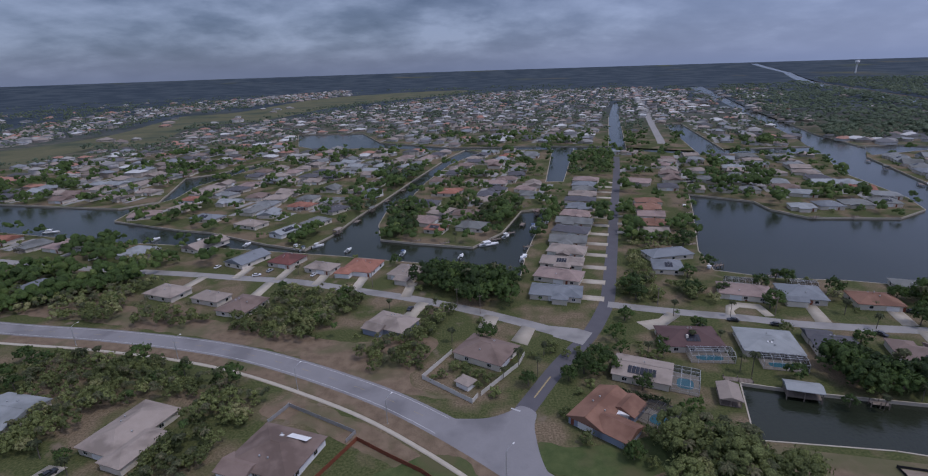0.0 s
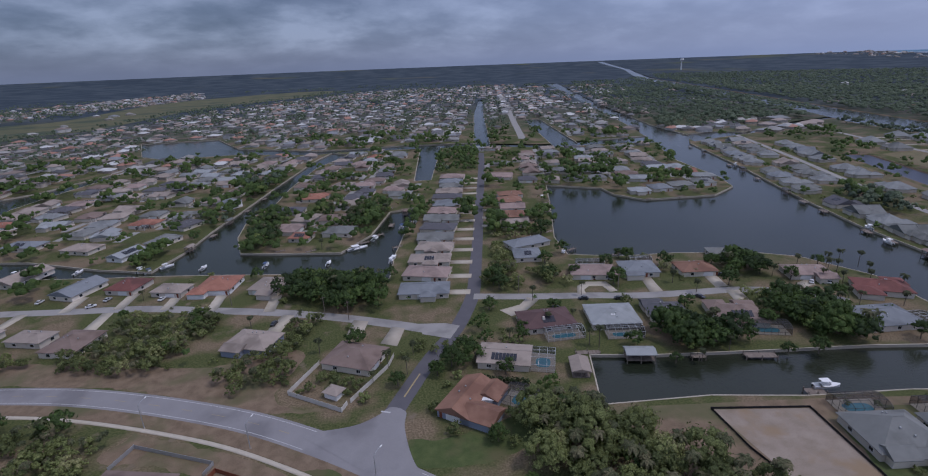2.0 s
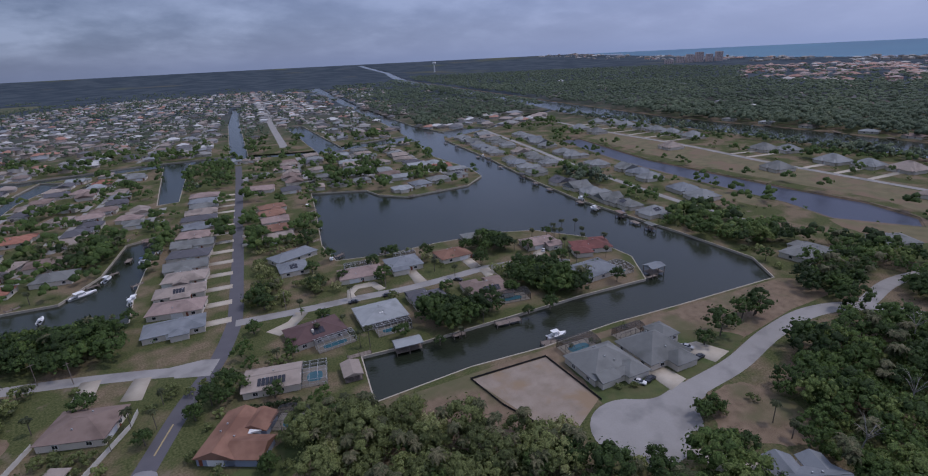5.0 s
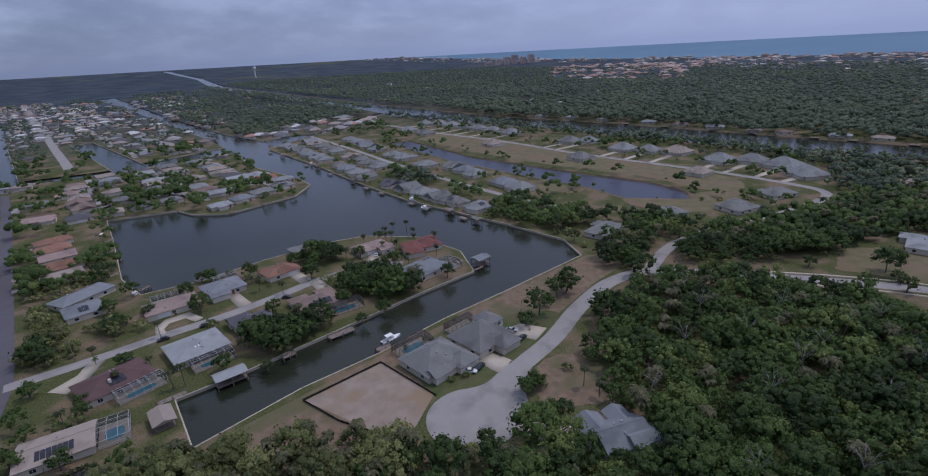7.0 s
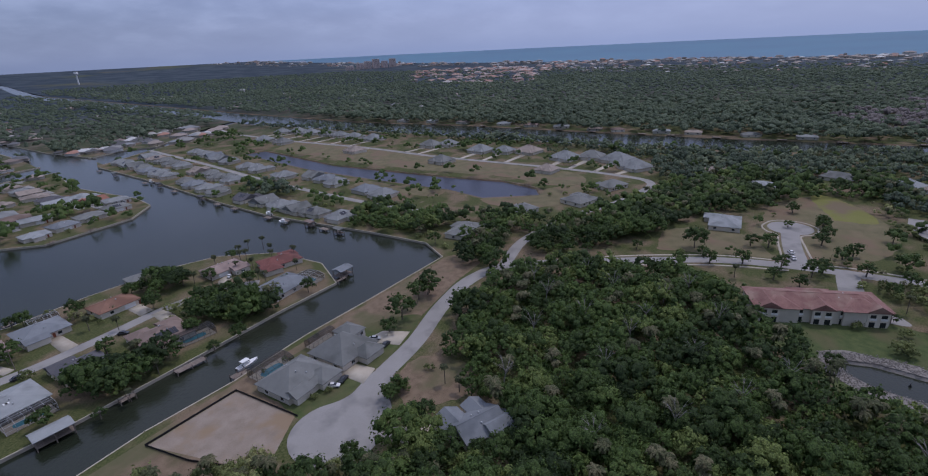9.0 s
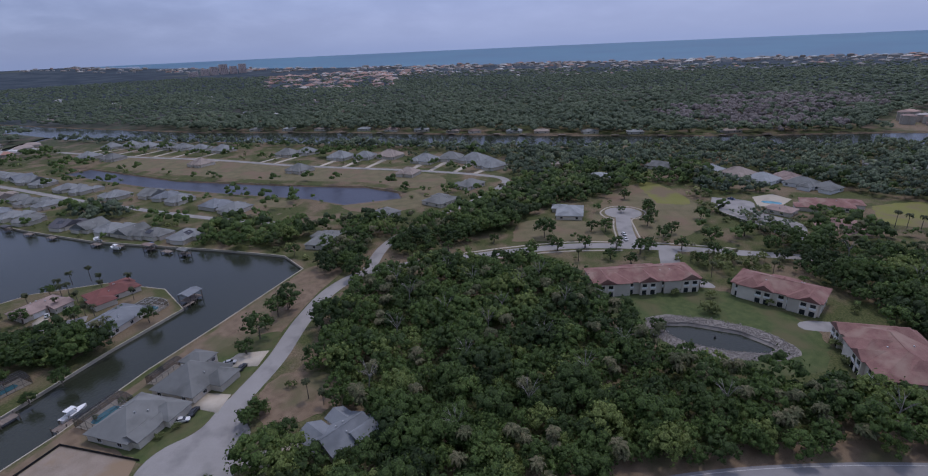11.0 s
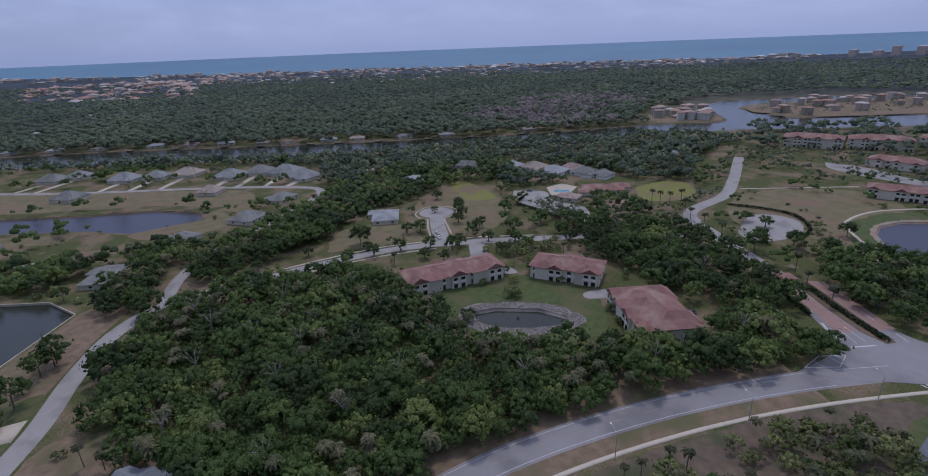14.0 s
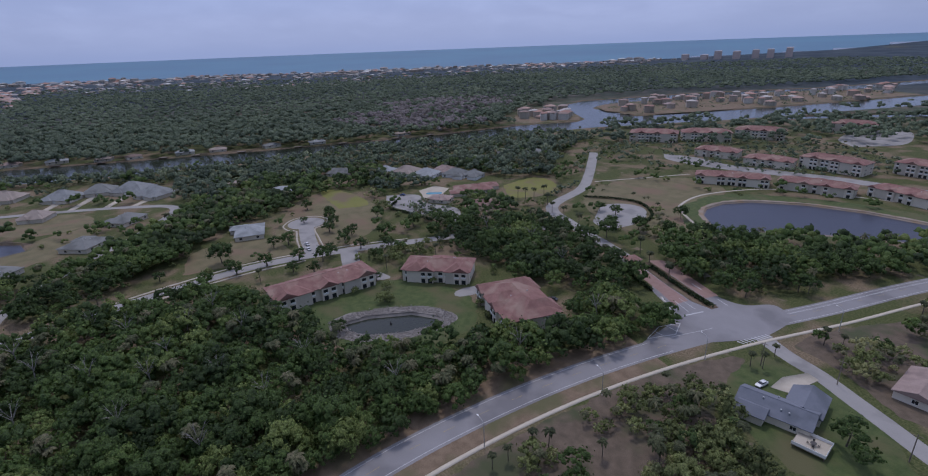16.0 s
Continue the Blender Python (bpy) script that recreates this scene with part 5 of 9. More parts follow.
row("%s house on the island point", 238, 345, 300, 350, 4, -10, 17, 13, ["white", "bluegrey", "grey", "grey"], "houses on the point")
row("%s waterfront house on the eastern channel", 312, 162, 354, 300, 8, 75, 14.5, 14.5, ["silver", "grey", "ash", "silver", "ash", "dark"], "row on the eastern channel", slope=0.5, skip=(6,))
row("%s waterfront house on the eastern channel", 364, 322, 446, 520, 11, 66, 14.5, 14.5, ["silver", "bluegrey", "grey", "ash", "silver"], "row on the eastern channel", slope=0.5, skip=(3,))
row("%s house on the inner street", 392, 320, 476, 512, 10, 66, 15, 15, ["silver", "ash", "grey", "tan", "silver"], "row by the pond", slope=0.5, skip=(4,))
row("%s house near the long pond", 370, 158, 416, 250, 6, 72, 17, 16, ["silver", "bluegrey", "grey"], "row by the pond", slope=0.5, skip=(2,))
row("%s house near the long pond", 414, 280, 506, 470, 10, 68, 17, 16, ["silver", "bluegrey", "silver"], "row by the pond", slope=0.5, skip=(1, 4))
for _x, _y, _a, _w in ((547, 129, 68, 20), (545, 103, 75, 17), (546, 77, 66, 20), (518, 36, 60, 21), (525, 12, 80, 19), (512, -12, 62, 23), (486, -28, 40, 22), (466, 45, 70, 15), (492, 153, 66, 18), (573, 196, 72, 19), (580, 176, 60, 17), (534, 273, 66, 18), (610, 288, 70, 20),
                        (622, 322, 70, 18), (643, 374, 70, 20), (634, 350, 62, 18), (651, 407, 76, 20), (663, 437, 70, 20), (658, 460, 64, 18), (594, 442, 70, 19), (579, 402, 76, 18)):
    _r = ("silver", "grey", "silver", "tan")[(_x + _y) % 4]
    house("%s house with many hips on the pond street" % ROOF_WORD[_r], _x, _y, _a, _w * 1.15, _w * 0.95, _r, wings=[(-_w * 0.3, _w * 0.38, 8, 8, False), (_w * 0.25, _w * 0.35, 7, 9, False), (_w * 0.1, -_w * 0.36, 10, 6, False)], garage=("y", 1, 0), vents=0, windows=False, group="row on the pond street", slope_of=0.6)
    _q = LINES["pond"][np.argmin(np.hypot(LINES["pond"][:, 0] - _x, LINES["pond"][:, 1] - _y))]
    _d = Vector((_q[0] - _x, _q[1] - _y))
    if 14 < _d.length < 60:
        _u = _d.normalized()
        _v = Vector((-_u.y, _u.x)) * 3.2
        _s, _e = Vector((_x, _y)) + _u * _w * 0.45, Vector((_q[0], _q[1])) - _u * 3
        drive([tuple(_s + _v), tuple(_s - _v), tuple(_e - _v * 0.7), tuple(_e + _v * 0.7)])
house("grey hip-roofed house at the channel's end", 302, 68, -10, 24, 15, "grey", wings=[(6, 7, 9, 8, False)])
house("grey hip-roofed house on the vacant lots", 419, -11, -40, 20, 15, "grey", wings=[(-6, 6, 8, 8, False)], slope_of=0.5)
house("grey hip-roofed house at the pond's end", 377, 8, -35, 20, 18, "grey", wings=[(7, 7, 9, 9, False)])
house("grey hip-roofed house among trees", 349, 44, -40, 18, 15, "grey")
house("white-roofed house at the wood's edge", 430, -115, -20, 20, 16, "white")


flat_patch("island_ground", [(604, -472), (580, -540), (590, -560), (640, -588), (690, -606), (724, -636), (716, -570), (676, -510), (640, -484)], 0.012, DIRT, "bare brown ground of the villa point", "bare ground")
flat_patch("island_ground", [(410, -1150), (484, -862), (560, -646), (664, -664), (684, -722), (634, -958), (532, -1176)], 0.012, DIRT, "bare brown ground of the villa island", "bare ground")

# ---- townhouses and apartment blocks ----
# Closed dark slabs on the wall stand in for the shade inside the loggias.
SHADE = box_mesh("loggia_shade_slab", GLASS, (1.9, 0.12, 2.1), 0.02)
RAIL = box_mesh("balcony_rail", WHITE, (2.4, 0.1, 0.9), 0.02)


def townhouse(label, x, y, a, w, d, storeys=2, bays=5, group="townhouses", roof="terra", front=-1):
    """A long block under a hipped tile roof: projecting bays, loggias drawn as dark slabs of shade, balconies."""
    th = tagged(new("townhouse"), label, "townhouse", group)
    th.matrix_basis = pose(x, y, 0, 0, 0, a)
    take(x, y, w, d, a, 2)
    H = 3.0 * storeys
    bm = bmesh.new()
    add_box(bm, (0, 0, H / 2), (w, d, H))
    part("wall", bm, STUCCO, th)
    bm = bmesh.new()
    hip_roof(bm, w, d, H + 0.15, d / 2 * 0.36, 0.8, thick=0.25)
    part("roof", bm, ROOFS[roof], th)
    bm = bmesh.new()
    add_box(bm, (0, 0, H + 0.17 + d / 2 * 0.36), (w - d, 0.4, 0.1))
    part("ridge_cap", bm, ROOFS[roof], th)
    # cross hips break up the long roof
    for k, (u, v, q) in enumerate(((-0.3, 1, 0.3), (0.3, 1, 0.26), (-0.02, -1, 0.32))):
        bm = bmesh.new()
        hip_roof(bm, w * q, d * 0.72, H + 0.2 + 0.02 * k, d / 2 * 0.36 * 0.92, 0.6, False, (u * w, v * (d * 0.14 + 1.2)), 0.2)
        part("cross_roof", bm, ROOFS[roof], th)
        bm = bmesh.new()
        add_box(bm, (u * w, v * (d * 0.14 + 1.2), H / 2 - 0.1), (w * q - 0.3, d * 0.72 - 0.3, H - 0.2))
        part("cross_wall", bm, STUCCO, th)
    for k in range(bays):
        px = -w / 2 + (k + 0.5) * w / bays
        if k % 2 == 0:
            bm = bmesh.new()
            add_box(bm, (px, front * (d / 2 + 0.6), H / 2 - 0.05), (w / bays * 0.78, 1.4, H - 0.1))
            part("bay_wall", bm, STUCCO, th)
            bm = bmesh.new()
            hip_roof(bm, w / bays * 0.86, d * 0.62, H + 0.22, w / bays * 0.27, 0.5, True, (px, front * (d * 0.19 + 1.3)))
            part("bay_roof", bm, ROOFS[roof], th)
            off = d / 2 + 1.33
        else:
            off = d / 2 + 0.03
        for st in range(storeys):
            for s in (-1, 1):
                if w / bays < 7 and s > 0:
                    continue
                qx = px + s * w / bays * 0.2 if w / bays >= 7 else px
                share("loggia_shade", SHADE, th, pose(qx, front * off, 0.1 + st * 3.0))
                if st:
                    share("balcony_rail", RAIL, th, pose(qx, front * (off + 0.25), st * 3.0))
        for st in range(storeys):
            put_window(th, px, -front * (d / 2 + 0.05), 1.6 + 3.0 * st, 180 if front < 0 else 0)
    for s in (-1, 1):
        for st in range(storeys):
            for py in (-d / 4, d / 4):
                put_window(th, s * (w / 2 + 0.05), py, 1.6 + 3.0 * st, 90 * s)
    rng = random.Random(int(x))
    for k in range(6):
        share("roof_vent", VENT, th, pose(rng.uniform(-w / 3, w / 3), rng.uniform(-d / 5, d / 5), H + 0.15 + d / 2 * 0.22))
    return th


townhouse("long two-storey townhouse with a mottled terracotta tile roof", 239, -96, 96, 46, 16, 2, 5, front=1)
townhouse("two-storey townhouse with a terracotta roof beside the pond", 225, -149, 50, 32, 16, 2, 4, front=1)
townhouse("two-storey townhouse with a broad terracotta roof near the main road", 175.5, -160, 168, 34, 22, 2, 4, front=-1)
for _x, _y, _a, _w in ((249, -407, 34, 49), (202, -432, 18, 45), (157, -452, -9, 40)):
    townhouse("pale townhouse row with a red tile roof above the lake", _x, _y, _a, _w, 15, 2, 7, "lake townhouses", front=1)
for _x, _y, _a, _w, _s in ((314, -482, 18, 36, 2), (265, -481, 16, 36, 2), (226, -503, 2, 46, 3), (172, -532, -4, 46, 3), (120, -520, -10, 44, 3)):
    townhouse("cream apartment block with a red tile roof", _x, _y, _a, _w, 17, _s, 6, "apartment blocks", front=1)
for _x, _y, _a, _w in ((405, -501, 37, 48), (372, -542, 42, 48), (344, -593, 27, 46), (305, -700, 24, 40)):
    townhouse("three-storey salmon block with a hipped tile roof", _x, _y, _a, _w, 20, 3, 6, "apartment blocks", front=1)
flat_patch("parking_lot", [(350, -452), (322, -462), (284, -458), (248, -470), (206, -484), (150, -490), (150, -478), (200, -470), (246, -452), (290, -438), (330, -436)], 0.05, PALE_ROAD, "pale parking lanes between the apartment blocks", "parking")
flat_patch("parking_lot", [(262, -610), (240, -660), (270, -740), (300, -700), (290, -640)], 0.05, PALE_ROAD, "pale parking lot by the apartment blocks", "parking")
house("low clubhouse with a terracotta roof and cream walls", 346, -239, 68, 28, 16, "terra", wings=[(-14, -6, 12, 12, False), (12, 8, 12, 10, False)], category="clubhouse")
swimming_pool(358, -212, 60, 12, 6, 0.1)
house("pinkish clubhouse wing with a tiled roof", 337, -207, 40, 15, 12, "pink", category="clubhouse")
flat_patch("terrace", disc((310, -229), 15.5), 0.07, PAVER, "round pinkish paved terrace before the clubhouse", "terrace", False)
flat_patch("pool_terrace", [(350, -200), (372, -206), (378, -222), (364, -228), (352, -216)], 0.06, CONCRETE, "pale deck round the clubhouse pool", "terrace", False)
house("small gatehouse with a terracotta hip roof", 184, -235, -14, 6, 6, "terra", category="gatehouse", windows=True, vents=0)
for _x, _y, _a, _w, _r, _t in ((446, -207, 40, 17, "white", "white roof framing"), (431, -222, 38, 22, "tan", "pale roof decking"), (412, -232, 36, 20, "white", "half-clad pale roof"), (414, -250, 44, 18, "pink", "pinkish roof decking"), (396, -252, 40, 20, "ash", "grey new shingles"), (384, -262, 30, 15, "grey", "grey new shingles")):
    house("house under construction with %s" % _t, _x, _y, _a, _w, _w * 0.75, _r, WHITE, wings=[(-_w * 0.25, _w * 0.38, 8, 9, False), (_w * 0.28, -_w * 0.34, 7, 8, True)], category="house", vents=0, slope_of=0.55, group="houses under construction")
house("grey-roofed house among trees by the waterway", 463, -172, 52, 22, 14, "grey", wings=[(-5, -6, 8, 8, True), (6, -6, 8, 8, True)], slope_of=0.5)
house("pale-roofed house among trees by the waterway", 480, -92, -60, 20, 14, "tan")
house("grey-roofed house among trees by the waterway", 449, -336, -30, 17, 14, "grey")
house("grey-roofed house among trees by the waterway", 428, -358, -30, 18, 14, "grey")
for _x, _y, _r in ((712, 66, "white"), (694, 22, "tan"), (676, -56, "white"), (654, -146, "grey"), (738, 150, "white"), (752, 215, "tan"), (686, -6, "brown"), (668, -90, "tan"), (640, -196, "white"), (724, 108, "pink"), (764, 268, "white"), (628, -300, "tan"), (772, 320, "grey")):
    house("%s house on the waterway's far bank" % ROOF_WORD[_r], _x, _y, 75 + _x % 30, 15 + _x % 7, 12, _r, vents=0, storeys=1 + _x % 2, group="far bank houses")

# ---- occupied ground ----
CELL, GX0, GY0, GNX, GNY = 2.0, -500.0, -620.0, 620, 760
gx, gy = np.meshgrid(GX0 + CELL * (np.arange(GNX) + 0.5), GY0 + CELL * (np.arange(GNY) + 0.5))
BUSY = in_water(gx, gy)
WET = BUSY.copy()


def near_line(line, r):
    out = np.zeros(gx.shape, bool)
    for px, py in line:
        i0, i1 = int((px - r - GX0) / CELL), int((px + r - GX0) / CELL) + 1
        j0, j1 = int((py - r - GY0) / CELL), int((py + r - GY0) / CELL) + 1
        if i1 < 0 or j1 < 0 or i0 > GNX or j0 > GNY:
            continue
        s = np.s_[max(0, j0):max(0, j1), max(0, i0):max(0, i1)]
        out[s] |= np.hypot(gx[s] - px, gy[s] - py) < r
    return out


PAVED = np.zeros(gx.shape, bool)
for _k, (_p, _w, _m) in ROADS.items():
    PAVED |= near_line(smooth_line(_p, 2.0), _w / 2 + (0.6 if _k in ("loop", "gate", "inner") else 2.2))
PAVED |= near_line(LINES["main"], 6.4) | near_line(LINES["main"] - 8.0 * normals_of(LINES["main"]), 5.0)
for _c, _r in (((130, 53), 16), ((344, -113), 14), ((124, -218), 20), ((158, -229), 13)):
    PAVED |= np.hypot(gx - _c[0], gy - _c[1]) < _r


def mark_taken(since=0):
    for x, y, hx, hy, a in TAKEN[since:]:
        u = (gx - x) * math.cos(a) + (gy - y) * math.sin(a)
        v = -(gx - x) * math.sin(a) + (gy - y) * math.cos(a)
        BUSY[(np.abs(u) < hx + 0.8) & (np.abs(v) < hy + 0.8)] = True


BUSY |= PAVED
BUSY |= inside([(147, 39), (156, 46), (168, 47), (175, 40), (173, 26), (160, 20), (150, 28)], gx, gy)
mark_taken()
for _x, _y, _r in ((424, -226, 24), (402, -240, 22), (385, -248, 18), (408, -216, 18), (455, -166, 14), (440, -160, 13), (338, -82, 14), (327, -82, 10)):
    BUSY |= np.hypot(gx - _x, gy - _y) < _r


def busy(x, y, grid=None):
    grid = BUSY if grid is None else grid
    i, j = ((np.asarray(x) - GX0) / CELL).astype(int), ((np.asarray(y) - GY0) / CELL).astype(int)
    ok = (i >= 0) & (i < GNX) & (j >= 0) & (j < GNY)
    out = np.zeros(np.shape(x), bool)
    out[ok] = grid[j[ok], i[ok]]
    far = ~ok
    if far.any():
        out[far] = in_water(np.asarray(x)[far], np.asarray(y)[far])
    return out


# ---- the streets of houses that run on to the north and west ----
SUBURB = [(-470, 465), (-280, 395), (-210, 330), (-110, 318), (-40, 300), (70, 380), (150, 400), (226, 372), (300, 345), (330, 385), (392, 548), (430, 640), (480, 900), (640, 1500), (760, 2000), (800, 2250), (180, 2250), (-35, 1934), (-250, 1627), (-353, 1441), (-432, 1161), (-519, 1017), (-479, 803), (-553, 776), (-551, 607)]
SUBURB2 = [(-420, 360), (-240, 312), (-130, 284), (-150, 268), (-320, 302), (-460, 330)]
AX = np.array((0.293, 0.956)), np.array((0.956, -0.293))


GLADES = set()


def joined_houses(spots, name, label, mats=None):
    """Houses too many to count, each with walls and a hipped roof, in one mesh."""
    V, F, T, S = [], [], [], []
    rng = np.random.default_rng(5)
    count = 0
    for x, y, a, w, d, h in spots:
        for back in (0, 9, 18):
            f = 1 - back / math.hypot(x, y)
            GLADES.add((int(x * f // 12), int(y * f // 12)))
        z0, roof, wall = float(lift(x, y)), rng.random(), rng.random()
        ox, oy = rng.choice((-1, 1)) * w * 0.28, rng.choice((-1, 1)) * d * 0.4
        blocks = [(0, 0, w, d, h, roof, 0.22), (ox, oy, d * 0.85, w * 0.5, h - 0.15, roof, 0.22), (-ox * 0.8, -oy * 1.25, w * 0.5, d * 0.4, h - 0.5, 0.95, 0.03)]
        for bx, by, bw, bd, bh, tone, slope in blocks:
            turn = a if bw >= bd else a + math.pi / 2
            qx, qy = x + bx * math.cos(a) - by * math.sin(a), y + bx * math.sin(a) + by * math.cos(a)
            bw, bd = max(bw, bd), min(bw, bd)
            c, s = math.cos(turn), math.sin(turn)
            rise, k, r = bd * slope, 0.6, max(0.2, bw / 2 - bd / 2)
            loc = [(-bw / 2, -bd / 2, 0), (bw / 2, -bd / 2, 0), (bw / 2, bd / 2, 0), (-bw / 2, bd / 2, 0), (-bw / 2, -bd / 2, bh), (bw / 2, -bd / 2, bh), (bw / 2, bd / 2, bh), (-bw / 2, bd / 2, bh),
                   (-bw / 2 - k, -bd / 2 - k, bh), (bw / 2 + k, -bd / 2 - k, bh), (bw / 2 + k, bd / 2 + k, bh), (-bw / 2 - k, bd / 2 + k, bh), (-r, 0, bh + rise), (r, 0, bh + rise)]
            V.append([(qx + p * c - q * s, qy + p * s + q * c, z0 + z) for p, q, z in loc])
            F += [(count + i, count + j, count + l, count + m) for i, j, l, m in ((0, 1, 5, 4), (1, 2, 6, 5), (2, 3, 7, 6), (3, 0, 4, 7), (8, 9, 13, 12), (10, 11, 12, 13), (9, 10, 13, 13), (11, 8, 12, 12))]
            S += [0] * 4 + [1] * 4
            T += [wall] * 8 + [tone] * 6
            count += 14
    F = np.array(F)
    tri = np.concatenate([F[:, [0, 1, 2]], F[:, [0, 2, 3]]])
    S = np.array(S * 2)
    ok = (tri[:, 0] != tri[:, 1]) & (tri[:, 1] != tri[:, 2]) & (tri[:, 0] != tri[:, 2])
    return tagged(new(name, mesh_np(name, np.concatenate(V), tri[ok], mats or [FAR_WALL, FAR_ROOF], T, S[ok])), label, "houses", kind="stuff")


def lanai(x, y, a, ox, oy, w, d):
    """A low screened porch against a house: dark screen walls between bronze posts, flat screened top."""
    c = Matrix.Rotation(radians(a), 2) @ Vector((ox, oy))
    p = np.array([(x + c.x + i, y + c.y + j) for i, j in ((5, 5), (-5, 5), (5, -5), (-5, -5))])
    if in_water(p[:, 0], p[:, 1]).any():
        return
    ln = tagged(new("screened_porch"), "dark bronze screened porch behind a suburban house", "screened porch", "screened porches")
    ln.matrix_basis = pose(x + c.x, y + c.y, 0, 0, 0, a)
    take(x + c.x, y + c.y, w, d, a, 0.2)
    bm = bmesh.new()
    for i in (-1, 0, 1):
        for j in (-1, 1):
            add_box(bm, (i * w / 2, j * d / 2, 1.3), (0.16, 0.16, 2.6))
        add_box(bm, (i * w / 2, 0, 2.62), (0.14, d, 0.12))
    for j in (-1, 0, 1):
        add_box(bm, (0, j * d / 2, 2.64), (w, 0.14, 0.12))
    part("frame", bm, ALU if int(x) % 3 else BRONZE, ln)
    bm = bmesh.new()
    add_box(bm, (0, 0, 1.28), (w - 0.1, d - 0.1, 2.5))
    part("screen", bm, SCREEN, ln)
    bm = bmesh.new()
    add_box(bm, (0, 0, 0.03), (w, d, 0.1))
    part("porch_floor", bm, CONCRETE, ln)


def fill_suburb():
    rng = np.random.default_rng(11)
    far, lanes = [], []
    n0 = len(TAKEN)
    count = 0
    near_roofs = ["grey", "tan", "silver", "brown", "dark", "pink", "tan", "silver", "tan", "white", "brown", "grey", "pink", "tan", "orange", "tan", "dark", "white"]
    for poly, step in ((SUBURB, 21.0), (SUBURB2, 21.0)):
        p = np.array(poly, float)
        u, v = p @ AX[0], p @ AX[1]
        for vi, vv in enumerate(np.arange(v.min(), v.max(), 29.0)):
            for uu in np.arange(u.min(), u.max(), step):
                q = AX[0] * (uu + rng.uniform(-4, 4)) + AX[1] * (vv + rng.uniform(-6, 6))
                if not inside(poly, q[0], q[1]) or rng.random() < (0.2 if math.hypot(*q) < 800 else 0.42):
                    continue
                k = np.array([(0, 0), (10, 10), (-10, 10), (10, -10), (-10, -10), (13, 0), (-13, 0), (0, 13), (0, -13)], float)
                if busy(q[0] + k[:, 0], q[1] + k[:, 1]).any() or in_water(q[0] + k[:, 0], q[1] + k[:, 1]).any():
                    continue
                a = math.degrees(math.atan2(AX[1][1], AX[1][0])) + rng.choice((0, 0, 90)) + rng.uniform(-14, 14)
                r = math.hypot(*q)
                if r < 640 and count < 170:
                    rf = near_roofs[rng.integers(len(near_roofs))]
                    house("%s house among palms in the canal suburb" % ROOF_WORD[rf], q[0], q[1], a, rng.uniform(14.5, 19.5), rng.uniform(11, 14.5), rf, None, 2.7, None, rng.random() < 0.3,
                          [(rng.choice((-1, 1)) * rng.uniform(3, 5), rng.choice((-1, 1)) * 5.5, rng.uniform(6.5, 9), rng.uniform(7, 9), rng.random() < 0.3)] + ([(rng.uniform(-3, 3), 5, 9, 6, False)] if rng.random() < 0.5 else []), ("y", -1, 2.0), 4 if rng.random() < 0.1 else 0, 1, 0, 0, None, 1, False, "canal suburb houses")
                    if rng.random() < 0.5:
                        lanai(q[0], q[1], a, rng.uniform(-3, 3), rng.choice((-1, 1)) * 9.2, rng.uniform(7, 11), rng.uniform(4.5, 6.5))
                    count += 1
                else:
                    far.append((q[0], q[1], radians(a), rng.uniform(12, 18), rng.uniform(9, 13), 2.8 if rng.random() < 0.8 else 5.2))
                lanes.append((q, vi % 2))
    joined_houses(far, "distant_houses", "many low houses with grey, tan and terracotta roofs among trees")
    mark_taken(n0)
    # short pale drives and lane pieces beside the houses
    V, F = [], []
    for q, side in lanes:
        s = 1 if side else -1
        c = q + AX[1] * s * 11
        for (hu, hv, z) in (((10.6, 2.6, 0.02)), ((2.2, 5.5, 0.028))):
            m = c + AX[1] * s * (2.5 if hu > 5 else -2.5)
            pts = [m + AX[0] * i * hu + AX[1] * j * hv for i, j in ((-1, -1), (1, -1), (1, 1), (-1, 1))]
            pp = np.array(pts)
            if in_water(pp[:, 0], pp[:, 1]).any():
                continue
            n = len(V)
            V += [(*w, z) for w in pts]
            F.append((n, n + 3, n + 2, n + 1))
    tagged(new("suburb_lanes", mesh_np("suburb_lanes", V, F, [LANE])), "pale lanes and driveways of the canal suburb", "road", kind="structure")


fill_suburb()


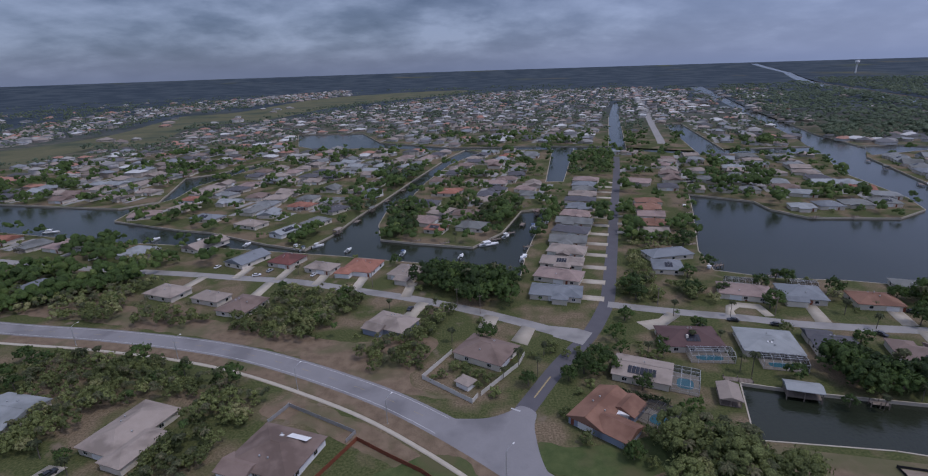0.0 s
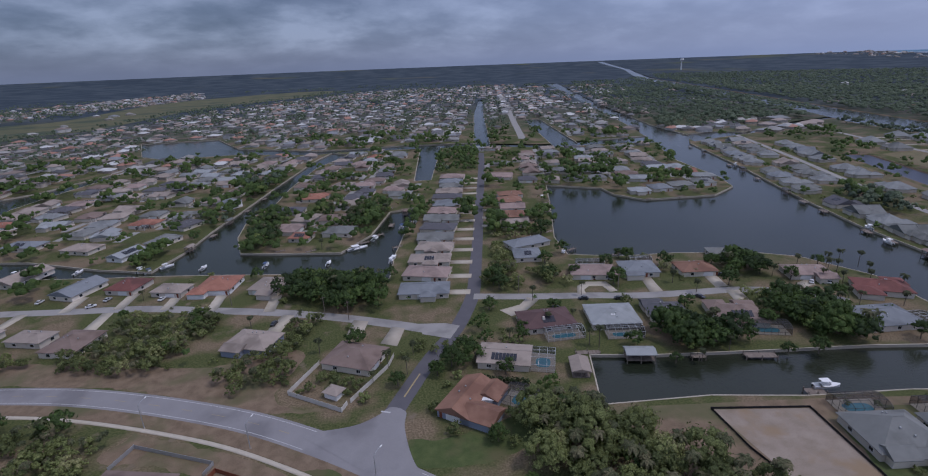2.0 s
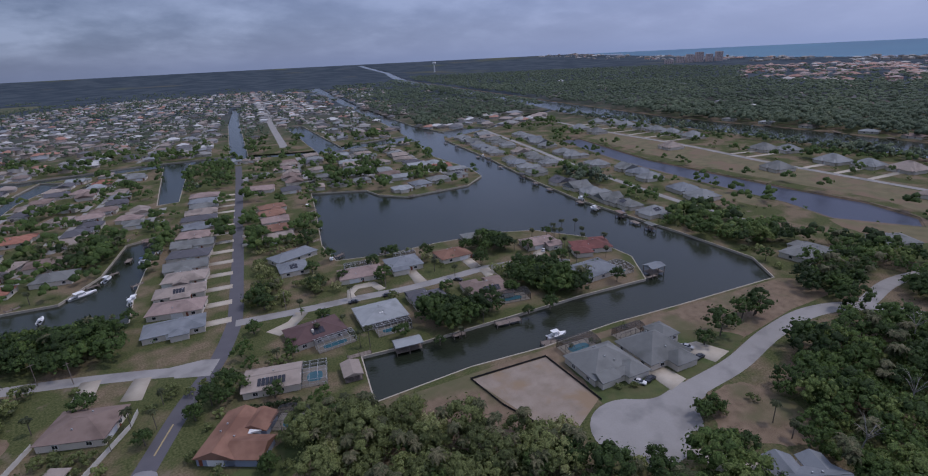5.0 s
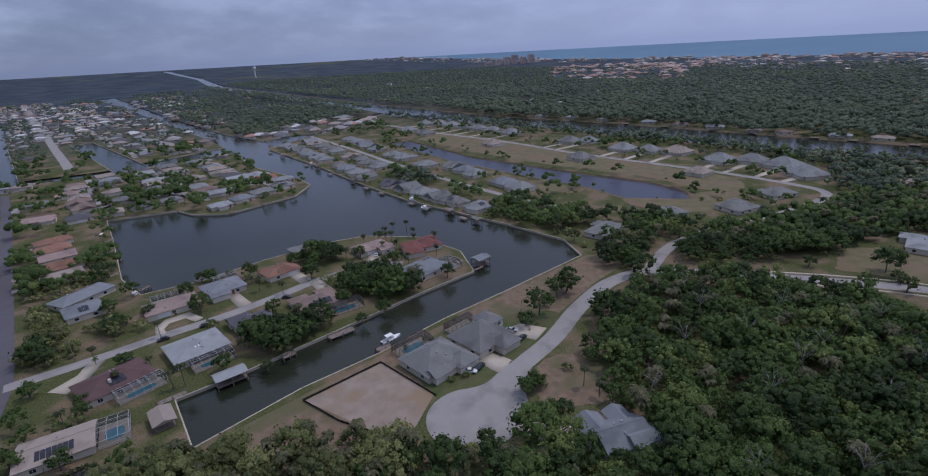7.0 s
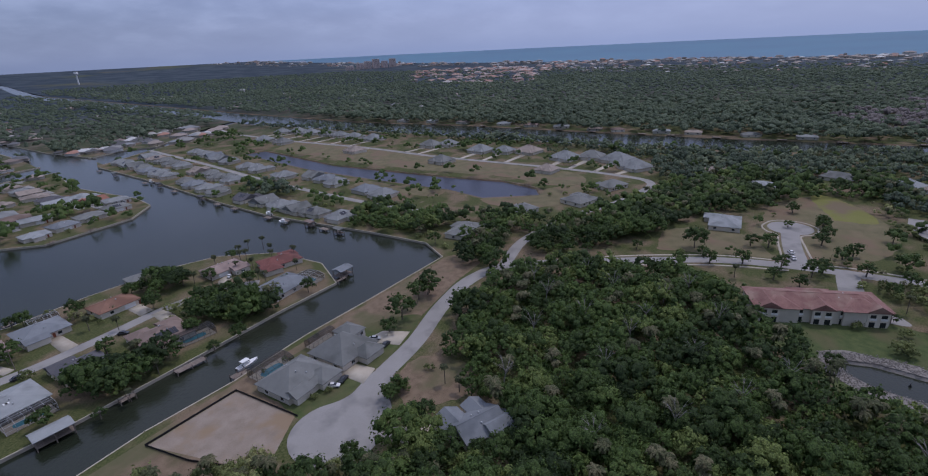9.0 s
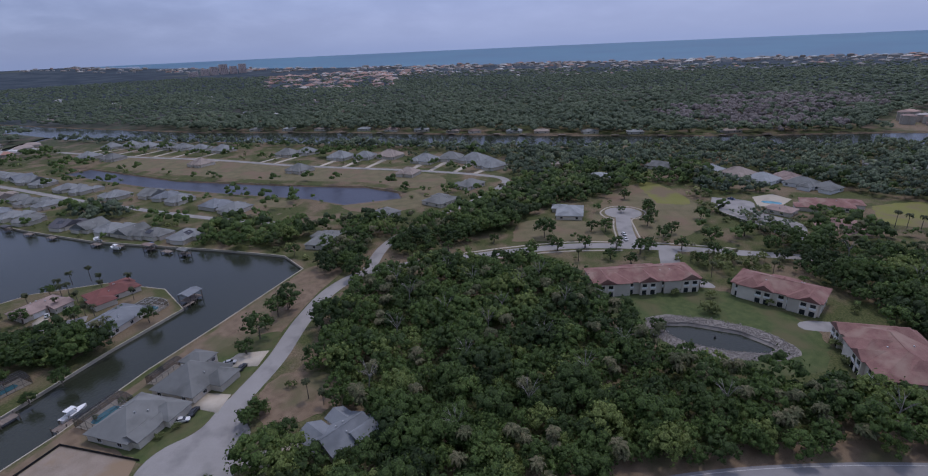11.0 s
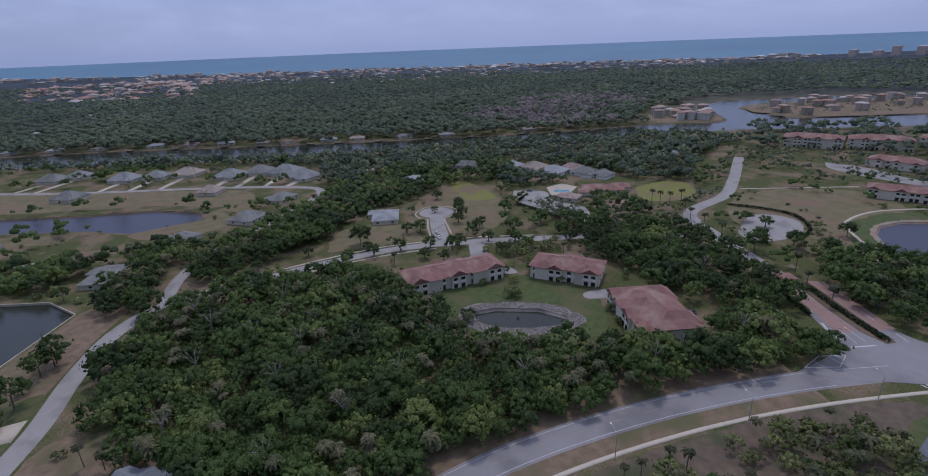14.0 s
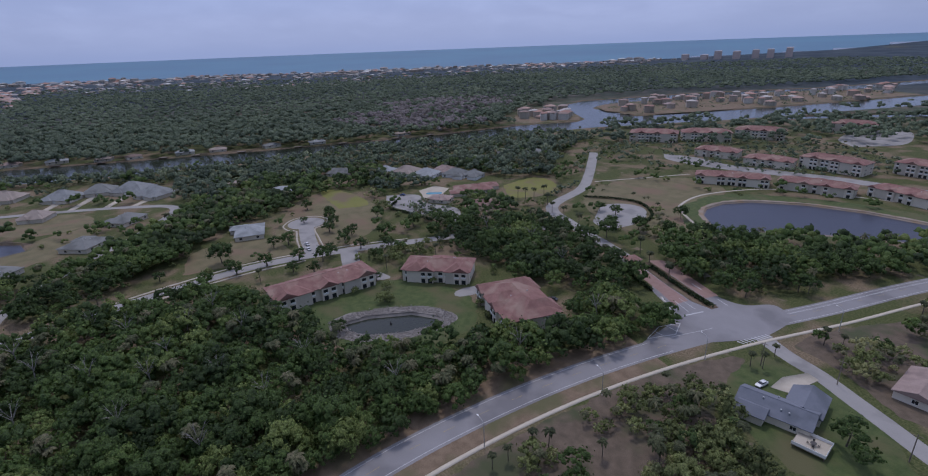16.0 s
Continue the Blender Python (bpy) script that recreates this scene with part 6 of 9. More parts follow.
def fill_far():
    """Scattered far houses: beyond the channel, over the marsh and along the coast."""
    rng = np.random.default_rng(21)
    spots = []

    def scatter(n, x0, x1, y0, y1, size=(12, 22), high=0.1, keep=None):
        x, y = rng.uniform(x0, x1, n), rng.uniform(y0, y1, n)
        ok = ~in_water(x, y)
        for a, b in zip(x[ok], y[ok]):
            if keep is None or keep(a, b):
                w = rng.uniform(*size)
                spots.append((a, b, rng.uniform(0, 3.1), w, w * rng.uniform(0.6, 0.9), 6.5 if rng.random() < high else 3.0))

    west = [(-983, 1112), (-1067, 1394), (-1098, 1692), (-1067, 1803), (-943, 2238), (-822, 2665), (-600, 2900), (-470, 2330), (-737, 1741), (-832, 1397), (-762, 1162), (-742, 958), (-760, 826), (-900, 780)]
    scatter(1500, -1130, -460, 800, 2900, keep=lambda a, b: inside(west, a, b))
    scatter(90, -1500, -500, 560, 2300)
    scatter(330, 470, 1000, 640, 1900, keep=lambda a, b: b > 1.9 * (a - 470) + 640)
    scatter(60, 430, 700, 560, 700)
    scatter(60, 800, 1500, 200, 1400)
    joined_houses(spots, "distant_houses", "scattered pale houses in the distant woods and marsh")
    spots = []
    scatter(230, 440, 790, -1260, -480, (9, 14), 0.95, lambda a, b: inside([(330, -1400), (405, -1153), (480, -862), (556, -640), (600, -480), (690, -560), (690, -720), (640, -960), (535, -1180), (460, -1440)], a, b))
    scatter(34, 580, 730, -640, -474, (10, 15), 0.95, lambda a, b: inside([(606, -476), (588, -540), (640, -580), (690, -598), (714, -620), (706, -570), (670, -512)], a, b))
    spots = [(a, b, t, w, d, h * rng.choice((1.0, 1.3, 1.5))) for a, b, t, w, d, h in spots]
    joined_houses(spots, "island_houses", "tall tan and salmon villas on the islands of the waterway", [FAR_WALL, TOWN_ROOF])
    spots = []
    # the town on the coast: red roofs inland, pale blocks by the shore
    scatter(620, 1500, 2750, 240, 1100, (14, 30), 0.3, lambda a, b: inside(TOWN_AREA, a, b) and noise.noise((a * 0.006, b * 0.006, 2.0)) > -0.12)
    joined_houses(spots, "coast_town", "red-brown roofs of a town near the coast", [TOWN, TOWN_ROOF])
    spots = []
    # houses scattered in the woods behind the shore, closer together towards the sea
    scatter(2600, 1650, 3000, -2300, 700, (12, 22), 0.45, lambda a, b: inside(SHORE_BELT, a, b) and rng.random() < 0.16 + 0.75 * max(0.0, noise.noise((a * 0.003, b * 0.003, 4.0)) + 0.25) * (a - 1500 + 0.25 * max(0, -b - 300)) / 1100)
    joined_houses(spots, "coast_town", "pale low houses among trees behind the shore")
    spots = []
    c = np.array(COAST[:8], float)
    m = 620
    seg, t = rng.integers(1, 6, m), rng.random(m)
    p = c[seg] + (c[seg + 1] - c[seg]) * t[:, None]
    dn = (c[seg + 1] - c[seg])
    dn = np.stack([dn[:, 1], -dn[:, 0]], 1) / np.linalg.norm(dn, axis=1)[:, None]
    back = 40 + 330 * rng.random(m) ** 1.8
    p = p + np.where((dn[:, :1] < 0), dn, -dn) * back[:, None]
    for a, b in p:
        if noise.noise((a * 0.004, b * 0.004, 6.0)) < -0.18:
            continue
        w = rng.uniform(14, 34)
        spots.append((a, b, rng.uniform(0, 3.1), w, w * 0.6, rng.choice([4, 7, 9, 14], p=[0.5, 0.3, 0.15, 0.05])))
    joined_houses(spots, "coast_town", "pale buildings of a town along the shore")


SHORE_BELT = [(1950, 420), (1777, 68), (1680, -229), (1660, -595), (1600, -1071), (1400, -1638), (1250, -2150), (1800, -2250), (2330, -1400), (2760, -450), (2960, 180), (3040, 420)]
TOWN_AREA = [(1560, 640), (1520, 260), (2050, 330), (2720, 300), (2720, 800), (2620, 1080), (2050, 860)]
fill_far()


def tower_block(label, x, y, a, w, d, storeys, group):
    """A far high-rise: floors as recessed bands of dark windows between slabs."""
    tb = tagged(new("tower_block"), label, "high-rise", group)
    tb.matrix_basis = pose(x, y, float(lift(x, y)), 0, 0, a)
    bm = bmesh.new()
    add_box(bm, (0, 0, storeys * 3.2 / 2), (w * 0.97, d * 0.97, storeys * 3.2))
    part("core", bm, BRONZE, tb)
    me = box_mesh("floor_slab", HOTEL, (w, d, 2.1))
    for k in range(storeys + 1):
        share("floor_slab", me, tb, pose(0, 0, k * 3.2))
    pm = box_mesh("pier", HOTEL, (3.5, d + 1, storeys * 3.2 + 2))
    for k in range(5):
        share("pier", pm, tb, pose(-w / 2 + w * k / 4, 0, 0))
    return tb


for _x, _y, _w, _n in ((1734, -2224, 34, 9), (1660, -2262, 40, 8), (1610, -2290, 36, 13), (1545, -2330, 44, 12), (1500, -2400, 30, 13), (1465, -2455, 46, 14), (1425, -2530, 60, 15)):
    tower_block("salmon beachside high-rise with dark window bands", _x, _y, -60, _w * 1.6, 26, max(6, int(_n * 0.85)), "beach towers")
for _x, _y, _w, _n in ((2900, 1560, 40, 14), (2935, 1525, 40, 18), (2975, 1490, 46, 22), (3010, 1450, 36, 16), (2850, 1600, 50, 9), (3060, 1420, 40, 20)):
    tower_block("stepped salmon resort hotel by the sea", _x, _y, -45, _w * 0.8, 26, max(6, int(_n * 0.75)), "resort hotel")
bm = bmesh.new()
add_tube(bm, (2060, 2760, 0), (2060, 2760, 62), 4, 3, 10)
add_tube(bm, (2060, 2760, 62), (2060, 2760, 68), 5, 11, 12)
add_tube(bm, (2060, 2760, 68), (2060, 2760, 78), 11, 9, 12)
tagged(part("water_tower", bm, WHITE), "white water tower far off in the woods", "water tower")


# ---- trees ----
def leaf_quads(rng, C, N, size):
    """Rhombic leaf sprays at C facing N."""
    n = len(C)
    t = rng.normal(size=(n, 3))
    t -= (t * N).sum(1)[:, None] * N
    t /= np.linalg.norm(t, axis=1)[:, None] + 1e-9
    b = np.cross(N, t)
    s = size * rng.uniform(0.65, 1.35, (n, 1))
    V = np.stack([C - t * s, C - b * s * 0.78 + N * s * 0.15, C + t * s, C + b * s * 0.78 + N * s * 0.15], 1).reshape(-1, 3)
    return V, np.arange(4 * n).reshape(n, 4)


def lumps(rng, c, r, sides, polar, squash=0.85, ragged=0.16):
    """Rounded masses of foliage: uneven caps of quads at c with radii r, and their outward directions."""
    n, m = len(c), len(polar)
    az = np.arange(sides) * math.tau / sides + rng.uniform(0, 6.28, (n, 1, 1)) + rng.uniform(-0.25, 0.25, (n, m, sides))
    po = np.radians(np.asarray(polar, float))[None, :, None] + rng.uniform(-0.1, 0.1, (n, m, sides))
    d = np.stack([np.sin(po) * np.cos(az), np.sin(po) * np.sin(az), np.cos(po)], -1)
    V = c[:, None, None] + d * (r[:, None, None] * rng.uniform(1 - ragged, 1 + ragged, (n, m, sides)))[..., None] * np.array((1, 1, squash))
    F = [(0, k, k + 1, k + 2) for k in range(1, sides - 2, 2)]
    for j in range(m - 1):
        for k in range(sides):
            q = (k + 1) % sides
            F.append((j * sides + k, (j + 1) * sides + k, (j + 1) * sides + q, j * sides + q))
    F = np.array(F)
    return V.reshape(-1, 3), (F[None] + (np.arange(n) * m * sides)[:, None, None]).reshape(-1, 4), d.reshape(n, m * sides, 3)


def crown(seed, R, H, clumps, leaves, size, flat=0.75, rough=0.34, soft=0.0, sides=6, polar=(16, 52, 88, 118)):
    """A crown of leaf clumps, uneven and with gaps, round a height H with radius R: rounded masses under many leaf sprays. Returns vertices, quads, tints and normals."""
    rng = np.random.default_rng(seed)
    g = (np.arange(clumps) + 0.5) / clumps
    up = 1 - g * 1.3
    az = np.arange(clumps) * 2.39996 + rng.uniform(-0.5, 0.5, clumps)
    d = np.stack([np.sqrt(np.clip(1 - up ** 2, 0, 1)) * np.cos(az), np.sqrt(np.clip(1 - up ** 2, 0, 1)) * np.sin(az), up], 1)
    c = d * (R * rng.uniform(0.52, 0.92, clumps))[:, None]
    c[:, 2] *= flat
    c[:, 2] += H - R * flat * 0.75
    r = R * rng.uniform(0.2, 0.42, clumps) * (1.0 if clumps > 8 else 1.4)
    LV, LF, ld = lumps(rng, c, r * (0.66 if leaves > 5 else 0.9), sides, polar, 0.85, 0.22)
    mid = np.array((0, 0, H - R * 0.8))
    ln = ld * 0.8 + ((LV - mid) / R).reshape(ld.shape) * 0.35 + np.array((0, 0, 0.25))
    ln = (ln / np.linalg.norm(ln, axis=2)[..., None]).reshape(-1, 3)
    tone = rng.uniform(0, 0.26, (clumps, 1))
    LT = np.repeat(tone, ld.shape[1], 1).ravel() + rng.uniform(0, 0.14, len(LV))
    if not leaves:
        return LV, LF, LT, ln
    k = rng.normal(size=(clumps, leaves, 3))
    k[..., 2] = k[..., 2] * 0.8 + 0.35
    k /= np.linalg.norm(k, axis=2)[..., None]
    C = c[:, None] + k * (r[:, None] * rng.uniform(0.6, 1.28, (clumps, leaves)))[..., None] * np.array((1, 1, 0.88))
    out = (C - mid) / R
    N = k * 0.9 + out * 0.5 + rng.normal(size=k.shape) * rough
    N /= np.linalg.norm(N, axis=2)[..., None]
    V, F = leaf_quads(rng, C.reshape(-1, 3), N.reshape(-1, 3), size)
    T = np.repeat((tone + rng.uniform(0, 0.2, (clumps, leaves))).ravel(), 4)
    # soft shading: the leaves take the roundness of their clump and crown
    n = k * (0.45 - 0.15 * soft) + N * (0.5 - 0.4 * soft) + out * (0.25 + 0.2 * soft) + np.array((0, 0, 0.35))
    n = (n / np.linalg.norm(n, axis=2)[..., None]).reshape(-1, 3)
    return np.concatenate([LV, V]), np.concatenate([LF, F + len(LV)]), np.concatenate([LT, T]), np.concatenate([ln, np.repeat(n, 4, 0)])


def palm_crown(seed, H, fronds=18, length=2.8, fan=False):
    rng = np.random.default_rng(seed)
    V, F, T = [], [], []
    for k in range(fronds):
        az = k * 2.4 + rng.uniform(-0.3, 0.3)
        up = rng.uniform(-0.5, 1.1)
        L = length * rng.uniform(0.8, 1.1)
        w = L * (0.3 if fan else 0.16)
        pts = []
        for j in range(4):
            s = j / 3
            e = up - s * s * 1.1
            pts.append((L * s * math.cos(max(-1.2, e * 0.8)), H + L * s * math.sin(e) * 0.75))
        n0 = len(V)
        for j, (o, z) in enumerate(pts):
            ww = w * (0.25, 1.0, 0.85, 0.1)[j]
            for side in (-1, 0, 1):
                V.append((o * math.cos(az) - side * ww * math.sin(az), o * math.sin(az) + side * ww * math.cos(az), z - abs(side) * ww * 0.45))
        for j in range(3):
            for i in range(2):
                q = n0 + j * 3 + i
                F.append((q, q + 3, q + 4, q + 1))
        T += [rng.uniform(0.0, 0.5) + (0.3 if up < -0.2 else 0)] * 12
    V = np.array(V)
    n = V - (0, 0, H - length)
    return V, np.array(F), np.array(T), n / np.linalg.norm(n, axis=1)[:, None]


def trunk_mesh(seed, H, r, limbs=4, name="trunk"):
    rng = random.Random(seed)
    bm = bmesh.new()
    top = Vector((rng.uniform(-0.4, 0.4), rng.uniform(-0.4, 0.4), H * 0.55))
    add_tube(bm, (0, 0, -0.2), top, r, r * 0.65)
    for k in range(limbs):
        az = k * math.tau / max(1, limbs) + rng.uniform(-0.4, 0.4)
        e = top + Vector((math.cos(az) * H * 0.3, math.sin(az) * H * 0.3, H * 0.25))
        add_tube(bm, top - Vector((0, 0, 0.3)), e, r * 0.5, r * 0.16, 5)
    me = bpy.data.meshes.new(name)
    bm.to_mesh(me)
    bm.free()
    me.materials.append(BARK)
    return me


FARS = [crown(500 + i, 5.0, 7 + 0.5 * i, 4, 2, 0.9, flat=0.62, rough=0.3, soft=0.4, sides=4, polar=(24, 66, 108)) for i in range(6)]
DOTS = [crown(550 + i, 5.0, 7 + 0.5 * i, 2, 0, 1.0, flat=0.6, sides=4, polar=(28, 70, 110)) for i in range(4)]
OAKS, MIDS, PALMS, THIN_PALMS, BUSHES = [], [], [], [], []
for _i in range(6):
    _R = 4.6 + 0.5 * _i
    OAKS.append((crown(100 + _i, _R, 8 + 0.6 * _i, 27, 22, 0.38, rough=0.6, sides=4, polar=(22, 62, 104)), _R))
    MIDS.append((crown(200 + _i, _R, 8 + 0.6 * _i, 15, 9, 0.6, rough=0.55, sides=4, polar=(22, 62, 104)), _R))
for _i in range(4):
    PALMS.append(palm_crown(300 + _i, 6.0 + 0.9 * _i, 22 if _i % 2 else 26, 2.5 if _i % 2 else 2.0, not _i % 2))
    THIN_PALMS.append(palm_crown(320 + _i, 6.0 + 0.9 * _i, 13, 2.4, not _i % 2))
    BUSHES.append(crown(400 + _i, 1.5 + 0.3 * _i, 1.9 + 0.2 * _i, 5, 3, 0.36, flat=0.8, sides=4, polar=(24, 66, 108)))


def tree_proto(name, cr, material, H, r, label, limbs=4):
    """A tree to copy: trunk with limbs, and a crown of leaf sprays."""
    t = tagged(new(name), label, "palm" if "palm" in name else "tree", "garden trees")
    V, F, T, nv = cr
    share("trunk", trunk_mesh(len(V), H, r, limbs), t)
    share("crown", mesh_np("crown", V, F, [material], T, None, nv), t)
    return t


def join_trees(spots, kinds, name, label, material, category="woodland"):
    """Trees too many to count, joined: spots are x, y, z, turn, scale, tint."""
    Vs, Fs, Ts, Ns, n = [], [], [], [], 0
    for (x, y, z, a, s, t), k in zip(spots, kinds):
        V, F, T, nv = k
        c, q = math.cos(a), math.sin(a)
        W = np.empty_like(V)
        W[:, 0] = x + s * (V[:, 0] * c - V[:, 1] * q)
        W[:, 1] = y + s * (V[:, 0] * q + V[:, 1] * c)
        W[:, 2] = z + min(s, 1.3) * V[:, 2]
        Ns.append(np.column_stack([nv[:, 0] * c - nv[:, 1] * q, nv[:, 0] * q + nv[:, 1] * c, nv[:, 2]]))
        Vs.append(W)
        Fs.append(F + n)
        Ts.append(T + t)
        n += len(V)
    if not Vs:
        return None
    return tagged(new(name, mesh_np(name, np.concatenate(Vs), np.concatenate(Fs), [material], np.concatenate(Ts), None, np.concatenate(Ns))), label, category, kind="stuff")


def pack(rng, poly, spacing, avoid=None, jitter=0.45):
    """Uneven rows of places inside an outline."""
    p = np.array(poly, float)
    x0, y0 = p.min(0)
    x1, y1 = p.max(0)
    gx_, gy_ = np.meshgrid(np.arange(x0, x1, spacing), np.arange(y0, y1, spacing))
    q = np.column_stack([gx_.ravel(), gy_.ravel()]) + rng.uniform(-jitter, jitter, (gx_.size, 2)) * spacing
    q = q[inside(poly, q[:, 0], q[:, 1])]
    return q[~busy(q[:, 0], q[:, 1], avoid)]


WOODS = []
WOODS.append(("wood", [(160, 36), (178, 34), (200, 40), (240, 34), (258, 12), (264, -15), (262, -50), (252, -66), (226, -70), (206, -80), (180, -92), (168, -118), (164, -140), (158, -168), (166, -182), (172, -196), (150, -206), (134, -204), (135.5, -160), (136.5, -120), (132, -80), (121, -45), (104, -5), (92, 20), (108, 34), (128, 36), (146, 20)], 5.4))
WOODS.append(("wood", [(268, 46), (285, 66), (320, 86), (336, 60), (332, 30), (372, -22), (420, -58), (446, -104), (420, -116), (392, -92), (372, -62), (345, -58), (318, -34), (296, -14), (284, 0), (276, 24)], 6.0))
WOODS.append(("wood", [(162, -206), (186, -182), (200, -176), (222, -176), (255, -170), (285, -168), (294, -205), (272, -240), (236, -238), (196, -230), (166, -219)], 5.8))
WOODS.append(("wood", [(172, -244), (186, -256), (196, -272), (184, -292), (172, -310), (150, -340), (118, -372), (100, -404), (84, -400), (106, -330), (124, -272), (140, -240)], 5.8))
WOODS.append(("wood", [(612, 160), (585, 70), (550, 5), (505, -60), (474, -96), (458, -160), (474, -250), (440, -330), (425, -400), (455, -470), (520, -440), (522, -330), (552, -260), (562, -120), (580, 10), (636, 150)], 6.6))
WOODS.append(("wood", [(290, 98), (298, 146), (328, 158), (346, 120), (336, 92), (312, 82)], 5.6))
WOODS.append(("wood", [(20, 206), (26, 232), (0, 246), (-26, 254), (-24, 232), (-8, 214), (8, 206)], 5.0))
WOODS.append(("wood", [(-60, 300), (-50, 340), (-56, 372), (-36, 380), (-26, 340), (-34, 306)], 5.2))
WOODS.append(("wood", [(2, 340), (20, 372), (46, 378), (40, 350), (20, 326)], 5.2))
WOODS.append(("wood", [(119, 137), (123, 153), (140, 153), (151, 144), (150, 130), (130, 133)], 4.4))
WOODS.append(("wood", [(171, 125), (195, 119), (200, 140), (196, 158), (178, 160), (172, 150), (175, 138)], 4.6))
WOODS.append(("wood", [(186, 186), (206, 182), (208, 204), (188, 206)], 5.2))
WOODS.append(("grove", [(58, 118), (68, 120), (80, 104), (94, 88), (104, 74), (112, 62), (104, 54), (84, 60), (64, 78), (52, 100)], 4.5))
WOODS.append(("thicket", [(100, 66), (126, 36), (118, 30), (96, 50), (84, 68)], 4.8))
WOODS.append(("thicket", [(68, 202), (76, 240), (92, 236), (88, 206), (78, 199)], 4.6))
WOODS.append(("thicket", [(94, 276), (112, 322), (122, 306), (122, 280), (112, 270)], 5.0))
WOODS.append(("thicket", [(-235, 246), (-176, 252), (-150, 244), (-170, 222), (-200, 212), (-240, 224)], 4.6))
WOODS.append(("thicket", [(-102, 193), (-100, 206), (-88, 214), (-90, 230), (-76, 232), (-54, 226), (-46, 213), (-51, 203), (-59, 191), (-60, 177), (-74, 180), (-86, 187)], 4.4))
WOODS.append(("thicket", [(-147, 200), (-152, 217), (-130, 211), (-114, 203), (-112, 197), (-128, 195)], 4.4))
WOODS.append(("thicket", [(-184, 206), (-160, 201), (-153, 203), (-162, 226), (-180, 250), (-200, 262), (-218, 248)], 4.6))
WOODS.append(("thicket", [(-41, 167), (-34, 181), (-20, 190), (-17, 208), (-5, 203), (-10, 187), (-17, 175), (-16, 157), (-34, 157)], 4.0))
WOODS.append(("thicket", [(-160, 174), (-120, 168), (-84, 152), (-62, 140), (-68, 128), (-86, 132), (-88, 144), (-116, 142), (-128, 118), (-150, 122), (-170, 150)], 4.2))
WOODS.append(("thicket", [(-90, 126), (-74, 126), (-72, 100), (-92, 96)], 4.2))
WOODS.append(("thicket", [(103, -136), (110, -134), (112, -152), (108, -172), (102, -179), (98, -174), (104, -152)], 4.4))
WOODS.append(("grove", [(102, -140), (103, -152), (100, -168), (96, -176), (92, -177), (84, -168), (68, -166), (60, -120), (78, -118), (86, -138), (95, -148)], 4.8))
WOODS.append(("thicket", [(98, -108), (108, -112), (109, -126), (103, -124)], 4.0))
WOODS.append(("thicket", [(62, -224), (80, -224), (92, -228), (86, -248), (68, -250), (74, -240)], 4.6))
WOODS.append(("thicket", [(60, -262), (84, -262), (90, -300), (60, -310), (50, -280)], 4.8))
WOODS.append(("thicket", [(-205, 292), (-180, 292), (-168, 278), (-196, 274)], 4.6))
WOODS.append(("wood", [(352, -54), (400, -84), (440, -112), (452, -180), (446, -260), (404, -296), (378, -262), (392, -215), (420, -170), (424, -150), (402, -112), (372, -92), (360, -66)], 7.0))
WOODS.append(("wood", [(296, -204), (330, -214), (318, -246), (290, -246), (284, -225)], 7.0))
WOODS.append(("thicket", [(252, -130), (272, -128), (268, -160), (250, -170), (246, -150)], 6.0))
WOODS.append(("thicket", [(206, -262), (196, -286), (222, -306), (262, -322), (276, -300), (256, -316), (226, -300), (218, -270)], 7.0))
WOODS.append(("thicket", [(284, -246), (296, -248), (292, -262), (280, -262)], 6.5))
WOODS.append(("thicket", [(332, -170), (356, -168), (372, -178), (392, -176), (386, -164), (350, -162)], 6.5))
WOODS.append(("thicket", [(-8, 236), (20, 228), (28, 240), (0, 252), (-14, 256)], 4.6))
WOODS.append(("thicket", [(96, 206), (112, 203), (112, 216), (100, 228), (94, 222)], 6.0))
WOODS.append(("thicket", [(160, 186), (172, 188), (166, 204), (160, 204)], 5.0))
WOODS.append(("thicket", [(120, 165), (128, 164), (124, 178), (118, 176)], 5.5))
WOODS.append(("thicket", [(164, 158), (176, 150), (186, 156), (196, 168), (186, 176)], 6.0))
WOODS.append(("thicket", [(56, 152), (70, 156), (68, 166), (58, 162)], 5.5))
WOODS.append(("thicket", [(82, 236), (94, 270), (100, 262), (92, 234)], 5.0))
WOODS.append(("thicket", [(340, -176), (300, -172), (286, -190), (310, -204), (340, -196)], 5.5))
WOODS.append(("wood", [(304, -38), (330, -50), (356, -66), (384, -108), (411, -146), (404, -177), (425, -205), (470, -200), (480, -160), (474, -96), (440, -60), (400, -40), (340, -10), (310, -10)], 6.2))
WOODS.append(("wood", [(377, -180), (404, -177), (440, -205), (462, -222), (474, -250), (450, -262), (420, -290), (400, -280), (391, -262), (384, -225), (376, -200)], 6.2))
WOODS.append(("wood", [(391, -274), (425, -282), (470, -260), (450, -330), (455, -400), (420, -400), (390, -360), (350, -318), (318, -316), (344, -312), (361, -280)], 6.4))
WOODS.append(("wood", [(246, 36), (262, 28), (274, 34), (282, 52), (270, 62), (256, 54)], 5.6))
WOODS.append(("wood", [(352, 232), (372, 236), (392, 282), (388, 300), (366, 280), (352, 258)], 6.0))
WOODS.append(("wood", [(445, -40), (478, -46), (500, -40), (512, -60), (540, -120), (500, -140), (462, -110), (436, -72)], 6.4))
WOODS.append(("wood", [(596, 110), (622, 118), (650, 220), (694, 402), (738, 590), (716, 590), (676, 420), (632, 250), (606, 160)], 8.5))
WOODS.append(("thicket", [(524, 40), (548, 30), (560, 60), (540, 62)], 6.0))
